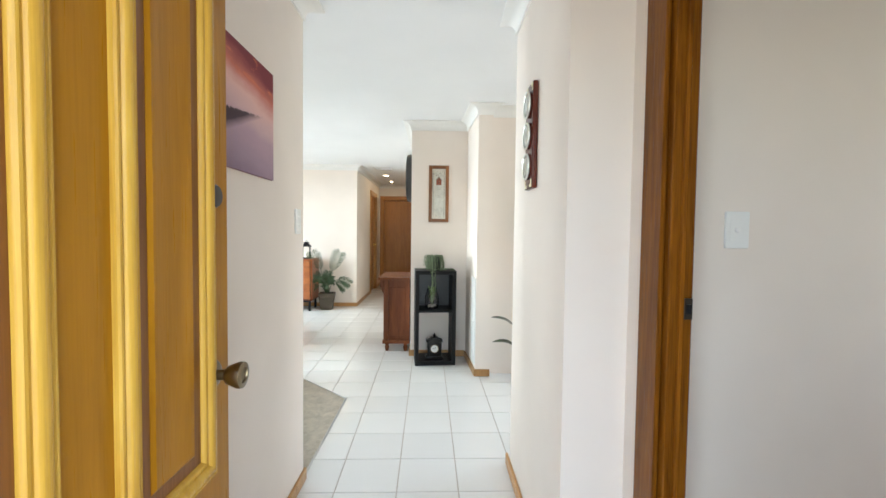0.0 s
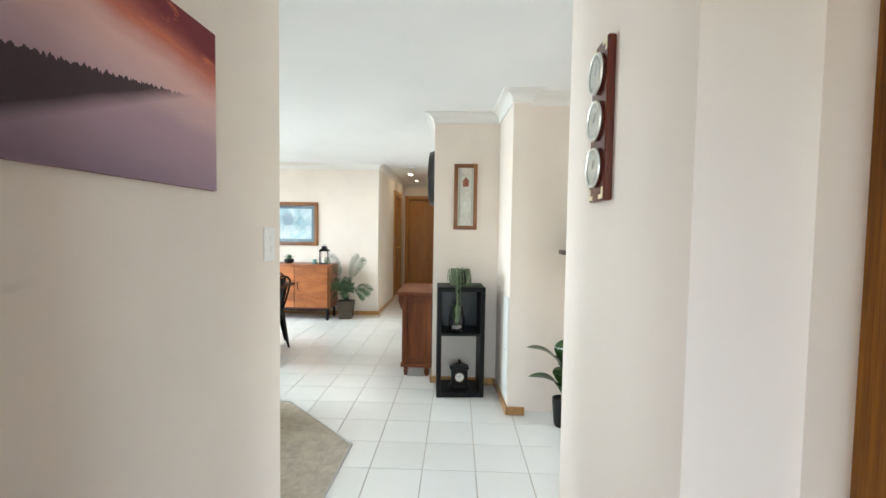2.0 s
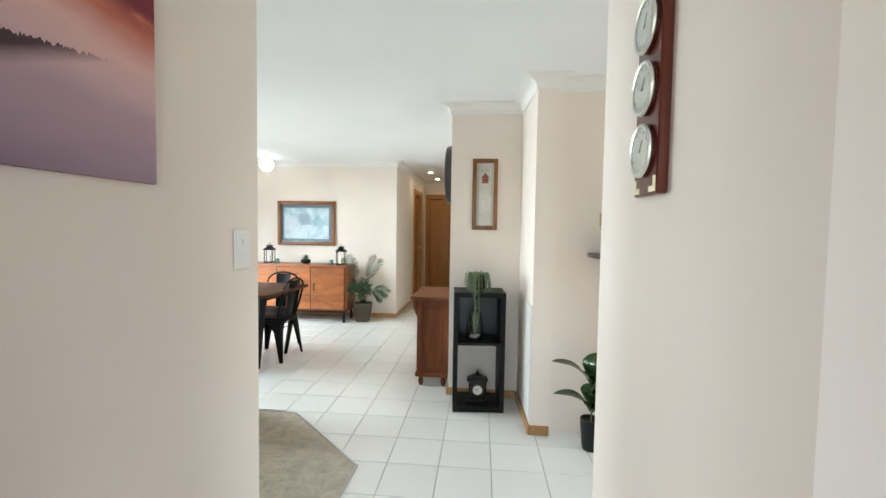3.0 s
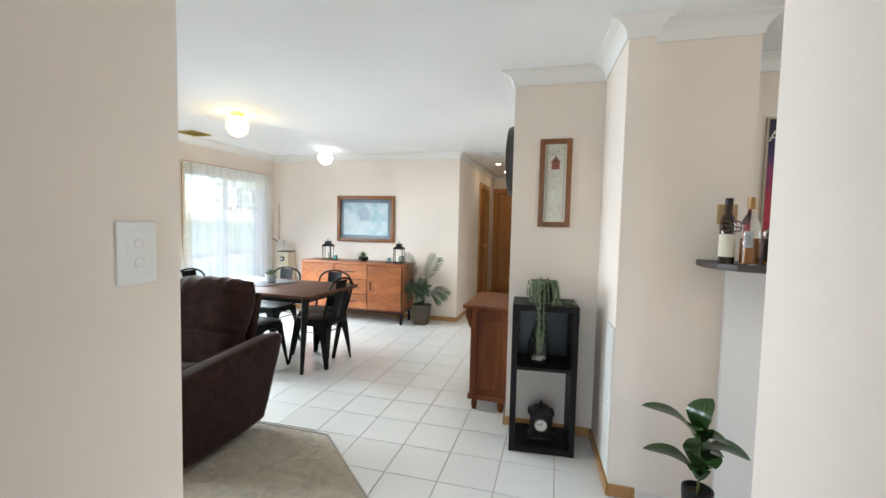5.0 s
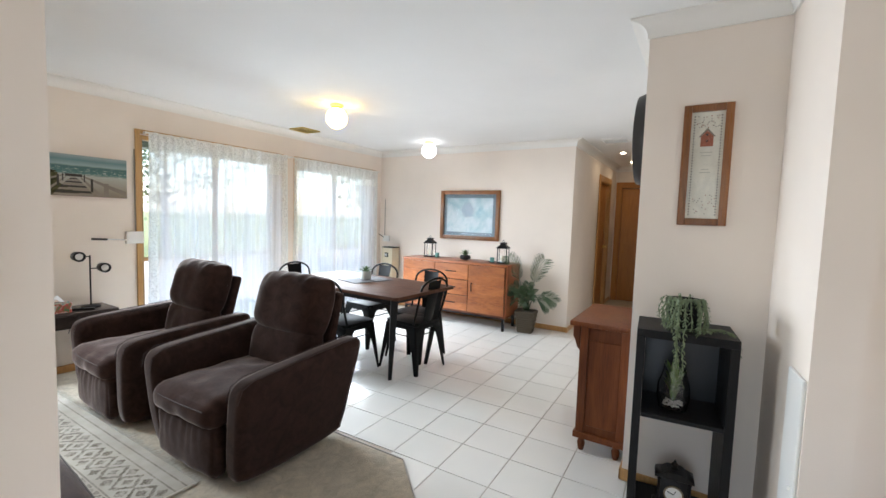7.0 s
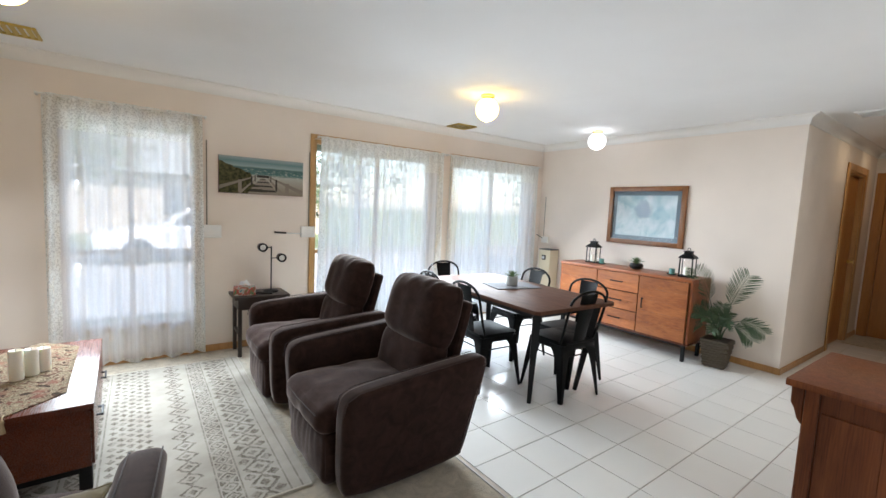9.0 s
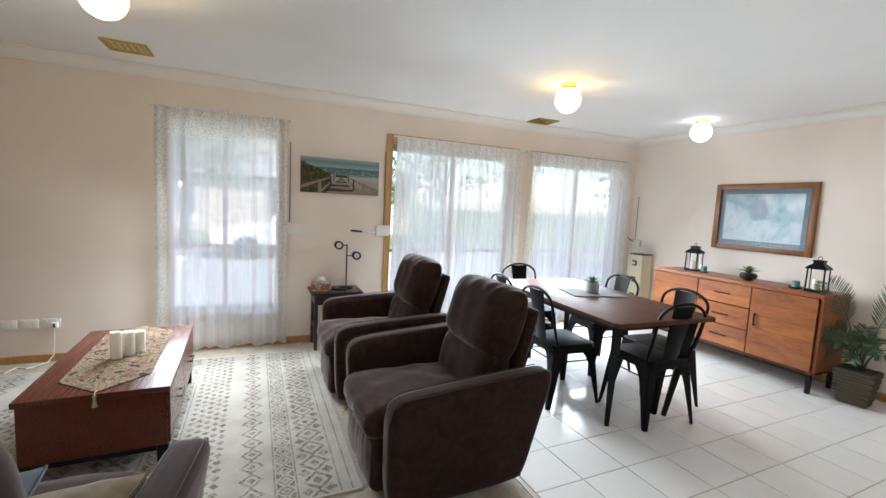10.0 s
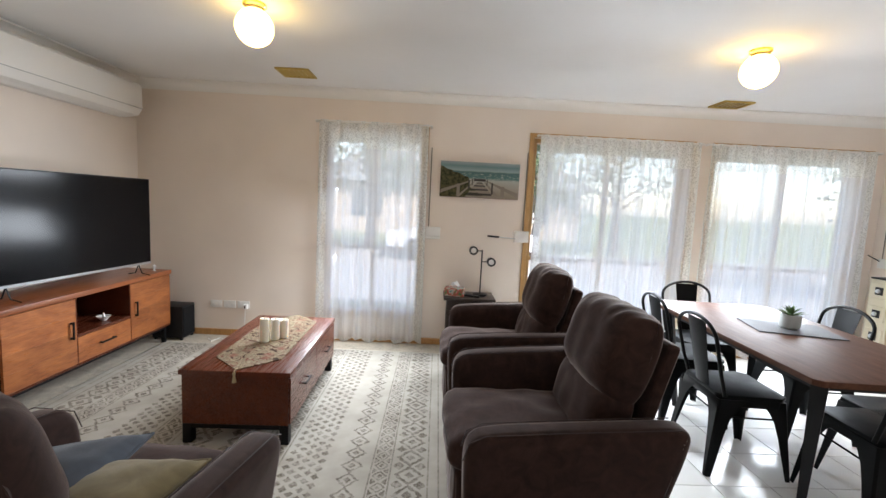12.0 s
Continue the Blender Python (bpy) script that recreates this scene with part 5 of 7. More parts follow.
part("bowl", bm_lathe([(0.02, 0.001), (0.022, 0.006), (0.045, 0.03), (0.048, 0.034), (0.042, 0.032), (0.018, 0.010)], 20), WHITEP, gl)
part("figure", bm_lathe([(0.004, 0.012), (0.012, 0.03), (0.006, 0.055), (0.002, 0.06)], 12), STEEL, gl)
kn = thing("trinket", "small pale trinket on the cabinet top", "ornament", pose(-3.80, 3.33, 0.676))
part("stem", bm_lathe([(0.015, 0.0), (0.006, 0.008), (0.008, 0.03), (0.015, 0.042), (0.004, 0.055)], 14), WHITEP, kn)

ac = thing("air_conditioner", "long white split-system air conditioner on the wall", "air conditioner", pose(-3.255, YS, 2.16, 0, 0, 180))
part("body", bm_prism([(0.0, 0.15), (-0.17, 0.15), (-0.21, 0.12), (-0.215, -0.07), (-0.18, -0.13), (-0.08, -0.15), (0.0, -0.15)], 'x', -0.665, 0.665, 0.008, 2), WHITEP, ac)
part("flap", moved(bm_box(-0.60, 0.60, -0.10, 0.0, -0.004, 0.004, 0.002, 1), Matrix.Translation((0, -0.088, -0.153)) @ Matrix.Rotation(radians(-24), 4, 'X')), WHITEP, ac)
part("front_line", bm_box(-0.665, 0.665, -0.2165, -0.2135, -0.075, -0.071), mat("grey_line", (0.35, 0.35, 0.34), 0.5), ac)

sb = thing("subwoofer", "black subwoofer box standing on the carpet", "speaker", pose(-4.02, 3.36, 0.004))
part("cabinet", bm_box(-0.10, 0.10, -0.14, 0.14, 0.02, 0.32, 0.006, 2), BLACKP, sb)
part("grille", bm_box(-0.09, 0.09, 0.1405, 0.146, 0.035, 0.305, 0.003, 1), m_fabric("speaker_cloth", (0.012, 0.012, 0.013), 0.95, 800, 0, 0.1), sb)
for x in (-.08, .08):
    for y in (-.12, .12):
        part("foot", bm_lathe([(0.014, 0.0), (0.014, 0.02)], 12, (x, y, 0)), BLACKP, sb)


def outlet(y, plug):
    o = thing("power_outlet", "white double power outlet on the wall", "power outlet", pose(XW, y, 0.315, 0, 0, 90), "power outlets")
    part("plate", bm_box(-0.058, 0.058, -0.009, 0, -0.036, 0.036, 0.003, 2), WHITEP, o)
    for x in (-.028, .028):
        part("socket", bm_box(x - .012, x + .012, -0.0105, -0.009, -0.022, 0.004, 0.001, 1), mat("socket_grey", (0.74, 0.74, 0.72), 0.4), o)
        part("rocker", bm_box(x - .006, x + .006, -0.012, -0.009, 0.012, 0.026, 0.001, 1), WHITEP, o)
    if plug:
        p = part("plug", bm_box(0.01, 0.05, -0.05, -0.011, -0.035, 0.012, 0.006, 2), WHITEP, o, "white plug pack")
        part("inset", bm_box(0.025, 0.037, -0.0515, -0.050, -0.026, 0.004), BLACKP, p)


for y, pl in ((3.70, 0), (3.83, 0), (3.965, 1)):
    outlet(y, pl)
cb = bm_tube([(XW + .03, 3.99, 0.28), (XW + .035, 3.99, 0.18), (XW + .03, 3.98, 0.06), (XW + .06, 3.95, 0.012), (XW + .16, 3.86, 0.010), (XW + .12, 3.79, 0.010), (XW + .22, 3.76, 0.010), (XW + .15, 3.70, 0.012)], 0.004, 6)
solid("power_cable", cb, WHITEP, "thin white power cable trailing over the carpet", "cable")

# ---- coffee table ----
ct = thing("coffee_table", "low reddish timber coffee table with two side drawers", "coffee table", pose(-2.84, 4.745, 0, 0, 0, 1.5))
w, d, z1 = 1.12, 0.60, 0.435
part("top", bm_box(-w / 2, w / 2, -d / 2, d / 2, z1 - .028, z1, 0.003, 2), ACAD, ct)
part("body", bm_box(-w / 2 + .012, w / 2 - .012, -d / 2 + .012, d / 2 - .014, 0.125, z1 - .0285, 0.002, 1), ACAD, ct)
for x0, x1 in ((-w / 2 + .016, -.003), (.003, w / 2 - .016)):
    dr = part("drawer", bm_box(x0, x1, d / 2 - .0135, d / 2 - .002, 0.135, z1 - .038, 0.002, 1), ACAD, ct)
    hb = bmesh.new()
    xm = (x0 + x1) / 2
    bm_box(xm - .06, xm + .06, d / 2 + .016, d / 2 + .026, 0.272, 0.284, 0.002, 1, bm=hb)
    for s in (-1, 1):
        bm_box(xm + s * .05 - .005, xm + s * .05 + .005, d / 2 - .0015, d / 2 + .018, 0.274, 0.282, bm=hb)
    part("handle", hb, BLACKM, dr, "black metal bar handle")
for x in (-w / 2 + .012, w / 2 - .062):
    for y in (-d / 2 + .012, d / 2 - .062):
        part("leg", bm_box(x, x + .05, y, y + .05, 0.010, 0.1245, 0.003, 1), BLACKM, ct, "short square black leg")
part("rail", bm_box(w / 2 - .03, w / 2 - .014, -d / 2 + .062, d / 2 - .062, 0.10, 0.1245), BLACKM, ct)

RUNM = mat("tapestry", (0.4, 0.3, 0.2), 0.95, spec=0.1)
t_, n_, l_, p_ = nodes_of(RUNM)
vo = n_.new("ShaderNodeTexVoronoi")
vo.inputs["Scale"].default_value = 9
l_.new(coords(RUNM, (1, 1, 1)), vo.inputs["Vector"])
cc = ramp(RUNM, noise_tex(RUNM, coords(RUNM), 13, 3, .55, 1.8), [(0.36, (0.04, 0.028, 0.017)), (0.42, (0.13, 0.060, 0.040)), (0.47, (0.34, 0.28, 0.19)), (0.53, (0.075, 0.048, 0.028)), (0.57, (0.32, 0.26, 0.17)), (0.64, (0.15, 0.060, 0.042))])
l_.new(mixc(RUNM, ramp(RUNM, vo.outputs["Distance"], [(0.08, (0.8, 0.8, 0.8)), (0.35, (0, 0, 0))]), cc, (0.22, 0.085, 0.06)), p_.inputs["Base Color"])
bump(RUNM, noise_tex(RUNM, coords(RUNM), 400, 2), 0.5, 0.002)
tr = thing("table_runner", "floral tapestry table runner with pointed tasselled ends", "table runner", pose(-2.86, 4.745, z1 + .001, 0, 0, 1.5))
part("cloth", bm_prism([(-0.40, -0.19), (0.39, -0.19), (0.565, 0.0), (0.39, 0.19), (-0.40, 0.19), (-0.575, 0.0)], 'z', 0.0, 0.004, 0.001, 1), RUNM, tr)
ts = part("tassel", bm_lathe([(0.003, 0), (0.009, -0.01), (0.006, -0.022), (0.012, -0.06), (0.0005, -0.062)], 12, (0.585, 0.0, 0.0)), mat("tassel_cord", (0.45, 0.36, 0.22), 0.9), tr, "beige cord tassel")
part("cord", bm_tube([(0.545, 0, 0.003), (0.57, 0, 0.006), (0.585, 0, 0.0)], 0.003, 6), mat("tassel_cord_2", (0.45, 0.36, 0.22), 0.9), ts)
WAX = mat("ivory_wax", (0.86, 0.80, 0.68), 0.45)
WAX.node_tree.nodes["Principled BSDF"].inputs["Subsurface Weight"].default_value = 0.6
WAX.node_tree.nodes["Principled BSDF"].inputs["Subsurface Radius"].default_value = (0.05, 0.04, 0.03)
for x, y, hh in ((-2.765, 4.725, 0.155), (-2.815, 4.775, 0.140), (-2.865, 4.815, 0.125)):
    c = thing("candle", "ivory pillar candle standing on the runner", "candle", pose(x, y, z1 + .0055), "pillar candles")
    part("wax", bm_lathe([(0.027, 0.0), (0.029, 0.004), (0.029, hh - .004), (0.026, hh), (0.020, hh - .004), (0.0005, hh - .008)], 24), WAX, c)
    part("wick", bm_tube([(0, 0, hh - .01), (0.001, 0, hh + .004)], 0.0012, 5), BLACKP, c)

# ---- rug ----
RUG = mat("rug_weave", (0.62, 0.58, 0.50), 0.95, spec=0.1)
t_, n_, l_, p_ = nodes_of(RUG)
sp = n_.new("ShaderNodeSeparateXYZ")
l_.new(coords(RUG), sp.inputs[0])
rx, ry = sp.outputs[0], sp.outputs[1]


def tri(v, period):
    return math_n(RUG, 'PINGPONG', v, period / 2)


def cmp_(v, thr):
    return math_n(RUG, 'LESS_THAN', v, thr)


by = math_n(RUG, 'ABSOLUTE', ry)
wob = math_n(RUG, 'MULTIPLY', math_n(RUG, 'SUBTRACT', noise_tex(RUG, coords(RUG), 40, 3), 0.5), 0.042)
dx = math_n(RUG, 'ADD', rx, wob)


def band(c0, c1):
    return math_n(RUG, 'MULTIPLY', math_n(RUG, 'GREATER_THAN', by, c0), math_n(RUG, 'LESS_THAN', by, c1))


def diamonds(period, c, size, hollow, shift=0.0, stretch=1.0):
    away = math_n(RUG, 'MULTIPLY', math_n(RUG, 'ABSOLUTE', math_n(RUG, 'SUBTRACT', by, c)), stretch)
    dd = math_n(RUG, 'ADD', tri(math_n(RUG, 'ADD', dx, 20 * period + shift), period), away)
    out = cmp_(dd, size)
    if hollow:
        out = math_n(RUG, 'SUBTRACT', out, math_n(RUG, 'SUBTRACT', cmp_(dd, size * .70), cmp_(dd, size * .36)))
    return out


def within(v, c0, c1):
    return math_n(RUG, 'MULTIPLY', v, band(c0, c1))


marks = []
for c0, c1, per in ((0.985, 1.165, 0.15), (0.02, 0.235, 0.17)):      # wide bands of ringed diamonds with filled corners
    c, h = (c0 + c1) / 2, (c1 - c0) / 2
    marks.append(within(diamonds(per, c, h * .86, True), c0, c1))
    for e in (c - h * .62, c + h * .62):
        marks.append(within(diamonds(per, e, h * .34, False, per / 2), c0, c1))
for c0, c1, per in ((0.886, 0.968, 0.085), (0.272, 0.385, 0.095)):   # narrow bands of hourglasses
    c, h = (c0 + c1) / 2, (c1 - c0) / 2
    marks.append(within(diamonds(per, c, h * .95, True), c0, c1))
    for e in (c0 + .004, c1 - .004):
        marks.append(within(diamonds(per, e, h * .55, False, per / 2), c0, c1))
marks.append(within(diamonds(0.115, 0.773, 0.060, True), 0.715, 0.832))  # chain of open diamonds
for k, e in enumerate((0.442, 0.484, 0.526, 0.568, 0.610)):              # dense rows of small lozenges
    marks.append(within(diamonds(0.066, e, 0.0225, False, 0.033 * (k % 2)), 0.42, 0.632))
lines = None
for c in (0.25, 0.40, 0.876, 0.977, 1.171, 1.225):
    ln = cmp_(math_n(RUG, 'ABSOLUTE', math_n(RUG, 'SUBTRACT', by, c)), 0.0042)
    lines = ln if lines is None else math_n(RUG, 'MAXIMUM', lines, ln)
pat = math_n(RUG, 'MULTIPLY', lines, 0.75)
for q in marks:
    pat = math_n(RUG, 'MAXIMUM', pat, q)
worn = ramp(RUG, noise_tex(RUG, coords(RUG), 26, 5, .7), [(0.34, (0.15, 0.15, 0.15)), (0.56, (1, 1, 1))])
fleck = ramp(RUG, noise_tex(RUG, coords(RUG), 160, 2), [(0.35, (0.45, 0.45, 0.45)), (0.6, (1, 1, 1))])
pf = math_n(RUG, 'MULTIPLY', math_n(RUG, 'MULTIPLY', pat, worn), fleck)
ground_c = ramp(RUG, noise_tex(RUG, coords(RUG), 4, 5), [(0.3, (0.34, 0.31, 0.265)), (0.7, (0.48, 0.45, 0.395))])
l_.new(mixc(RUG, math_n(RUG, 'MULTIPLY', pf, 0.9), ground_c, (0.075, 0.057, 0.04)), p_.inputs["Base Color"])
bump(RUG, noise_tex(RUG, coords(RUG), 300, 3), 0.6, 0.004)
rg = thing("rug", "cream woven rug with brown geometric diamond bands", "rug", pose(-2.83, 4.66, 0.0045))
part("rug_body", bm_box(-1.02, 1.02, -1.27, 1.27, 0, 0.009, 0.003, 1), RUG, rg)
for s in (-1, 1):
    part("binding", bm_box(s * 1.026 - .006, s * 1.026 + .006, -1.27, 1.27, 0, 0.011, 0.003, 1), mat("rug_binding", (0.58, 0.54, 0.46), 0.9), rg)
    rf = random.Random(31 + s)
    fb = bmesh.new()
    for k in range(190):
        x = -1.01 + 2.02 * k / 189 + rf.uniform(-.003, .003)
        ln, lean_ = rf.uniform(.030, .052), rf.uniform(-.014, .014)
        vs = [fb.verts.new(q) for q in ((x - .003, s * 1.268, .008), (x + .003, s * 1.268, .008), (x + lean_ + .0015, s * (1.27 + ln), .0015), (x + lean_ - .0015, s * (1.27 + ln), .0015), (x, s * 1.268, .0025))]
        fb.faces.new(vs[:4])
        fb.faces.new((vs[4], vs[1], vs[2]))
        fb.faces.new((vs[0], vs[4], vs[3]))
    part("fringe", fb, mat("rug_fringe", (0.60, 0.57, 0.50), 0.95), rg, "short cream yarn fringe", smooth=None)

# ---- side table with lamp, tissues, remote ----
DKW = m_wood("dark_walnut", (0.018, 0.012, 0.010), (0.045, 0.030, 0.023), 1, (1, 7, 7), 0.35)
sd = thing("side_table", "small dark timber side table with slim legs", "side table", pose(-3.97, 6.145, 0.004))
part("top", bm_box(-0.165, 0.165, -0.235, 0.235, 0.525, 0.55, 0.004, 2), DKW, sd)
part("drawer_box", bm_box(-0.145, 0.145, -0.205, 0.205, 0.43, 0.5245, 0.003, 1), DKW, sd)
for x in (-0.14, 0.108):
    for y in (-0.205, 0.173):
        part("leg", bm_box(x, x + .032, y, y + .032, 0.001, 0.4295, 0.003, 1), DKW, sd)
for y in (-0.2, 0.178):
    part("rail", bm_box(-0.107, 0.107, y, y + .022, 0.20, 0.225), DKW, sd)
lp = thing("desk_lamp", "black table lamp with two small round spot heads", "lamp", pose(-3.98, 6.25, 0.5545))
part("base", bm_lathe([(0.065, 0.001), (0.066, 0.012), (0.055, 0.018), (0.008, 0.020)], 28), BLACKM, lp)
part("stem", bm_tube([(0, 0, 0.018), (0, 0, 0.43)], 0.006, 10), BLACKM, lp)
for y, z in ((-0.085, 0.425), (0.085, 0.325)):
    hd = part("head", bm_lathe([(0.030, -0.055), (0.036, -0.05), (0.040, 0.0), (0.040, 0.03), (0.034, 0.03), (0.030, -0.01), (0.0005, -0.02)], 24, (0.03, y, z), axis='x', cap=False), BLACKM, lp, smooth=60)
    part("bulb", bm_lathe([(0.012, 0.0), (0.024, 0.01), (0.026, 0.02), (0.0005, 0.028)], 18, (0.03, y, z), axis='x'), WHITEP, hd, "white bulb face")
    part("arm", bm_tube([(0, 0, z - .005), (0.0, y * .55, z - .005)], 0.004, 8), BLACKM, lp)
tb = thing("tissue_box", "floral tissue box with a tissue pulled up", "tissue box", pose(-3.93, 6.01, 0.5545, 0, 0, 80))
TIS = mat("floral_card", (0.4, 0.4, 0.3), 0.6)
t_, n_, l_, p_ = nodes_of(TIS)
l_.new(ramp(TIS, noise_tex(TIS, coords(TIS), 22, 3, .5, 1.0), [(0.35, (0.05, 0.25, 0.28)), (0.47, (0.55, 0.55, 0.45)), (0.55, (0.55, 0.05, 0.05)), (0.65, (0.10, 0.25, 0.10))]), p_.inputs["Base Color"])
part("carton", bm_box(-0.09, 0.09, -0.055, 0.055, 0, 0.075, 0.002, 1), TIS, tb)
part("tissue", bm_grid(lambda u, v: Vector(((u - .5) * .11, (v - .5) * .03 + .01 * math.sin(u * 9), 0.0755 + 0.055 * math.sin(math.pi * u) * (0.4 + v * .6) + .008 * math.sin(u * 14 + v * 5))), 16, 6), mat("tissue_paper", (0.8, 0.8, 0.8), 0.9), tb, "white tissue", smooth=180)
rm = thing("remote", "slim black remote control", "remote control", pose(-3.90, 6.17, 0.5545, 0, 0, 62))
part("body", bm_box(-0.075, 0.075, -0.019, 0.019, 0.0, 0.016, 0.004, 2), BLACKP, rm)
part("keypad", bm_box(-0.055, 0.06, -0.013, 0.013, 0.0165, 0.0175), mat("keypad", (0.06, 0.06, 0.065), 0.7), rm)


def m_beach():
    """Boardwalk over a dune to a green sea."""
    m = mat("beach_print", (0.4, 0.4, 0.4), 0.7, spec=0.2)
    t, n, l, p = nodes_of(m)
    s = n.new("ShaderNodeSeparateXYZ")
    l.new(coords(m), s.inputs[0])
    x, z = s.outputs[0], s.outputs[2]
    wv = math_n(m, 'MULTIPLY', math_n(m, 'SUBTRACT', noise_tex(m, coords(m, (1, 1, 5)), 9, 5), 0.5), 0.06)
    zz = math_n(m, 'ADD', math_n(m, 'ADD', math_n(m, 'MULTIPLY', z, 3.0), 0.5), wv)
    base = ramp(m, zz, [(0.0, (0.34, 0.27, 0.20)), (0.30, (0.52, 0.46, 0.38)), (0.50, (0.60, 0.58, 0.52)), (0.56, (0.12, 0.25, 0.24)), (0.72, (0.10, 0.20, 0.20)), (0.76, (0.42, 0.52, 0.52)), (0.88, (0.20, 0.33, 0.34)), (1.0, (0.45, 0.52, 0.52))])
    foam = math_n(m, 'MULTIPLY', ramp(m, noise_tex(m, coords(m, (1, 1, 6)), 26, 4), [(0.55, (0, 0, 0)), (0.65, (1, 1, 1))]), ramp(m, zz, [(0.40, (0, 0, 0)), (0.5, (1, 1, 1)), (0.66, (1, 1, 1)), (0.72, (0, 0, 0))]))
    c = mixc(m, foam, base, (0.68, 0.70, 0.66))
    dune = math_n(m, 'GREATER_THAN', math_n(m, 'SUBTRACT', math_n(m, 'MULTIPLY', math_n(m, 'ADD', x, 0.10), -0.62), math_n(m, 'ADD', math_n(m, 'SUBTRACT', z, 0.06), math_n(m, 'MULTIPLY', wv, 0.5))), 0.12)
    dune2 = math_n(m, 'MULTIPLY', math_n(m, 'LESS_THAN', x, -0.10), math_n(m, 'LESS_THAN', z, math_n(m, 'ADD', math_n(m, 'MULTIPLY', x, -0.38), math_n(m, 'SUBTRACT', wv, 0.02))))
    veg = ramp(m, noise_tex(m, coords(m), 34, 5), [(0.35, (0.03, 0.035, 0.015)), (0.65, (0.16, 0.14, 0.06))])
    l.new(mixc(m, 1.0, mixc(m, math_n(m, 'MAXIMUM', dune, dune2), c, veg), (0.68, 0.70, 0.70), 'MULTIPLY'), p.inputs["Base Color"])
    return m


bp = canvas("beach_canvas", pose(XW + .0352, 6.20, 1.632, 0, 0, 90), 0.75, 0.335, m_beach(), "canvas print of a boardwalk leading to a green sea")
PLK = m_paint("print_plank", (0.26, 0.22, 0.18), 0.8, 0.4)
PLK2 = m_paint("print_plank_dark", (0.05, 0.045, 0.04), 0.8, 0.3)
for k in range(9):
    a, b_ = k / 9, (k + .8) / 9
    w0, w1 = 0.125 * (1 - a) ** 1.2 + .012, 0.125 * (1 - b_) ** 1.2 + .012
    z0, z1_ = -0.165 + 0.15 * (1 - (1 - a) ** 1.5), -0.165 + 0.15 * (1 - (1 - b_) ** 1.5)
    part("painted_plank", bm_prism([(-w0 + .0, z0), (w0, z0), (w1, z1_), (-w1, z1_)], 'y', -0.0040, -0.0032), PLK if k % 2 == 0 else PLK2, bp)
for pts in (((-0.37, -0.10), (-0.06, 0.005), (-0.06, -0.003), (-0.37, -0.135)), ((-0.22, -0.16), (-0.05, -0.01), (-0.05, -0.018), (-0.19, -0.165)), ((0.05, 0.005), (0.37, -0.11), (0.37, -0.155), (0.05, -0.004)), ((0.05, -0.01), (0.20, -0.16), (0.16, -0.16), (0.045, -0.02))):
    part("painted_rail", bm_prism(list(pts), 'y', -0.0046, -0.0034), PLK, bp)
for x, z0, z1_, w_ in ((-0.20, -0.15, -0.04, .03), (-0.10, -0.09, 0.0, .014), (0.12, -0.13, -0.02, .016), (0.22, -0.16, -0.05, .035), (0.07, -0.05, .01, .008), (-0.07, -0.05, .01, .008), (0.0, -.01, .012, .11)):
    part("painted_post", bm_box(x - w_ / 2, x + w_ / 2, -0.0052, -0.0042, z0, z1_), PLK2 if abs(x) < .15 else PLK, bp)

for y in (5.78, 6.635):
    o = thing("wall_bracket", "small white wall box with a hinged arm", "wall fitting", pose(XW, y, 1.115, 0, 0, 90))
    part("box", bm_box(-0.07, 0.07, -0.035, 0, -0.055, 0.055, 0.006, 2), WHITEP, o)
    sx_ = 0.012 if y > 6 else -0.045
    part("strap", bm_box(sx_ - .005, sx_ + .005, -0.012, -0.009, 0.056, 0.80), mat("strap_web", (0.20, 0.18, 0.15), 0.8), o, "thin dark blind strap")
    if y > 6:
        part("arm", bm_tube([(-0.06, -0.045, -0.02), (-0.32, -0.05, -0.005)], 0.005, 8), STEEL, o, "thin metal arm")
        part("grip", bm_tube([(-0.22, -0.05, -0.011), (-0.33, -0.05, -0.005)], 0.009, 8), BLACKP, o, "dark rubber grip")
    else:
        part("lip", bm_box(-0.07, 0.07, -0.05, -0.0355, -0.058, -0.044, 0.003, 1), WHITEP, o)

# ---- dining table and chairs ----
TTOP = m_wood("table_walnut", (0.050, 0.020, 0.012), (0.105, 0.046, 0.027), 1, (1, 7, 7), 0.42)
TTOP.node_tree.nodes["Principled BSDF"].inputs["Specular IOR Level"].default_value = 0.09
TM = pose(-2.445, 7.865, 0, 0, 0, -2.5)
dt = thing("dining_table", "rectangular walnut-brown dining table on black metal legs", "dining table", TM)
part("tabletop", bm_prism([(-0.76, -0.37), (-0.70, -0.43), (0.73, -0.43), (0.76, -0.40), (0.76, 0.40), (0.73, 0.43), (-0.70, 0.43), (-0.76, 0.37)], 'z', 0.722, 0.75, 0.004, 2), TTOP, dt)
for sx in (-1, 1):
    for sy in (-1, 1):
        a = [(sx * 0.66, sy * 0.33, 0.7215), (sx * 0.565, sy * 0.255, 0.001)]
        b = bm_tube(a, 0.042, 4, r2=0.021)
        part("leg", b, BLACKM, dt, "tapered black metal leg", smooth=None)
for s in (-1, 1):
    part("apron", bm_box(-0.63, 0.63, s * .32 - .01, s * .32 + .01, 0.665, 0.7215), BLACKM, dt)
    part("apron", bm_box(s * .63 - .01, s * .63 + .01, -0.309, 0.309, 0.665, 0.7215), BLACKM, dt)


CHM = m_paint("black_enamel", (0.006, 0.0065, 0.007), 0.46, 0.15)
CHM.node_tree.nodes["Principled BSDF"].inputs["Specular IOR Level"].default_value = 0.09


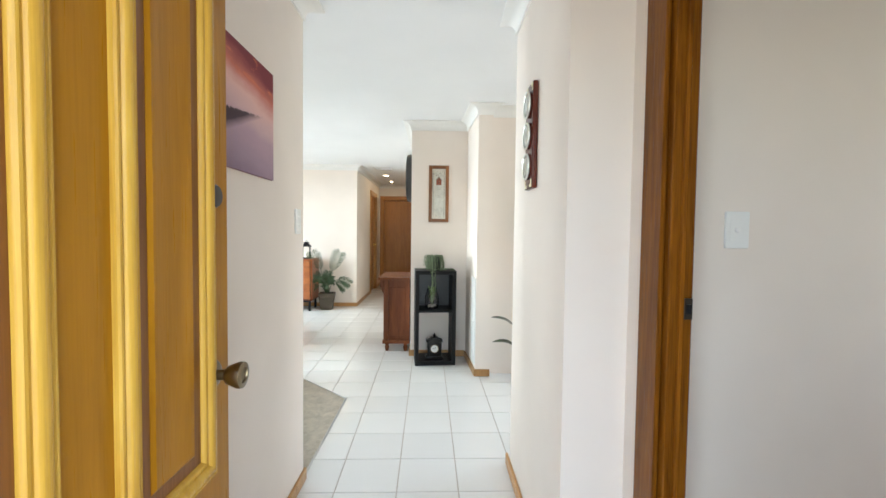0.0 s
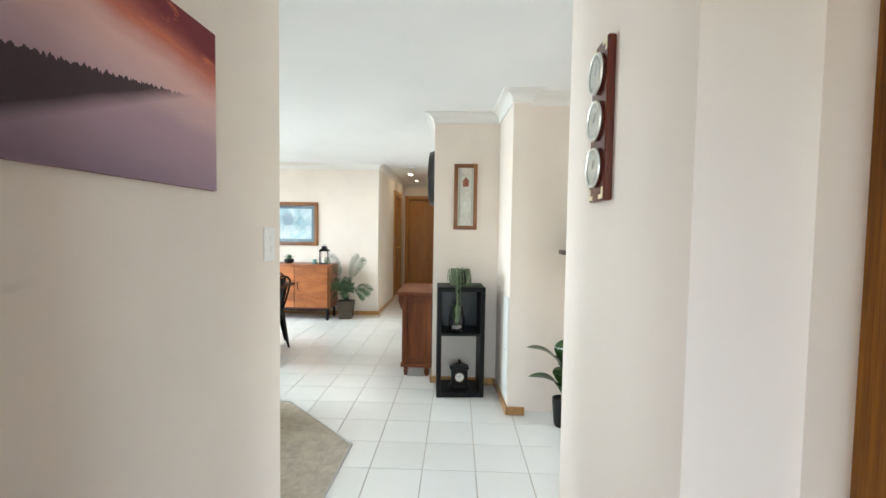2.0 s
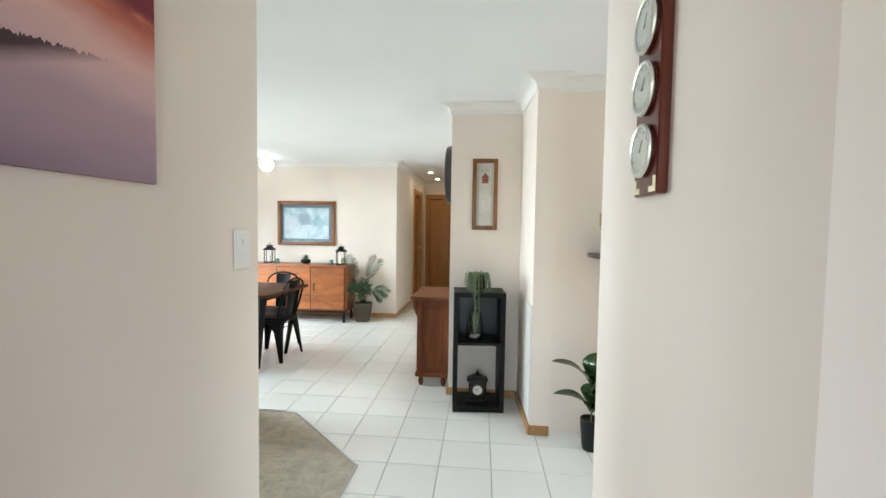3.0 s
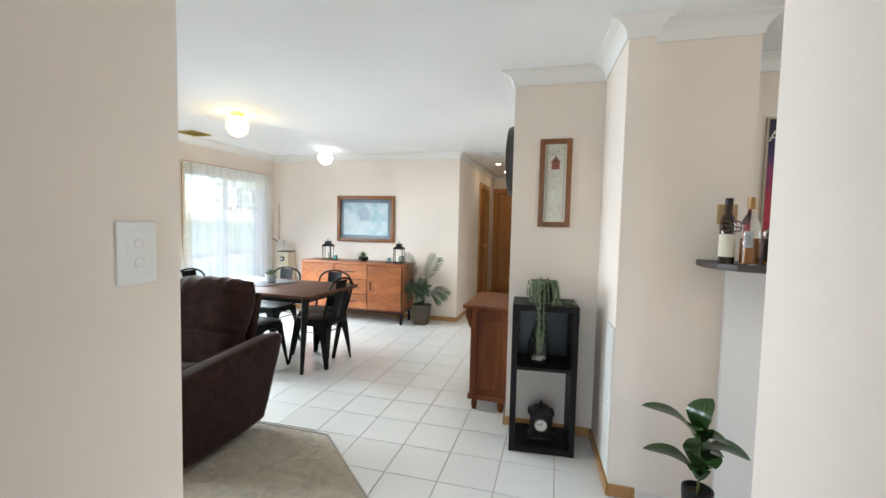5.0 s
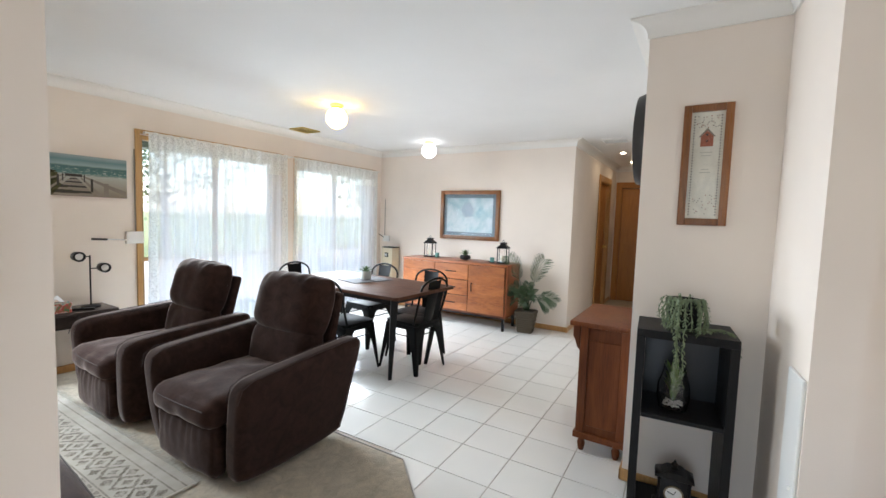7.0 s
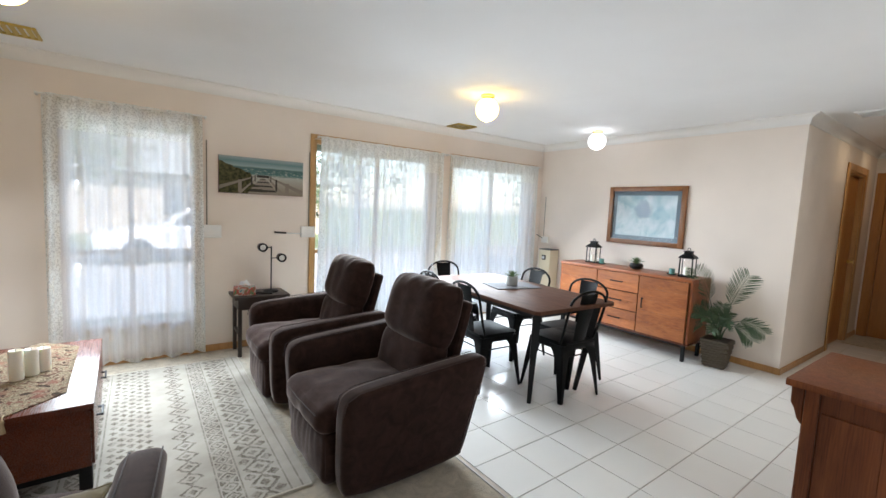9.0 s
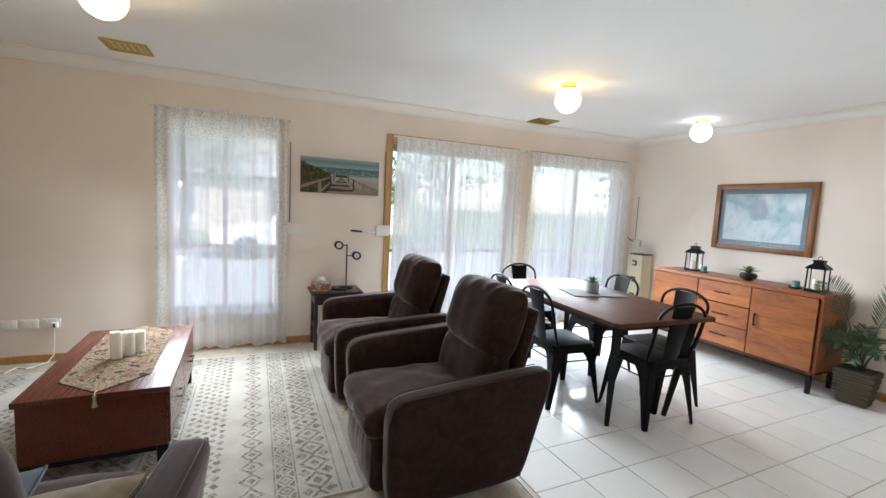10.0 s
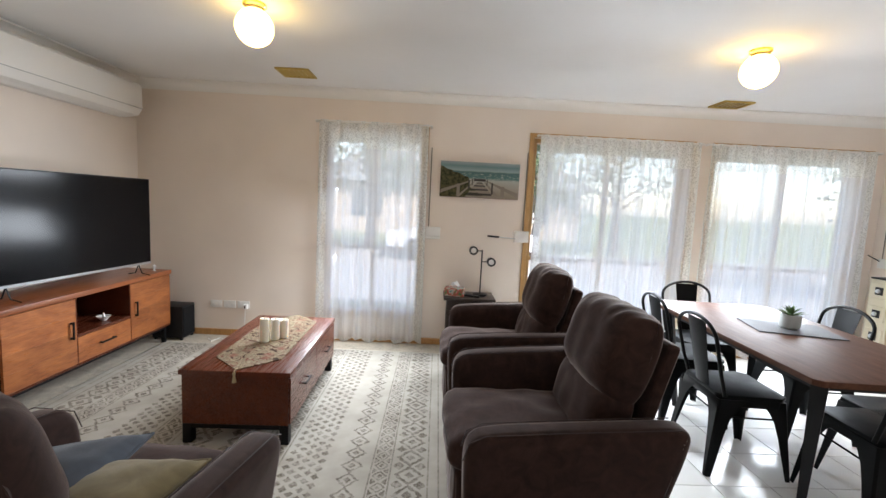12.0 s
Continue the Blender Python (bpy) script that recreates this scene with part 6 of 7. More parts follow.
def metal_chair(m):
    """A pressed-steel cafe chair; the sitter looks along local +y."""
    o = thing("dining_chair", "black pressed-metal cafe chair with hoop back", "dining chair", m, "chairs round the dining table")
    seat = bm_prism([(-0.185, -0.15), (-0.15, -0.185), (0.15, -0.185), (0.185, -0.15), (0.195, 0.14), (0.16, 0.185), (-0.16, 0.185), (-0.195, 0.14)], 'z', 0.432, 0.452, 0.007, 2)
    sp_ = part("seat", seat, CHM, o)
    part("skirt", bm_prism([(-0.178, -0.145), (-0.145, -0.178), (0.145, -0.178), (0.178, -0.145), (0.188, 0.135), (0.155, 0.178), (-0.155, 0.178), (-0.188, 0.135)], 'z', 0.385, 0.4315, 0.004, 1), CHM, sp_)
    for sx in (-1, 1):
        for sy in (-1, 1):
            top = Vector((sx * 0.180, sy * 0.172, 0.425))
            foot = Vector((sx * 0.212, sy * 0.222, 0.001))
            b = bmesh.new()
            ring = []
            for f, wd in ((0, 0.150), (0.06, 0.118), (0.14, 0.090), (0.26, 0.068), (0.45, 0.052), (0.72, 0.038), (1.0, 0.024)):
                p_ = top.lerp(foot, f)
                ring.append([b.verts.new(p_ + Vector(q)) for q in ((-sx * wd, sy * .004, 0), (-sx * .006, sy * .006, 0), (sx * .005, -sy * .003, 0), (sx * .004, -sy * wd, 0), (0, -sy * wd, 0), (-sx * .002, -sy * .003, 0), (-sx * .007, sy * .001, 0), (-sx * wd, 0, 0))])
            for r0, r1 in zip(ring, ring[1:]):
                for i in range(8):
                    b.faces.new((r0[i], r0[(i + 1) % 8], r1[(i + 1) % 8], r1[i]))
            b.faces.new(ring[0])
            b.faces.new(ring[-1][::-1])
            bmesh.ops.recalc_face_normals(b, faces=b.faces)
            part("leg", b, CHM, o, smooth=40)
    hoop = [(-0.180, -0.15, 0.44), (-0.190, -0.19, 0.56), (-0.196, -0.225, 0.70)] + [(0.196 * math.cos(radians(180 - a)), -0.235 - 0.015 * math.sin(radians(a)), 0.74 + 0.105 * math.sin(radians(a))) for a in range(0, 181, 15)] + [(0.196, -0.225, 0.70), (0.190, -0.19, 0.56), (0.180, -0.15, 0.44)]
    part("back_hoop", bm_tube(hoop, 0.0105, 8), CHM, o, smooth=60)
    part("splat", bm_grid(lambda u, v: Vector(((u - .5) * (0.125 + 0.055 * v), -0.168 - 0.075 * v - 0.012 * (1 - (2 * u - 1) ** 2), 0.452 + 0.375 * v)), 6, 8), CHM, o, smooth=60)
    part("splat_back", bm_grid(lambda u, v: Vector(((u - .5) * (0.125 + 0.055 * v), -0.172 - 0.075 * v - 0.012 * (1 - (2 * u - 1) ** 2), 0.452 + 0.375 * v)), 6, 8), CHM, o, smooth=60)
    for sx in (-1, 1):
        part("brace", bm_tube([(sx * .172, -.165, .325), (sx * .172, .165, .325)], 0.005, 6), CHM, o)
    part("brace", bm_tube([(-.17, -.166, .335), (.17, -.166, .335)], 0.005, 6), CHM, o)
    return o


CH = metal_chair(pose(-2.39, 7.565, 0, 0, 0, -3))
for m in (pose(-2.93, 7.60, 0, 0, 0, -4), pose(-2.10, 8.26, 0, 0, 0, 178), pose(-2.78, 8.32, 0, 0, 0, 176), pose(-3.30, 7.93, 0, 0, 0, -92), pose(-1.95, 7.99, 0, 0, 0, 86)):
    copy_thing(CH, m)

SLATE = m_paint("grey_mat", (0.10, 0.10, 0.11), 0.7, 0.1)
pm = thing("table_mat", "square dark grey mat on the dining table", "place mat", pose(-2.515, 7.96, 0.7505, 0, 0, -15))
part("mat", bm_box(-0.155, 0.155, -0.22, 0.22, 0, 0.006, 0.002, 1), SLATE, pm)


def succulent(x, y, z, s, pot_mat, label, prof):
    o = thing("succulent", label, "potted plant", pose(x, y, z))
    part("pot", bm_lathe([(r * s, h * s) for r, h in prof], 24), pot_mat, o)
    b = bmesh.new()
    for ring, (n, el, ln) in enumerate(((9, 25, .058), (7, 50, .055), (5, 72, .05))):
        for k in range(n):
            a = 2 * math.pi * k / n + ring * .4
            e = radians(el)
            base = Vector((0, 0, prof[-1][1] * s - .004))
            leaf(b, base, base + Vector((math.cos(a) * math.cos(e), math.sin(a) * math.cos(e), math.sin(e))) * ln * s * 1.55, 0.018 * s, 0.006 * s, 0.5, 4)
    part("leaves", b, bpy.data.materials.get("succulent_leaf") or m_leaf("succulent_leaf", (0.06, 0.12, 0.04), (0.16, 0.26, 0.10), 0.5), o, "pointed green leaves", smooth=180)


CONC = m_paint("concrete_pot", (0.42, 0.44, 0.43), 0.8, 0.12, 0.3)
succulent(-2.51, 7.955, 0.757, 1.0, CONC, "small green succulent in a pale concrete pot", [(0.040, 0.0), (0.052, 0.012), (0.055, 0.06), (0.052, 0.085), (0.046, 0.085), (0.044, 0.072)])
succulent(-2.40, 9.80, 0.836, 1.2, BLACKP, "small succulent in a squat black bowl", [(0.025, 0.0), (0.055, 0.012), (0.062, 0.035), (0.052, 0.055), (0.045, 0.05)])


def lantern(x, y, z):
    o = thing("lantern", "black metal candle lantern with glass sides", "lantern", pose(x, y, z, 0, 0, 8) @ Matrix.Diagonal((0.98, 0.98, 1.14, 1)), "lanterns on the sideboard")
    part("base", bm_box(-0.068, 0.068, -0.068, 0.068, 0, 0.016, 0.003, 1), BLACKM, o)
    for sx in (-1, 1):
        for sy in (-1, 1):
            part("post", bm_tube([(sx * .060, sy * .060, .0165), (sx * .058, sy * .058, .170)], 0.007, 4), BLACKM, o, smooth=None)
    for s in (-1, 1):
        for ax in (0, 1):
            g = bm_grid(lambda u, v: Vector(((u - .5) * .112, s * .058, .018 + .150 * v)) if ax == 0 else Vector((s * .058, (u - .5) * .112, .018 + .150 * v)), 1, 1)
            pn = part("pane", g, GLASS, o)
            pn.visible_shadow = False
    part("roof", moved(bm_lathe([(0.103, 0.168), (0.106, 0.173), (0.088, 0.188), (0.050, 0.208), (0.048, 0.222), (0.058, 0.225), (0.054, 0.233), (0.014, 0.237)], 4, cap=True), Matrix.Rotation(radians(45), 4, 'Z')), BLACKM, o, smooth=None)
    part("ring", bm_tube(arc((0, 0, 0.247), 0.013, 0, 360, 16), 0.003, 6), BLACKM, o)
    part("candle", bm_lathe([(0.026, 0.0165), (0.026, 0.09), (0.0005, 0.092)], 18), WAX, o, "ivory candle inside")


lantern(-2.98, 9.82, 0.836)
lantern(-1.845, 9.78, 0.836)
TEAL = mat("teal_wax", (0.10, 0.26, 0.24), 0.4)
for x, y in ((-2.845, 9.80), (-1.995, 9.78)):
    o = thing("candle", "small teal candle on a dark dish", "candle", pose(x, y, 0.836), "teal candles on the sideboard")
    part("dish", bm_lathe([(0.03, 0.0), (0.048, 0.006), (0.05, 0.012), (0.044, 0.009), (0.0005, 0.007)], 20), BLACKM, o)
    part("wax", bm_lathe([(0.028, 0.0095), (0.028, 0.065), (0.0005, 0.063)], 20), TEAL, o)


def m_print():
    m = mat("blue_print", (0.5, 0.6, 0.65), 0.6)
    t, n, l, p = nodes_of(m)
    v = coords(m)
    nz = noise_tex(m, v, 3.2, 5, .6, 0.6)
    s = n.new("ShaderNodeSeparateXYZ")
    l.new(v, s.inputs[0])
    base = ramp(m, nz, [(0.30, (0.10, 0.23, 0.29)), (0.45, (0.27, 0.38, 0.42)), (0.58, (0.44, 0.50, 0.52)), (0.72, (0.23, 0.35, 0.39))])
    d2 = math_n(m, 'ADD', math_n(m, 'POWER', math_n(m, 'ADD', s.outputs[0], 0.02), 2.0), math_n(m, 'POWER', math_n(m, 'SUBTRACT', s.outputs[2], 0.07), 2.0))
    blot = ramp(m, math_n(m, 'ADD', math_n(m, 'MULTIPLY', d2, 18.0), math_n(m, 'MULTIPLY', nz, 0.5)), [(0.32, (1, 1, 1)), (0.55, (0, 0, 0))])
    l.new(mixc(m, math_n(m, 'MULTIPLY', blot, 0.8), base, (0.12, 0.17, 0.21)), p.inputs["Base Color"])
    return m


framed("framed_print", pose(-2.523, YF, 1.44), 0.935, 0.69, 0.055, FRW, m_print(), "wide timber-framed pale blue abstract print under glass", mount=0.05, mount_mat=mat("mount_blue", (0.13, 0.17, 0.20), 0.8), deep=0.028)

# ---- palm in a woven basket ----
PALM = m_leaf("palm_leaf", (0.016, 0.040, 0.014), (0.060, 0.105, 0.040), 0.5)


def palm():
    rnd = random.Random(11)
    o = thing("palm_plant", "artificial palm plant in a tapered woven basket", "potted plant", pose(-1.52, 9.82, 0, 0, 0, 8))
    BASK = m_paint("seagrass", (0.105, 0.082, 0.058), 0.85, 0.3, 0.5)
    bk = part("basket", bm_prism([(-0.088, -0.088), (0.088, -0.088), (0.088, 0.088), (-0.088, 0.088)], 'z', 0.002, 0.27, 0.004, 1), BASK, o)
    for v in bk.data.vertices:
        k = 0.88 + 0.42 * v.co.z / 0.27
        v.co.x *= k
        v.co.y *= k
    for r in range(11):
        z = 0.015 + r * 0.0245
        h = 0.088 * (0.88 + 0.42 * z / 0.27) + .003
        pts = []
        for q in range(33):
            u = (q % 32) / 8
            sd_, f = int(u), u - int(u)
            c = ((-1 + 2 * f, -1), (1, -1 + 2 * f), (1 - 2 * f, 1), (-1, 1 - 2 * f))[sd_ % 4]
            w_ = h + 0.005 * (1 if (q + r) % 2 else -1)
            pts.append((c[0] * w_, c[1] * w_, z))
        part("weave_band", bm_tube(pts, 0.011, 5), BASK, bk, smooth=60)
    part("soil", bm_box(-0.10, 0.10, -0.10, 0.10, 0.2705, 0.274), SOIL, o)
    # tip x, y, z; bend; share of the stem that carries leaflets; leaflet length; lower fronds hang
    fr = [(-0.23, -0.06, 0.93, 0.02, 0.46, 0.135), (0.21, -0.07, 0.93, 0.0, 0.48, 0.14), (0.37, -0.08, 0.43, 0.22, 0.40, 0.10), (0.30, -0.14, 0.36, 0.20, 0.42, 0.10),
          (-0.28, -0.10, 0.46, 0.16, 0.5, 0.10), (-0.33, -0.08, 0.27, 0.20, 0.5, 0.09), (-0.22, -0.15, 0.52, 0.10, 0.5, 0.10), (-0.24, 0.04, 0.58, 0.08, 0.5, 0.10),
          (0.03, -0.16, 0.52, 0.06, 0.6, 0.085), (-0.10, -0.20, 0.50, 0.08, 0.6, 0.085), (0.12, -0.15, 0.47, 0.08, 0.6, 0.085), (0.02, -0.02, 0.62, 0.02, 0.6, 0.09), (-0.06, -0.12, 0.56, 0.04, 0.6, 0.085), (0.10, -0.08, 0.50, 0.05, 0.6, 0.08), (0.0, -0.24, 0.38, 0.12, 0.6, 0.08), (0.06, 0.08, 0.54, 0.04, 0.6, 0.08)]
    for tx, ty, tz, bend, share, ln in fr:
        p0, p2 = Vector((tx * .08, ty * .08, 0.27)), Vector((tx, ty, tz))
        p1 = Vector((tx * .22, ty * .22, (tz + .27) / 2 + bend + .04))
        path = [(p0 * (1 - u) ** 2 + p1 * 2 * u * (1 - u) + p2 * u * u) for u in [i / 12 for i in range(13)]]
        b = bm_tube(path, 0.006, 6, r2=0.0015)
        nl = 20
        for i in range(nl):
            u = 1 - share + share * i / (nl - 1)
            c = p0 * (1 - u) ** 2 + p1 * 2 * u * (1 - u) + p2 * u * u
            d = ((p1 - p0) * (1 - u) + (p2 - p1) * u).normalized()
            side = d.cross(Vector((0.15, -1, 0.25)))
            side = side.normalized() if side.length > .05 else Vector((1, 0, 0))
            L = ln * (0.35 + 0.75 * math.sin(math.pi * (0.12 + 0.80 * i / (nl - 1)))) * rnd.uniform(1.05, 1.3)
            for s in (-1, 1):
                leaf(b, c, c + (side * s * .72 + d * .70).normalized() * L + Vector((0, rnd.uniform(-.016, .010), rnd.uniform(-.016, .006))), 0.0078, 0.006, .3, 4, Vector((0.15, -1, 0.25)))
        part("frond", b, PALM, o, smooth=180)


palm()

# ---- cream rack in the corner ----
rk = thing("corner_rack", "cream upright storage rack with round black knobs", "rack", pose(-3.815, 9.97, 0.0))
CRM = m_paint("cream_paint", (0.66, 0.58, 0.42), 0.5)
part("body", bm_box(-0.10, 0.10, -0.08, 0.10, 0.001, 0.905, 0.004, 1), CRM, rk)
part("top_strip", bm_box(-0.10, 0.10, -0.081, 0.101, 0.9055, 0.918, 0.002, 1), BLACKP, rk)
for i in range(4):
    z = 0.80 - i * 0.21
    dr = part("drawer", bm_box(-0.075, 0.075, -0.088, -0.0805, z - .07, z + .07, 0.003, 1), CRM, rk)
    part("plate", bm_box(-0.035, 0.035, -0.092, -0.0885, z - .035, z + .035, 0.003, 1), mat("plate_black", (0.02, 0.02, 0.02), 0.5), dr)
    part("knob", bm_lathe([(0.010, -0.0925), (0.020, -0.10), (0.017, -0.112), (0.0005, -0.114)], 16, (0, 0, z), axis='y'), STEEL, dr)
o = thing("wall_bracket", "small white wall box with a hinged arm", "wall fitting", pose(-4.0, YF, 1.035))
part("box", bm_box(-0.06, 0.06, -0.03, 0, -0.045, 0.045, 0.006, 2), WHITEP, o)
part("strap", bm_box(-0.042, -0.033, -0.012, -0.009, 0.046, 0.62), bpy.data.materials["strap_web"], o, "thin dark blind strap")
part("arm", bm_tube([(-0.04, -0.03, 0.02), (-0.10, -0.09, 0.07)], 0.005, 8), BLACKP, o)

# ---- windows and sheer curtains ----
PINE = m_wood("window_timber", (0.42, 0.22, 0.07), (0.60, 0.36, 0.14), 1, (6, 6, 1), 0.35)


def window(name, y0, y1, z0, z1, mull, rail, label):
    o = tagged(new(name), label, "window", "", "structure")
    xa, xb = XW - 0.14, XW - 0.05
    f = 0.04
    part("window_frame", bm_box(xa, xb, y0, y0 + f, z0, z1, 0.003, 1), PINE, o)
    part("window_frame", bm_box(xa, xb, y1 - f, y1, z0, z1, 0.003, 1), PINE, o)
    part("window_frame", bm_box(xa, xb, y0 + f, y1 - f, z1 - f, z1, 0.003, 1), PINE, o)
    part("window_sill", bm_box(xa, XW + .012, y0 + f, y1 - f, z0, z0 + f, 0.003, 1), PINE, o)
    part("mullion", bm_box(xa + .02, xb - .02, mull - .02, mull + .02, z0 + f, z1 - f, 0.002, 1), PINE, o)
    for a, b in ((y0 + f, mull - .0205), (mull + .0205, y1 - f)):
        part("rail", bm_box(xa + .025, xb - .025, a, b, rail - .018, rail + .018, 0.002, 1), PINE, o)
        for q0, q1 in ((z0 + f, rail - .0185), (rail + .0185, z1 - f)):
            p = part("pane", bm_box(xa + .042, xa + .046, a, b, q0, q1), GLASS, o)
            p.visible_shadow = False
    for s in (y0 - .045, y1 + .003):
        part("architrave", bm_box(XW + .0005, XW + .016, s, s + .042, max(0.07, z0 - .04), z1 + .04, 0.003, 1), PINE, o)
    part("architrave", bm_box(XW + .0005, XW + .016, y0 - .003, y1 + .003, z1 + .002, z1 + .04, 0.003, 1), PINE, o)


window("window_1", *W1, 5.19, 0.93, "timber-framed two-light window")
window("window_2", *W2, 7.45, 0.90, "tall timber-framed glazed window")
window("window_3", *W3, 9.19, 0.90, "tall timber-framed glazed window")


def m_sheer(edge):
    """White sheer voile, denser in its folds; a flowered lace where edge is set."""
    m = bpy.data.materials.new("sheer_lace" if edge else "sheer_voile")
    m.use_nodes = True
    t = m.node_tree
    n, l = t.nodes, t.links
    n.remove(n["Principled BSDF"])
    out = n["Material Output"]
    tr, df_, tl = n.new("ShaderNodeBsdfTransparent"), n.new("ShaderNodeBsdfDiffuse"), n.new("ShaderNodeBsdfTranslucent")
    df_.inputs[0].default_value = tl.inputs[0].default_value = (0.92, 0.95, 0.94, 1) if edge else (0.92, 0.95, 0.98, 1)
    a, b = n.new("ShaderNodeMixShader"), n.new("ShaderNodeMixShader")
    a.inputs[0].default_value = 0.76
    l.new(df_.outputs[0], a.inputs[1])
    l.new(tl.outputs[0], a.inputs[2])
    l.new(tr.outputs[0], b.inputs[1])
    l.new(a.outputs[0], b.inputs[2])
    l.new(b.outputs[0], out.inputs[0])
    c = n.new("ShaderNodeTexCoord")

    def tex(scale, size, lo, hi, p0, p1, detail=2):
        mp = n.new("ShaderNodeMapping")
        mp.inputs["Scale"].default_value = scale
        l.new(c.outputs["Object"], mp.inputs[0])
        nz = n.new("ShaderNodeTexNoise")
        nz.inputs["Scale"].default_value = size
        nz.inputs["Detail"].default_value = detail
        l.new(mp.outputs[0], nz.inputs["Vector"])
        r = n.new("ShaderNodeMapRange")
        r.inputs["From Min"].default_value, r.inputs["From Max"].default_value = p0, p1
        r.inputs["To Min"].default_value, r.inputs["To Max"].default_value = lo, hi
        l.new(nz.outputs["Fac"], r.inputs["Value"])
        return r.outputs[0]
    fold = tex((0, 1, 0.02), 24, 0.78, 0.92, 0.35, 0.66) if edge else tex((0, 1, 0.02), 24, 0.66, 0.90, 0.35, 0.66)
    weave = tex((1, 1, 1), 85, -0.17, 0.10, 0.40, 0.55) if edge else tex((1, 1, 1), 140, -0.04, 0.04, 0.4, 0.6)
    add = n.new("ShaderNodeMath")
    add.operation, add.use_clamp = 'ADD', True
    l.new(fold, add.inputs[0])
    l.new(weave, add.inputs[1])
    l.new(add.outputs[0], b.inputs[0])
    return m


VOILE, LACE = m_sheer(False), m_sheer(True)


def curtain(y0, y1, ztop, seed, label):
    rnd = random.Random(seed)
    o = thing("sheer_curtain", label, "curtain", None, "sheer curtains")
    ph = [rnd.uniform(0, 6.28) for _ in range(4)]

    def wave(y, v):
        a = 0.010 + 0.016 * v
        return a * (math.sin(y * 52 + ph[0] + .6 * math.sin(y * 9 + ph[1])) + 0.5 * math.sin(y * 87 + ph[2] + v)) + 0.006 * math.sin(y * 17 + ph[3])

    def sheet(a0, a1, b0, b1, nu, nv, off=0.0):
        def f(u, v):
            y = a0 + (a1 - a0) * u
            z = b1 + (b0 - b1) * v
            k = (ztop - z) / ztop
            yy = y + (y - (y0 + y1) / 2) * 0.03 * k
            zz = z + (0.012 * math.sin(y * 24 + ph[1]) if v > 0.99 and b0 < .2 else 0)
            return Vector((XW + 0.055 + wave(y, k) + off, yy, zz))
        return bm_grid(f, nu, nv)
    n = int((y1 - y0) * 110)
    m = 0.085
    part("voile", sheet(y0 + m, y1 - m, 0.028, ztop - .25, n, 14), VOILE, o, smooth=180)
    part("lace_header", sheet(y0 + m, y1 - m, ztop - .25, ztop, n, 5), LACE, o, "lace-patterned top band", smooth=180)
    part("lace_edge", sheet(y0, y0 + m, 0.028, ztop, 12, 16), LACE, o, "lace-patterned side border", smooth=180)
    part("lace_edge", sheet(y1 - m, y1, 0.028, ztop, 12, 16), LACE, o, "lace-patterned side border", smooth=180)
    part("hem", sheet(y0, y1, 0.028, 0.05, n, 2, 0.001), LACE, o, smooth=180)
    part("rod", bm_tube([(XW + .055, y0 - .03, ztop - .012), (XW + .055, y1 + .03, ztop - .012)], 0.008, 10), WHITEP, o, "slim white curtain rod")
    for y in (y0 - .025, y1 + .025):
        part("bracket", bm_box(XW + .0005, XW + .062, y - .008, y + .008, ztop - .022, ztop - .002, 0.002, 1), WHITEP, o)


curtain(4.68, 5.70, 2.115, 1, "white sheer curtain with lace borders over the window")
curtain(6.75, 8.26, 2.085, 2, "white sheer curtain with lace borders over the window")
curtain(8.36, 9.97, 2.085, 3, "white sheer curtain with lace borders over the window")

# ---- outside ----
ROOF = m_paint("roof_metal", (0.35, 0.36, 0.36), 0.6, 0.15)
BRICK = m_paint("cream_brick", (0.50, 0.42, 0.34), 0.85, 0.15)
ev = tagged(new("eave"), "painted eave and gutter along the house front", "eave", "", "structure")
part("soffit", bm_box(XW - 0.85, XW - 0.251, 2.0, 11.0, 2.13, 2.15), CEIL, ev)
part("gutter", bm_box(XW - 0.97, XW - 0.851, 2.0, 11.0, 2.05, 2.20, 0.01, 2), mat("gutter_green", (0.18, 0.24, 0.17), 0.5), ev)
solid("roof", bm_box(XW - 0.9, 4.4, 2.1, 14.2, 2.56, 2.62), ROOF, "metal roof over the house", "roof", "structure", smooth=None)
solid("driveway", bm_box(-15.5, -7.0, -20, 30, -0.299, -0.27), m_paint("concrete", (0.30, 0.29, 0.27), 0.9, 0.12), "pale concrete driveway", "driveway", "structure", smooth=None)
# out of view; a pale slab added to reflect daylight through the front door
solid("bounce_slab", bm_box(-2.0, 3.0, -4.0, 2.74, -0.299, -0.02), m_paint("bounce_concrete", (0.50, 0.46, 0.42), 0.8, 0.12), "unseen pale concrete slab that bounces daylight into the entry", "path", "structure", smooth=None)


def house_far(x, y):
    o = thing("house", "pale brick house across the street under a low roof", "house", pose(x, y, -0.3))
    part("wall", bm_box(-4, 4, -7, 7, 0, 2.7), BRICK, o)
    part("roof", bm_prism([(-7.8, 2.7), (7.8, 2.7), (4.2, 4.6), (-4.2, 4.6)], 'x', -4.5, 4.5, 0.02, 1), ROOF, o)
    for yy in (-4.5, 0.5, 4.5):
        w_ = part("window", bm_box(4.0, 4.05, yy - .8, yy + .8, 0.9, 2.2), mat("far_glass", (0.05, 0.06, 0.07), 0.1), o)
        part("frame", bm_box(4.05, 4.09, yy - .03, yy + .03, 0.9, 2.2), WHITEP, w_)


house_far(-27, 6.5)


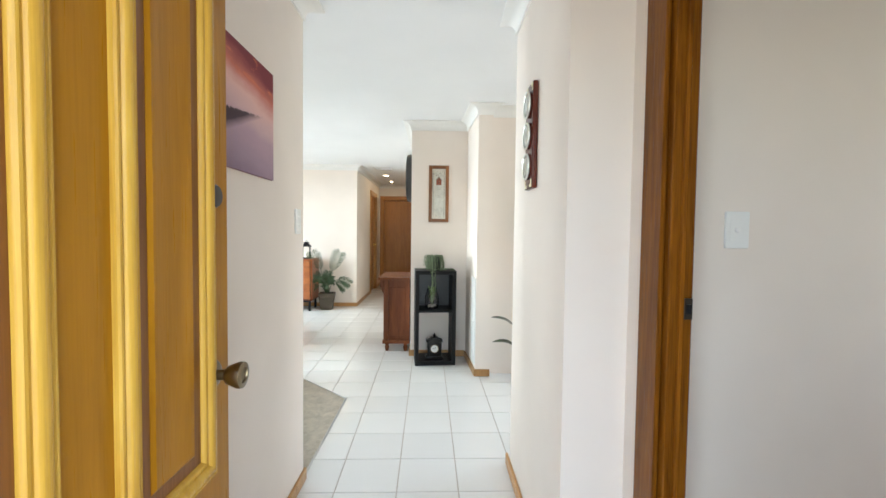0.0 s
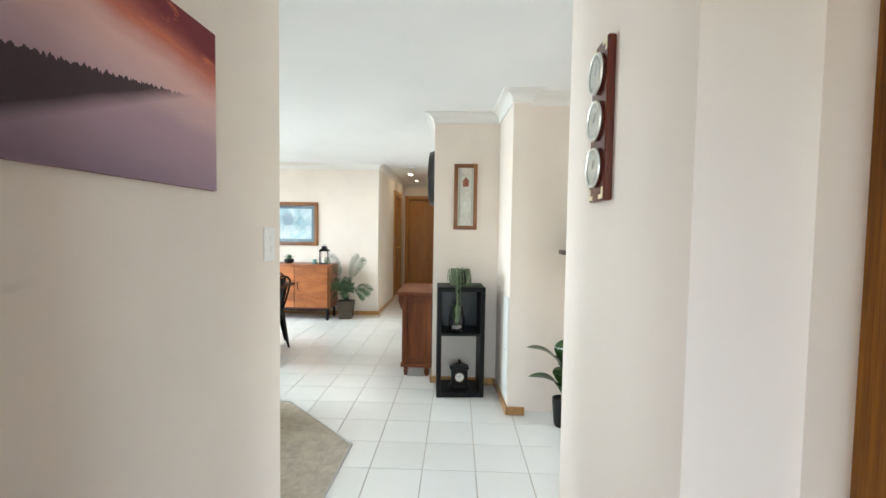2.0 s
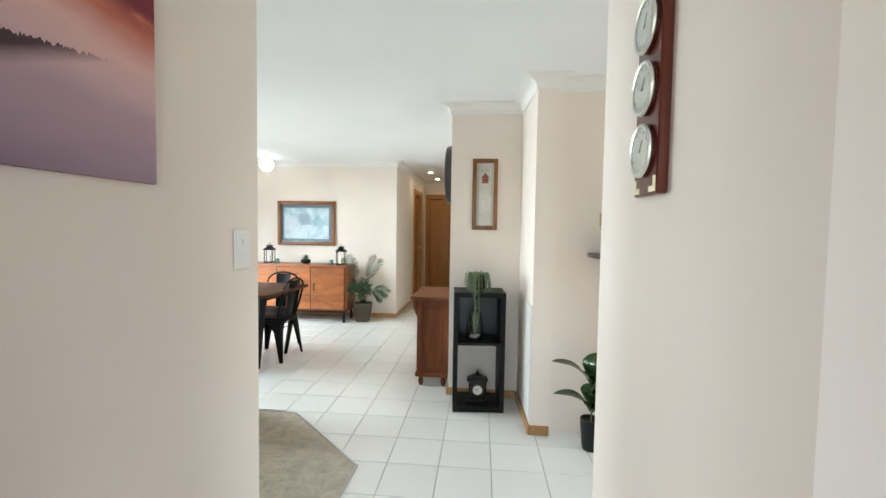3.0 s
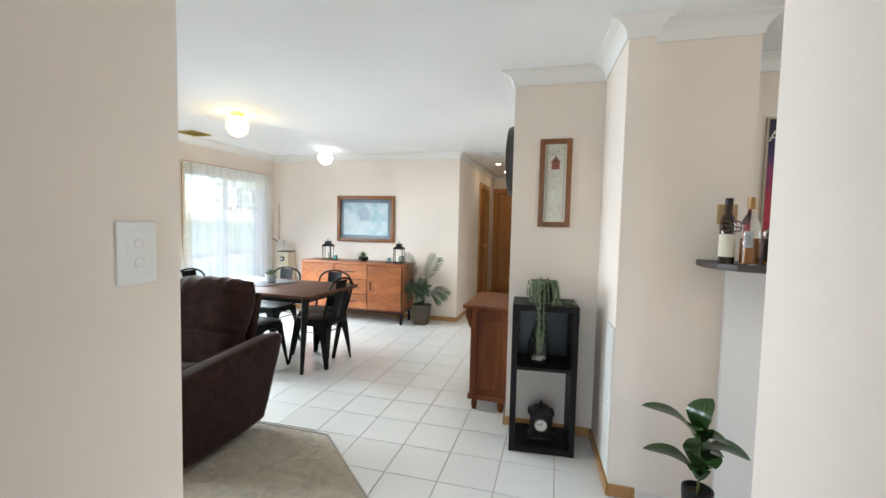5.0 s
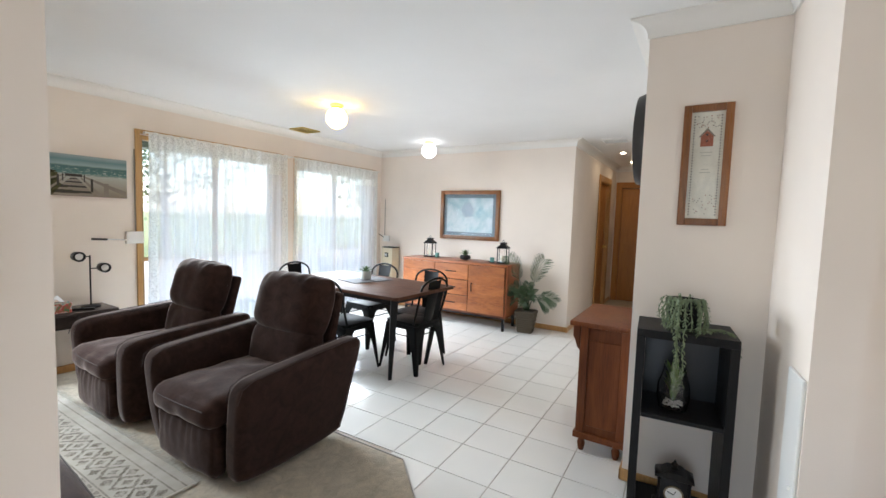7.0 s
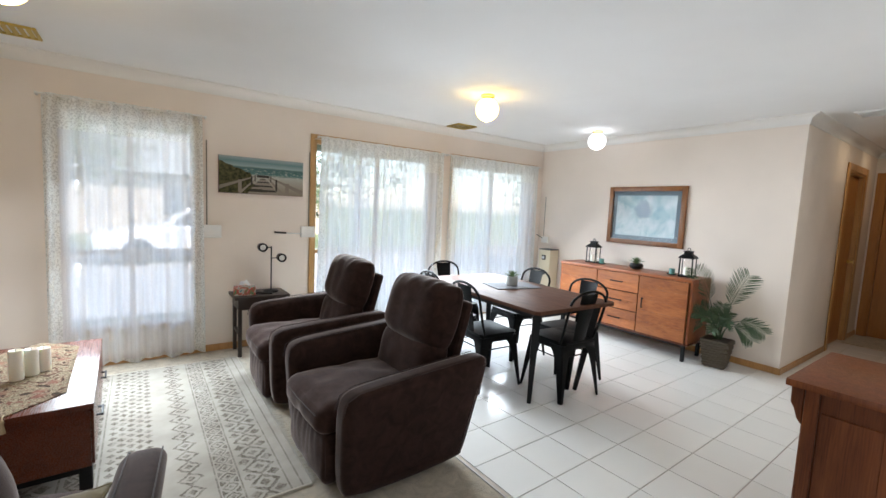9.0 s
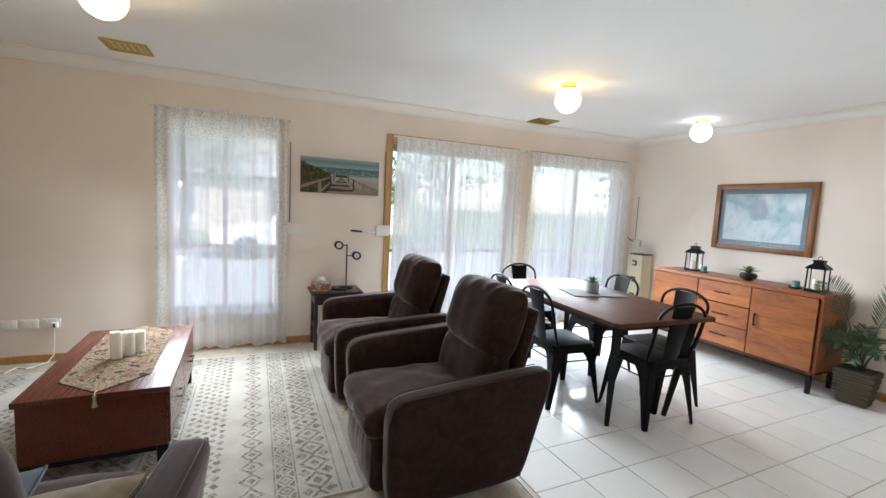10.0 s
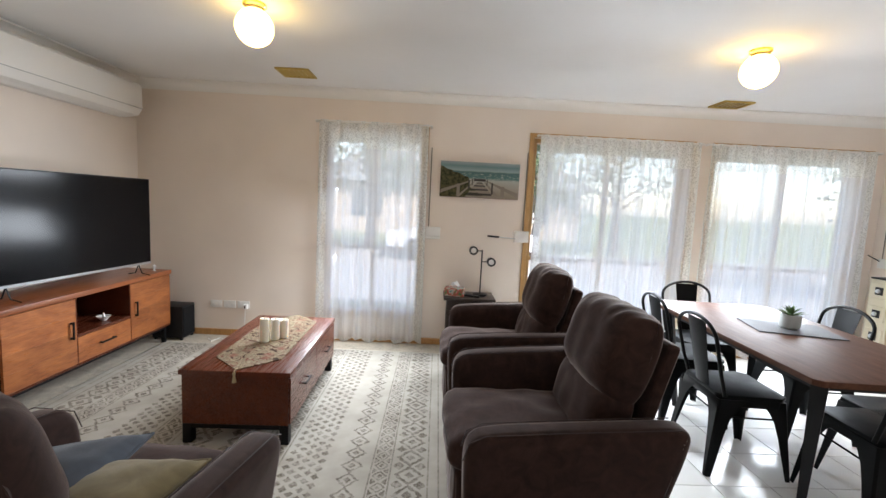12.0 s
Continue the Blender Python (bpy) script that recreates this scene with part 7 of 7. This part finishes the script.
def car(m):
    o = thing("car", "white sedan parked outside on the driveway", "car", m)
    CW = mat("car_paint", (0.75, 0.75, 0.74), 0.2)
    part("body", bm_prism([(-2.2, 0.35), (-2.25, 0.75), (-1.3, 0.92), (1.5, 0.95), (2.2, 0.85), (2.25, 0.4)], 'y', -0.85, 0.85, 0.06, 3), CW, o)
    part("cabin", bm_prism([(-0.95, 0.92), (-0.35, 1.40), (0.9, 1.42), (1.55, 0.95)], 'y', -0.72, 0.72, 0.05, 3), CW, o)
    for s in (-1, 1):
        part("side_glass", bm_prism([(-0.70, 0.97), (-0.28, 1.33), (0.82, 1.35), (1.25, 0.98)], 'y', s * .722, s * .728), mat("car_glass", (0.03, 0.035, 0.04), 0.05), o)
        for x in (-1.35, 1.4):
            w_ = part("wheel", bm_lathe([(0.22, -.1), (0.32, -.1), (0.32, .1), (0.22, .1)], 28, (x, s * .78, .32), axis='y'), BLACKP, o)
            part("rim", bm_lathe([(0.21, s * .05), (0.05, s * .102)], 20, (x, s * .78, .32), axis='y'), STEEL, w_)


car(pose(-13.0, 6.6, -0.27, 0, 0, 88))
BARK = m_paint("bark", (0.16, 0.12, 0.09), 0.9, 0.3, 0.6)
FOL = m_leaf("foliage", (0.035, 0.06, 0.02), (0.10, 0.14, 0.045), 0.6)


def tree(x, y, h, seed):
    rnd = random.Random(seed)
    o = thing("tree", "leafy green garden tree with an open crown", "tree", pose(x, y, -0.3))
    part("trunk", bm_tube([(0, 0, 0), (rnd.uniform(-.1, .1), rnd.uniform(-.1, .1), h * .3), (rnd.uniform(-.3, .3), rnd.uniform(-.3, .3), h * .7)], 0.16, 8, r2=0.05), BARK, o)
    b = bmesh.new()
    tips = []
    for k in range(11):
        a, z0 = rnd.uniform(0, 6.28), h * rnd.uniform(.28, .65)
        r = h * rnd.uniform(.18, .36)
        tip = Vector((math.cos(a) * r, math.sin(a) * r, z0 + h * rnd.uniform(.08, .32)))
        part("limb", bm_tube([(0, 0, z0), tuple(tip * .5 + Vector((0, 0, z0 * .5 + .1))), tuple(tip)], 0.05, 6, r2=0.012), BARK, o)
        tips.append(tip)
    for k in range(2600):
        t = rnd.choice(tips)
        c = t + Vector((rnd.gauss(0, h * .085), rnd.gauss(0, h * .085), rnd.gauss(0, h * .06)))
        d = Vector((rnd.gauss(0, 1), rnd.gauss(0, 1), rnd.gauss(-.3, .7))).normalized() * rnd.uniform(.12, .22)
        s = d.cross(Vector((0.3, 0.2, 1))).normalized() * .05
        b.faces.new([b.verts.new(c), b.verts.new(c + d * .5 + s), b.verts.new(c + d), b.verts.new(c + d * .5 - s)])
    part("crown", b, FOL, o, "crown of small green leaves", smooth=None)


tree(-15.0, 3.4, 5.2, 1)
tree(-14.0, 9.0, 4.6, 2)
tree(-17.0, 13.0, 5.8, 3)
tree(-9.0, 16.5, 4.8, 4)
tree(-16.0, -2.0, 5.0, 5)

# ---- floor tiles, one by one ----
PITCH, GAP, ANG = 0.306, 0.005, 1.0
tile_mesh = finish("tile", bm_box(-(PITCH - GAP) / 2, (PITCH - GAP) / 2, -(PITCH - GAP) / 2, (PITCH - GAP) / 2, -0.006, 0.0, 0.0012, 1), TILE, None)
TROT = Matrix.Rotation(radians(ANG), 4, 'Z')


def tiled(x, y):
    if y < 2.9 or y > 12.35 or x < XW - .1:
        return False
    if x > 1.15 or (x > 0.95 and y < 5.0) or (y > 10.2 and (x < -1.2 or x > 0.1)) or (y > 7.35 and x > 0.1):
        return False
    if y < 6.60 and x < -0.52 and (x < -1.15 or x + y < 5.50):
        return False
    return True


for i in range(-15, 6):
    for j in range(-12, 24):
        c = TROT @ Vector(((i + 0.5) * PITCH, (j + 0.5) * PITCH, 0)) + Vector((0.055, 5.835, 0))
        if tiled(c.x, c.y):
            o = new("tile", tile_mesh)
            o.parent = sub
            o.matrix_basis = Matrix.Translation((c.x, c.y, 0)) @ TROT
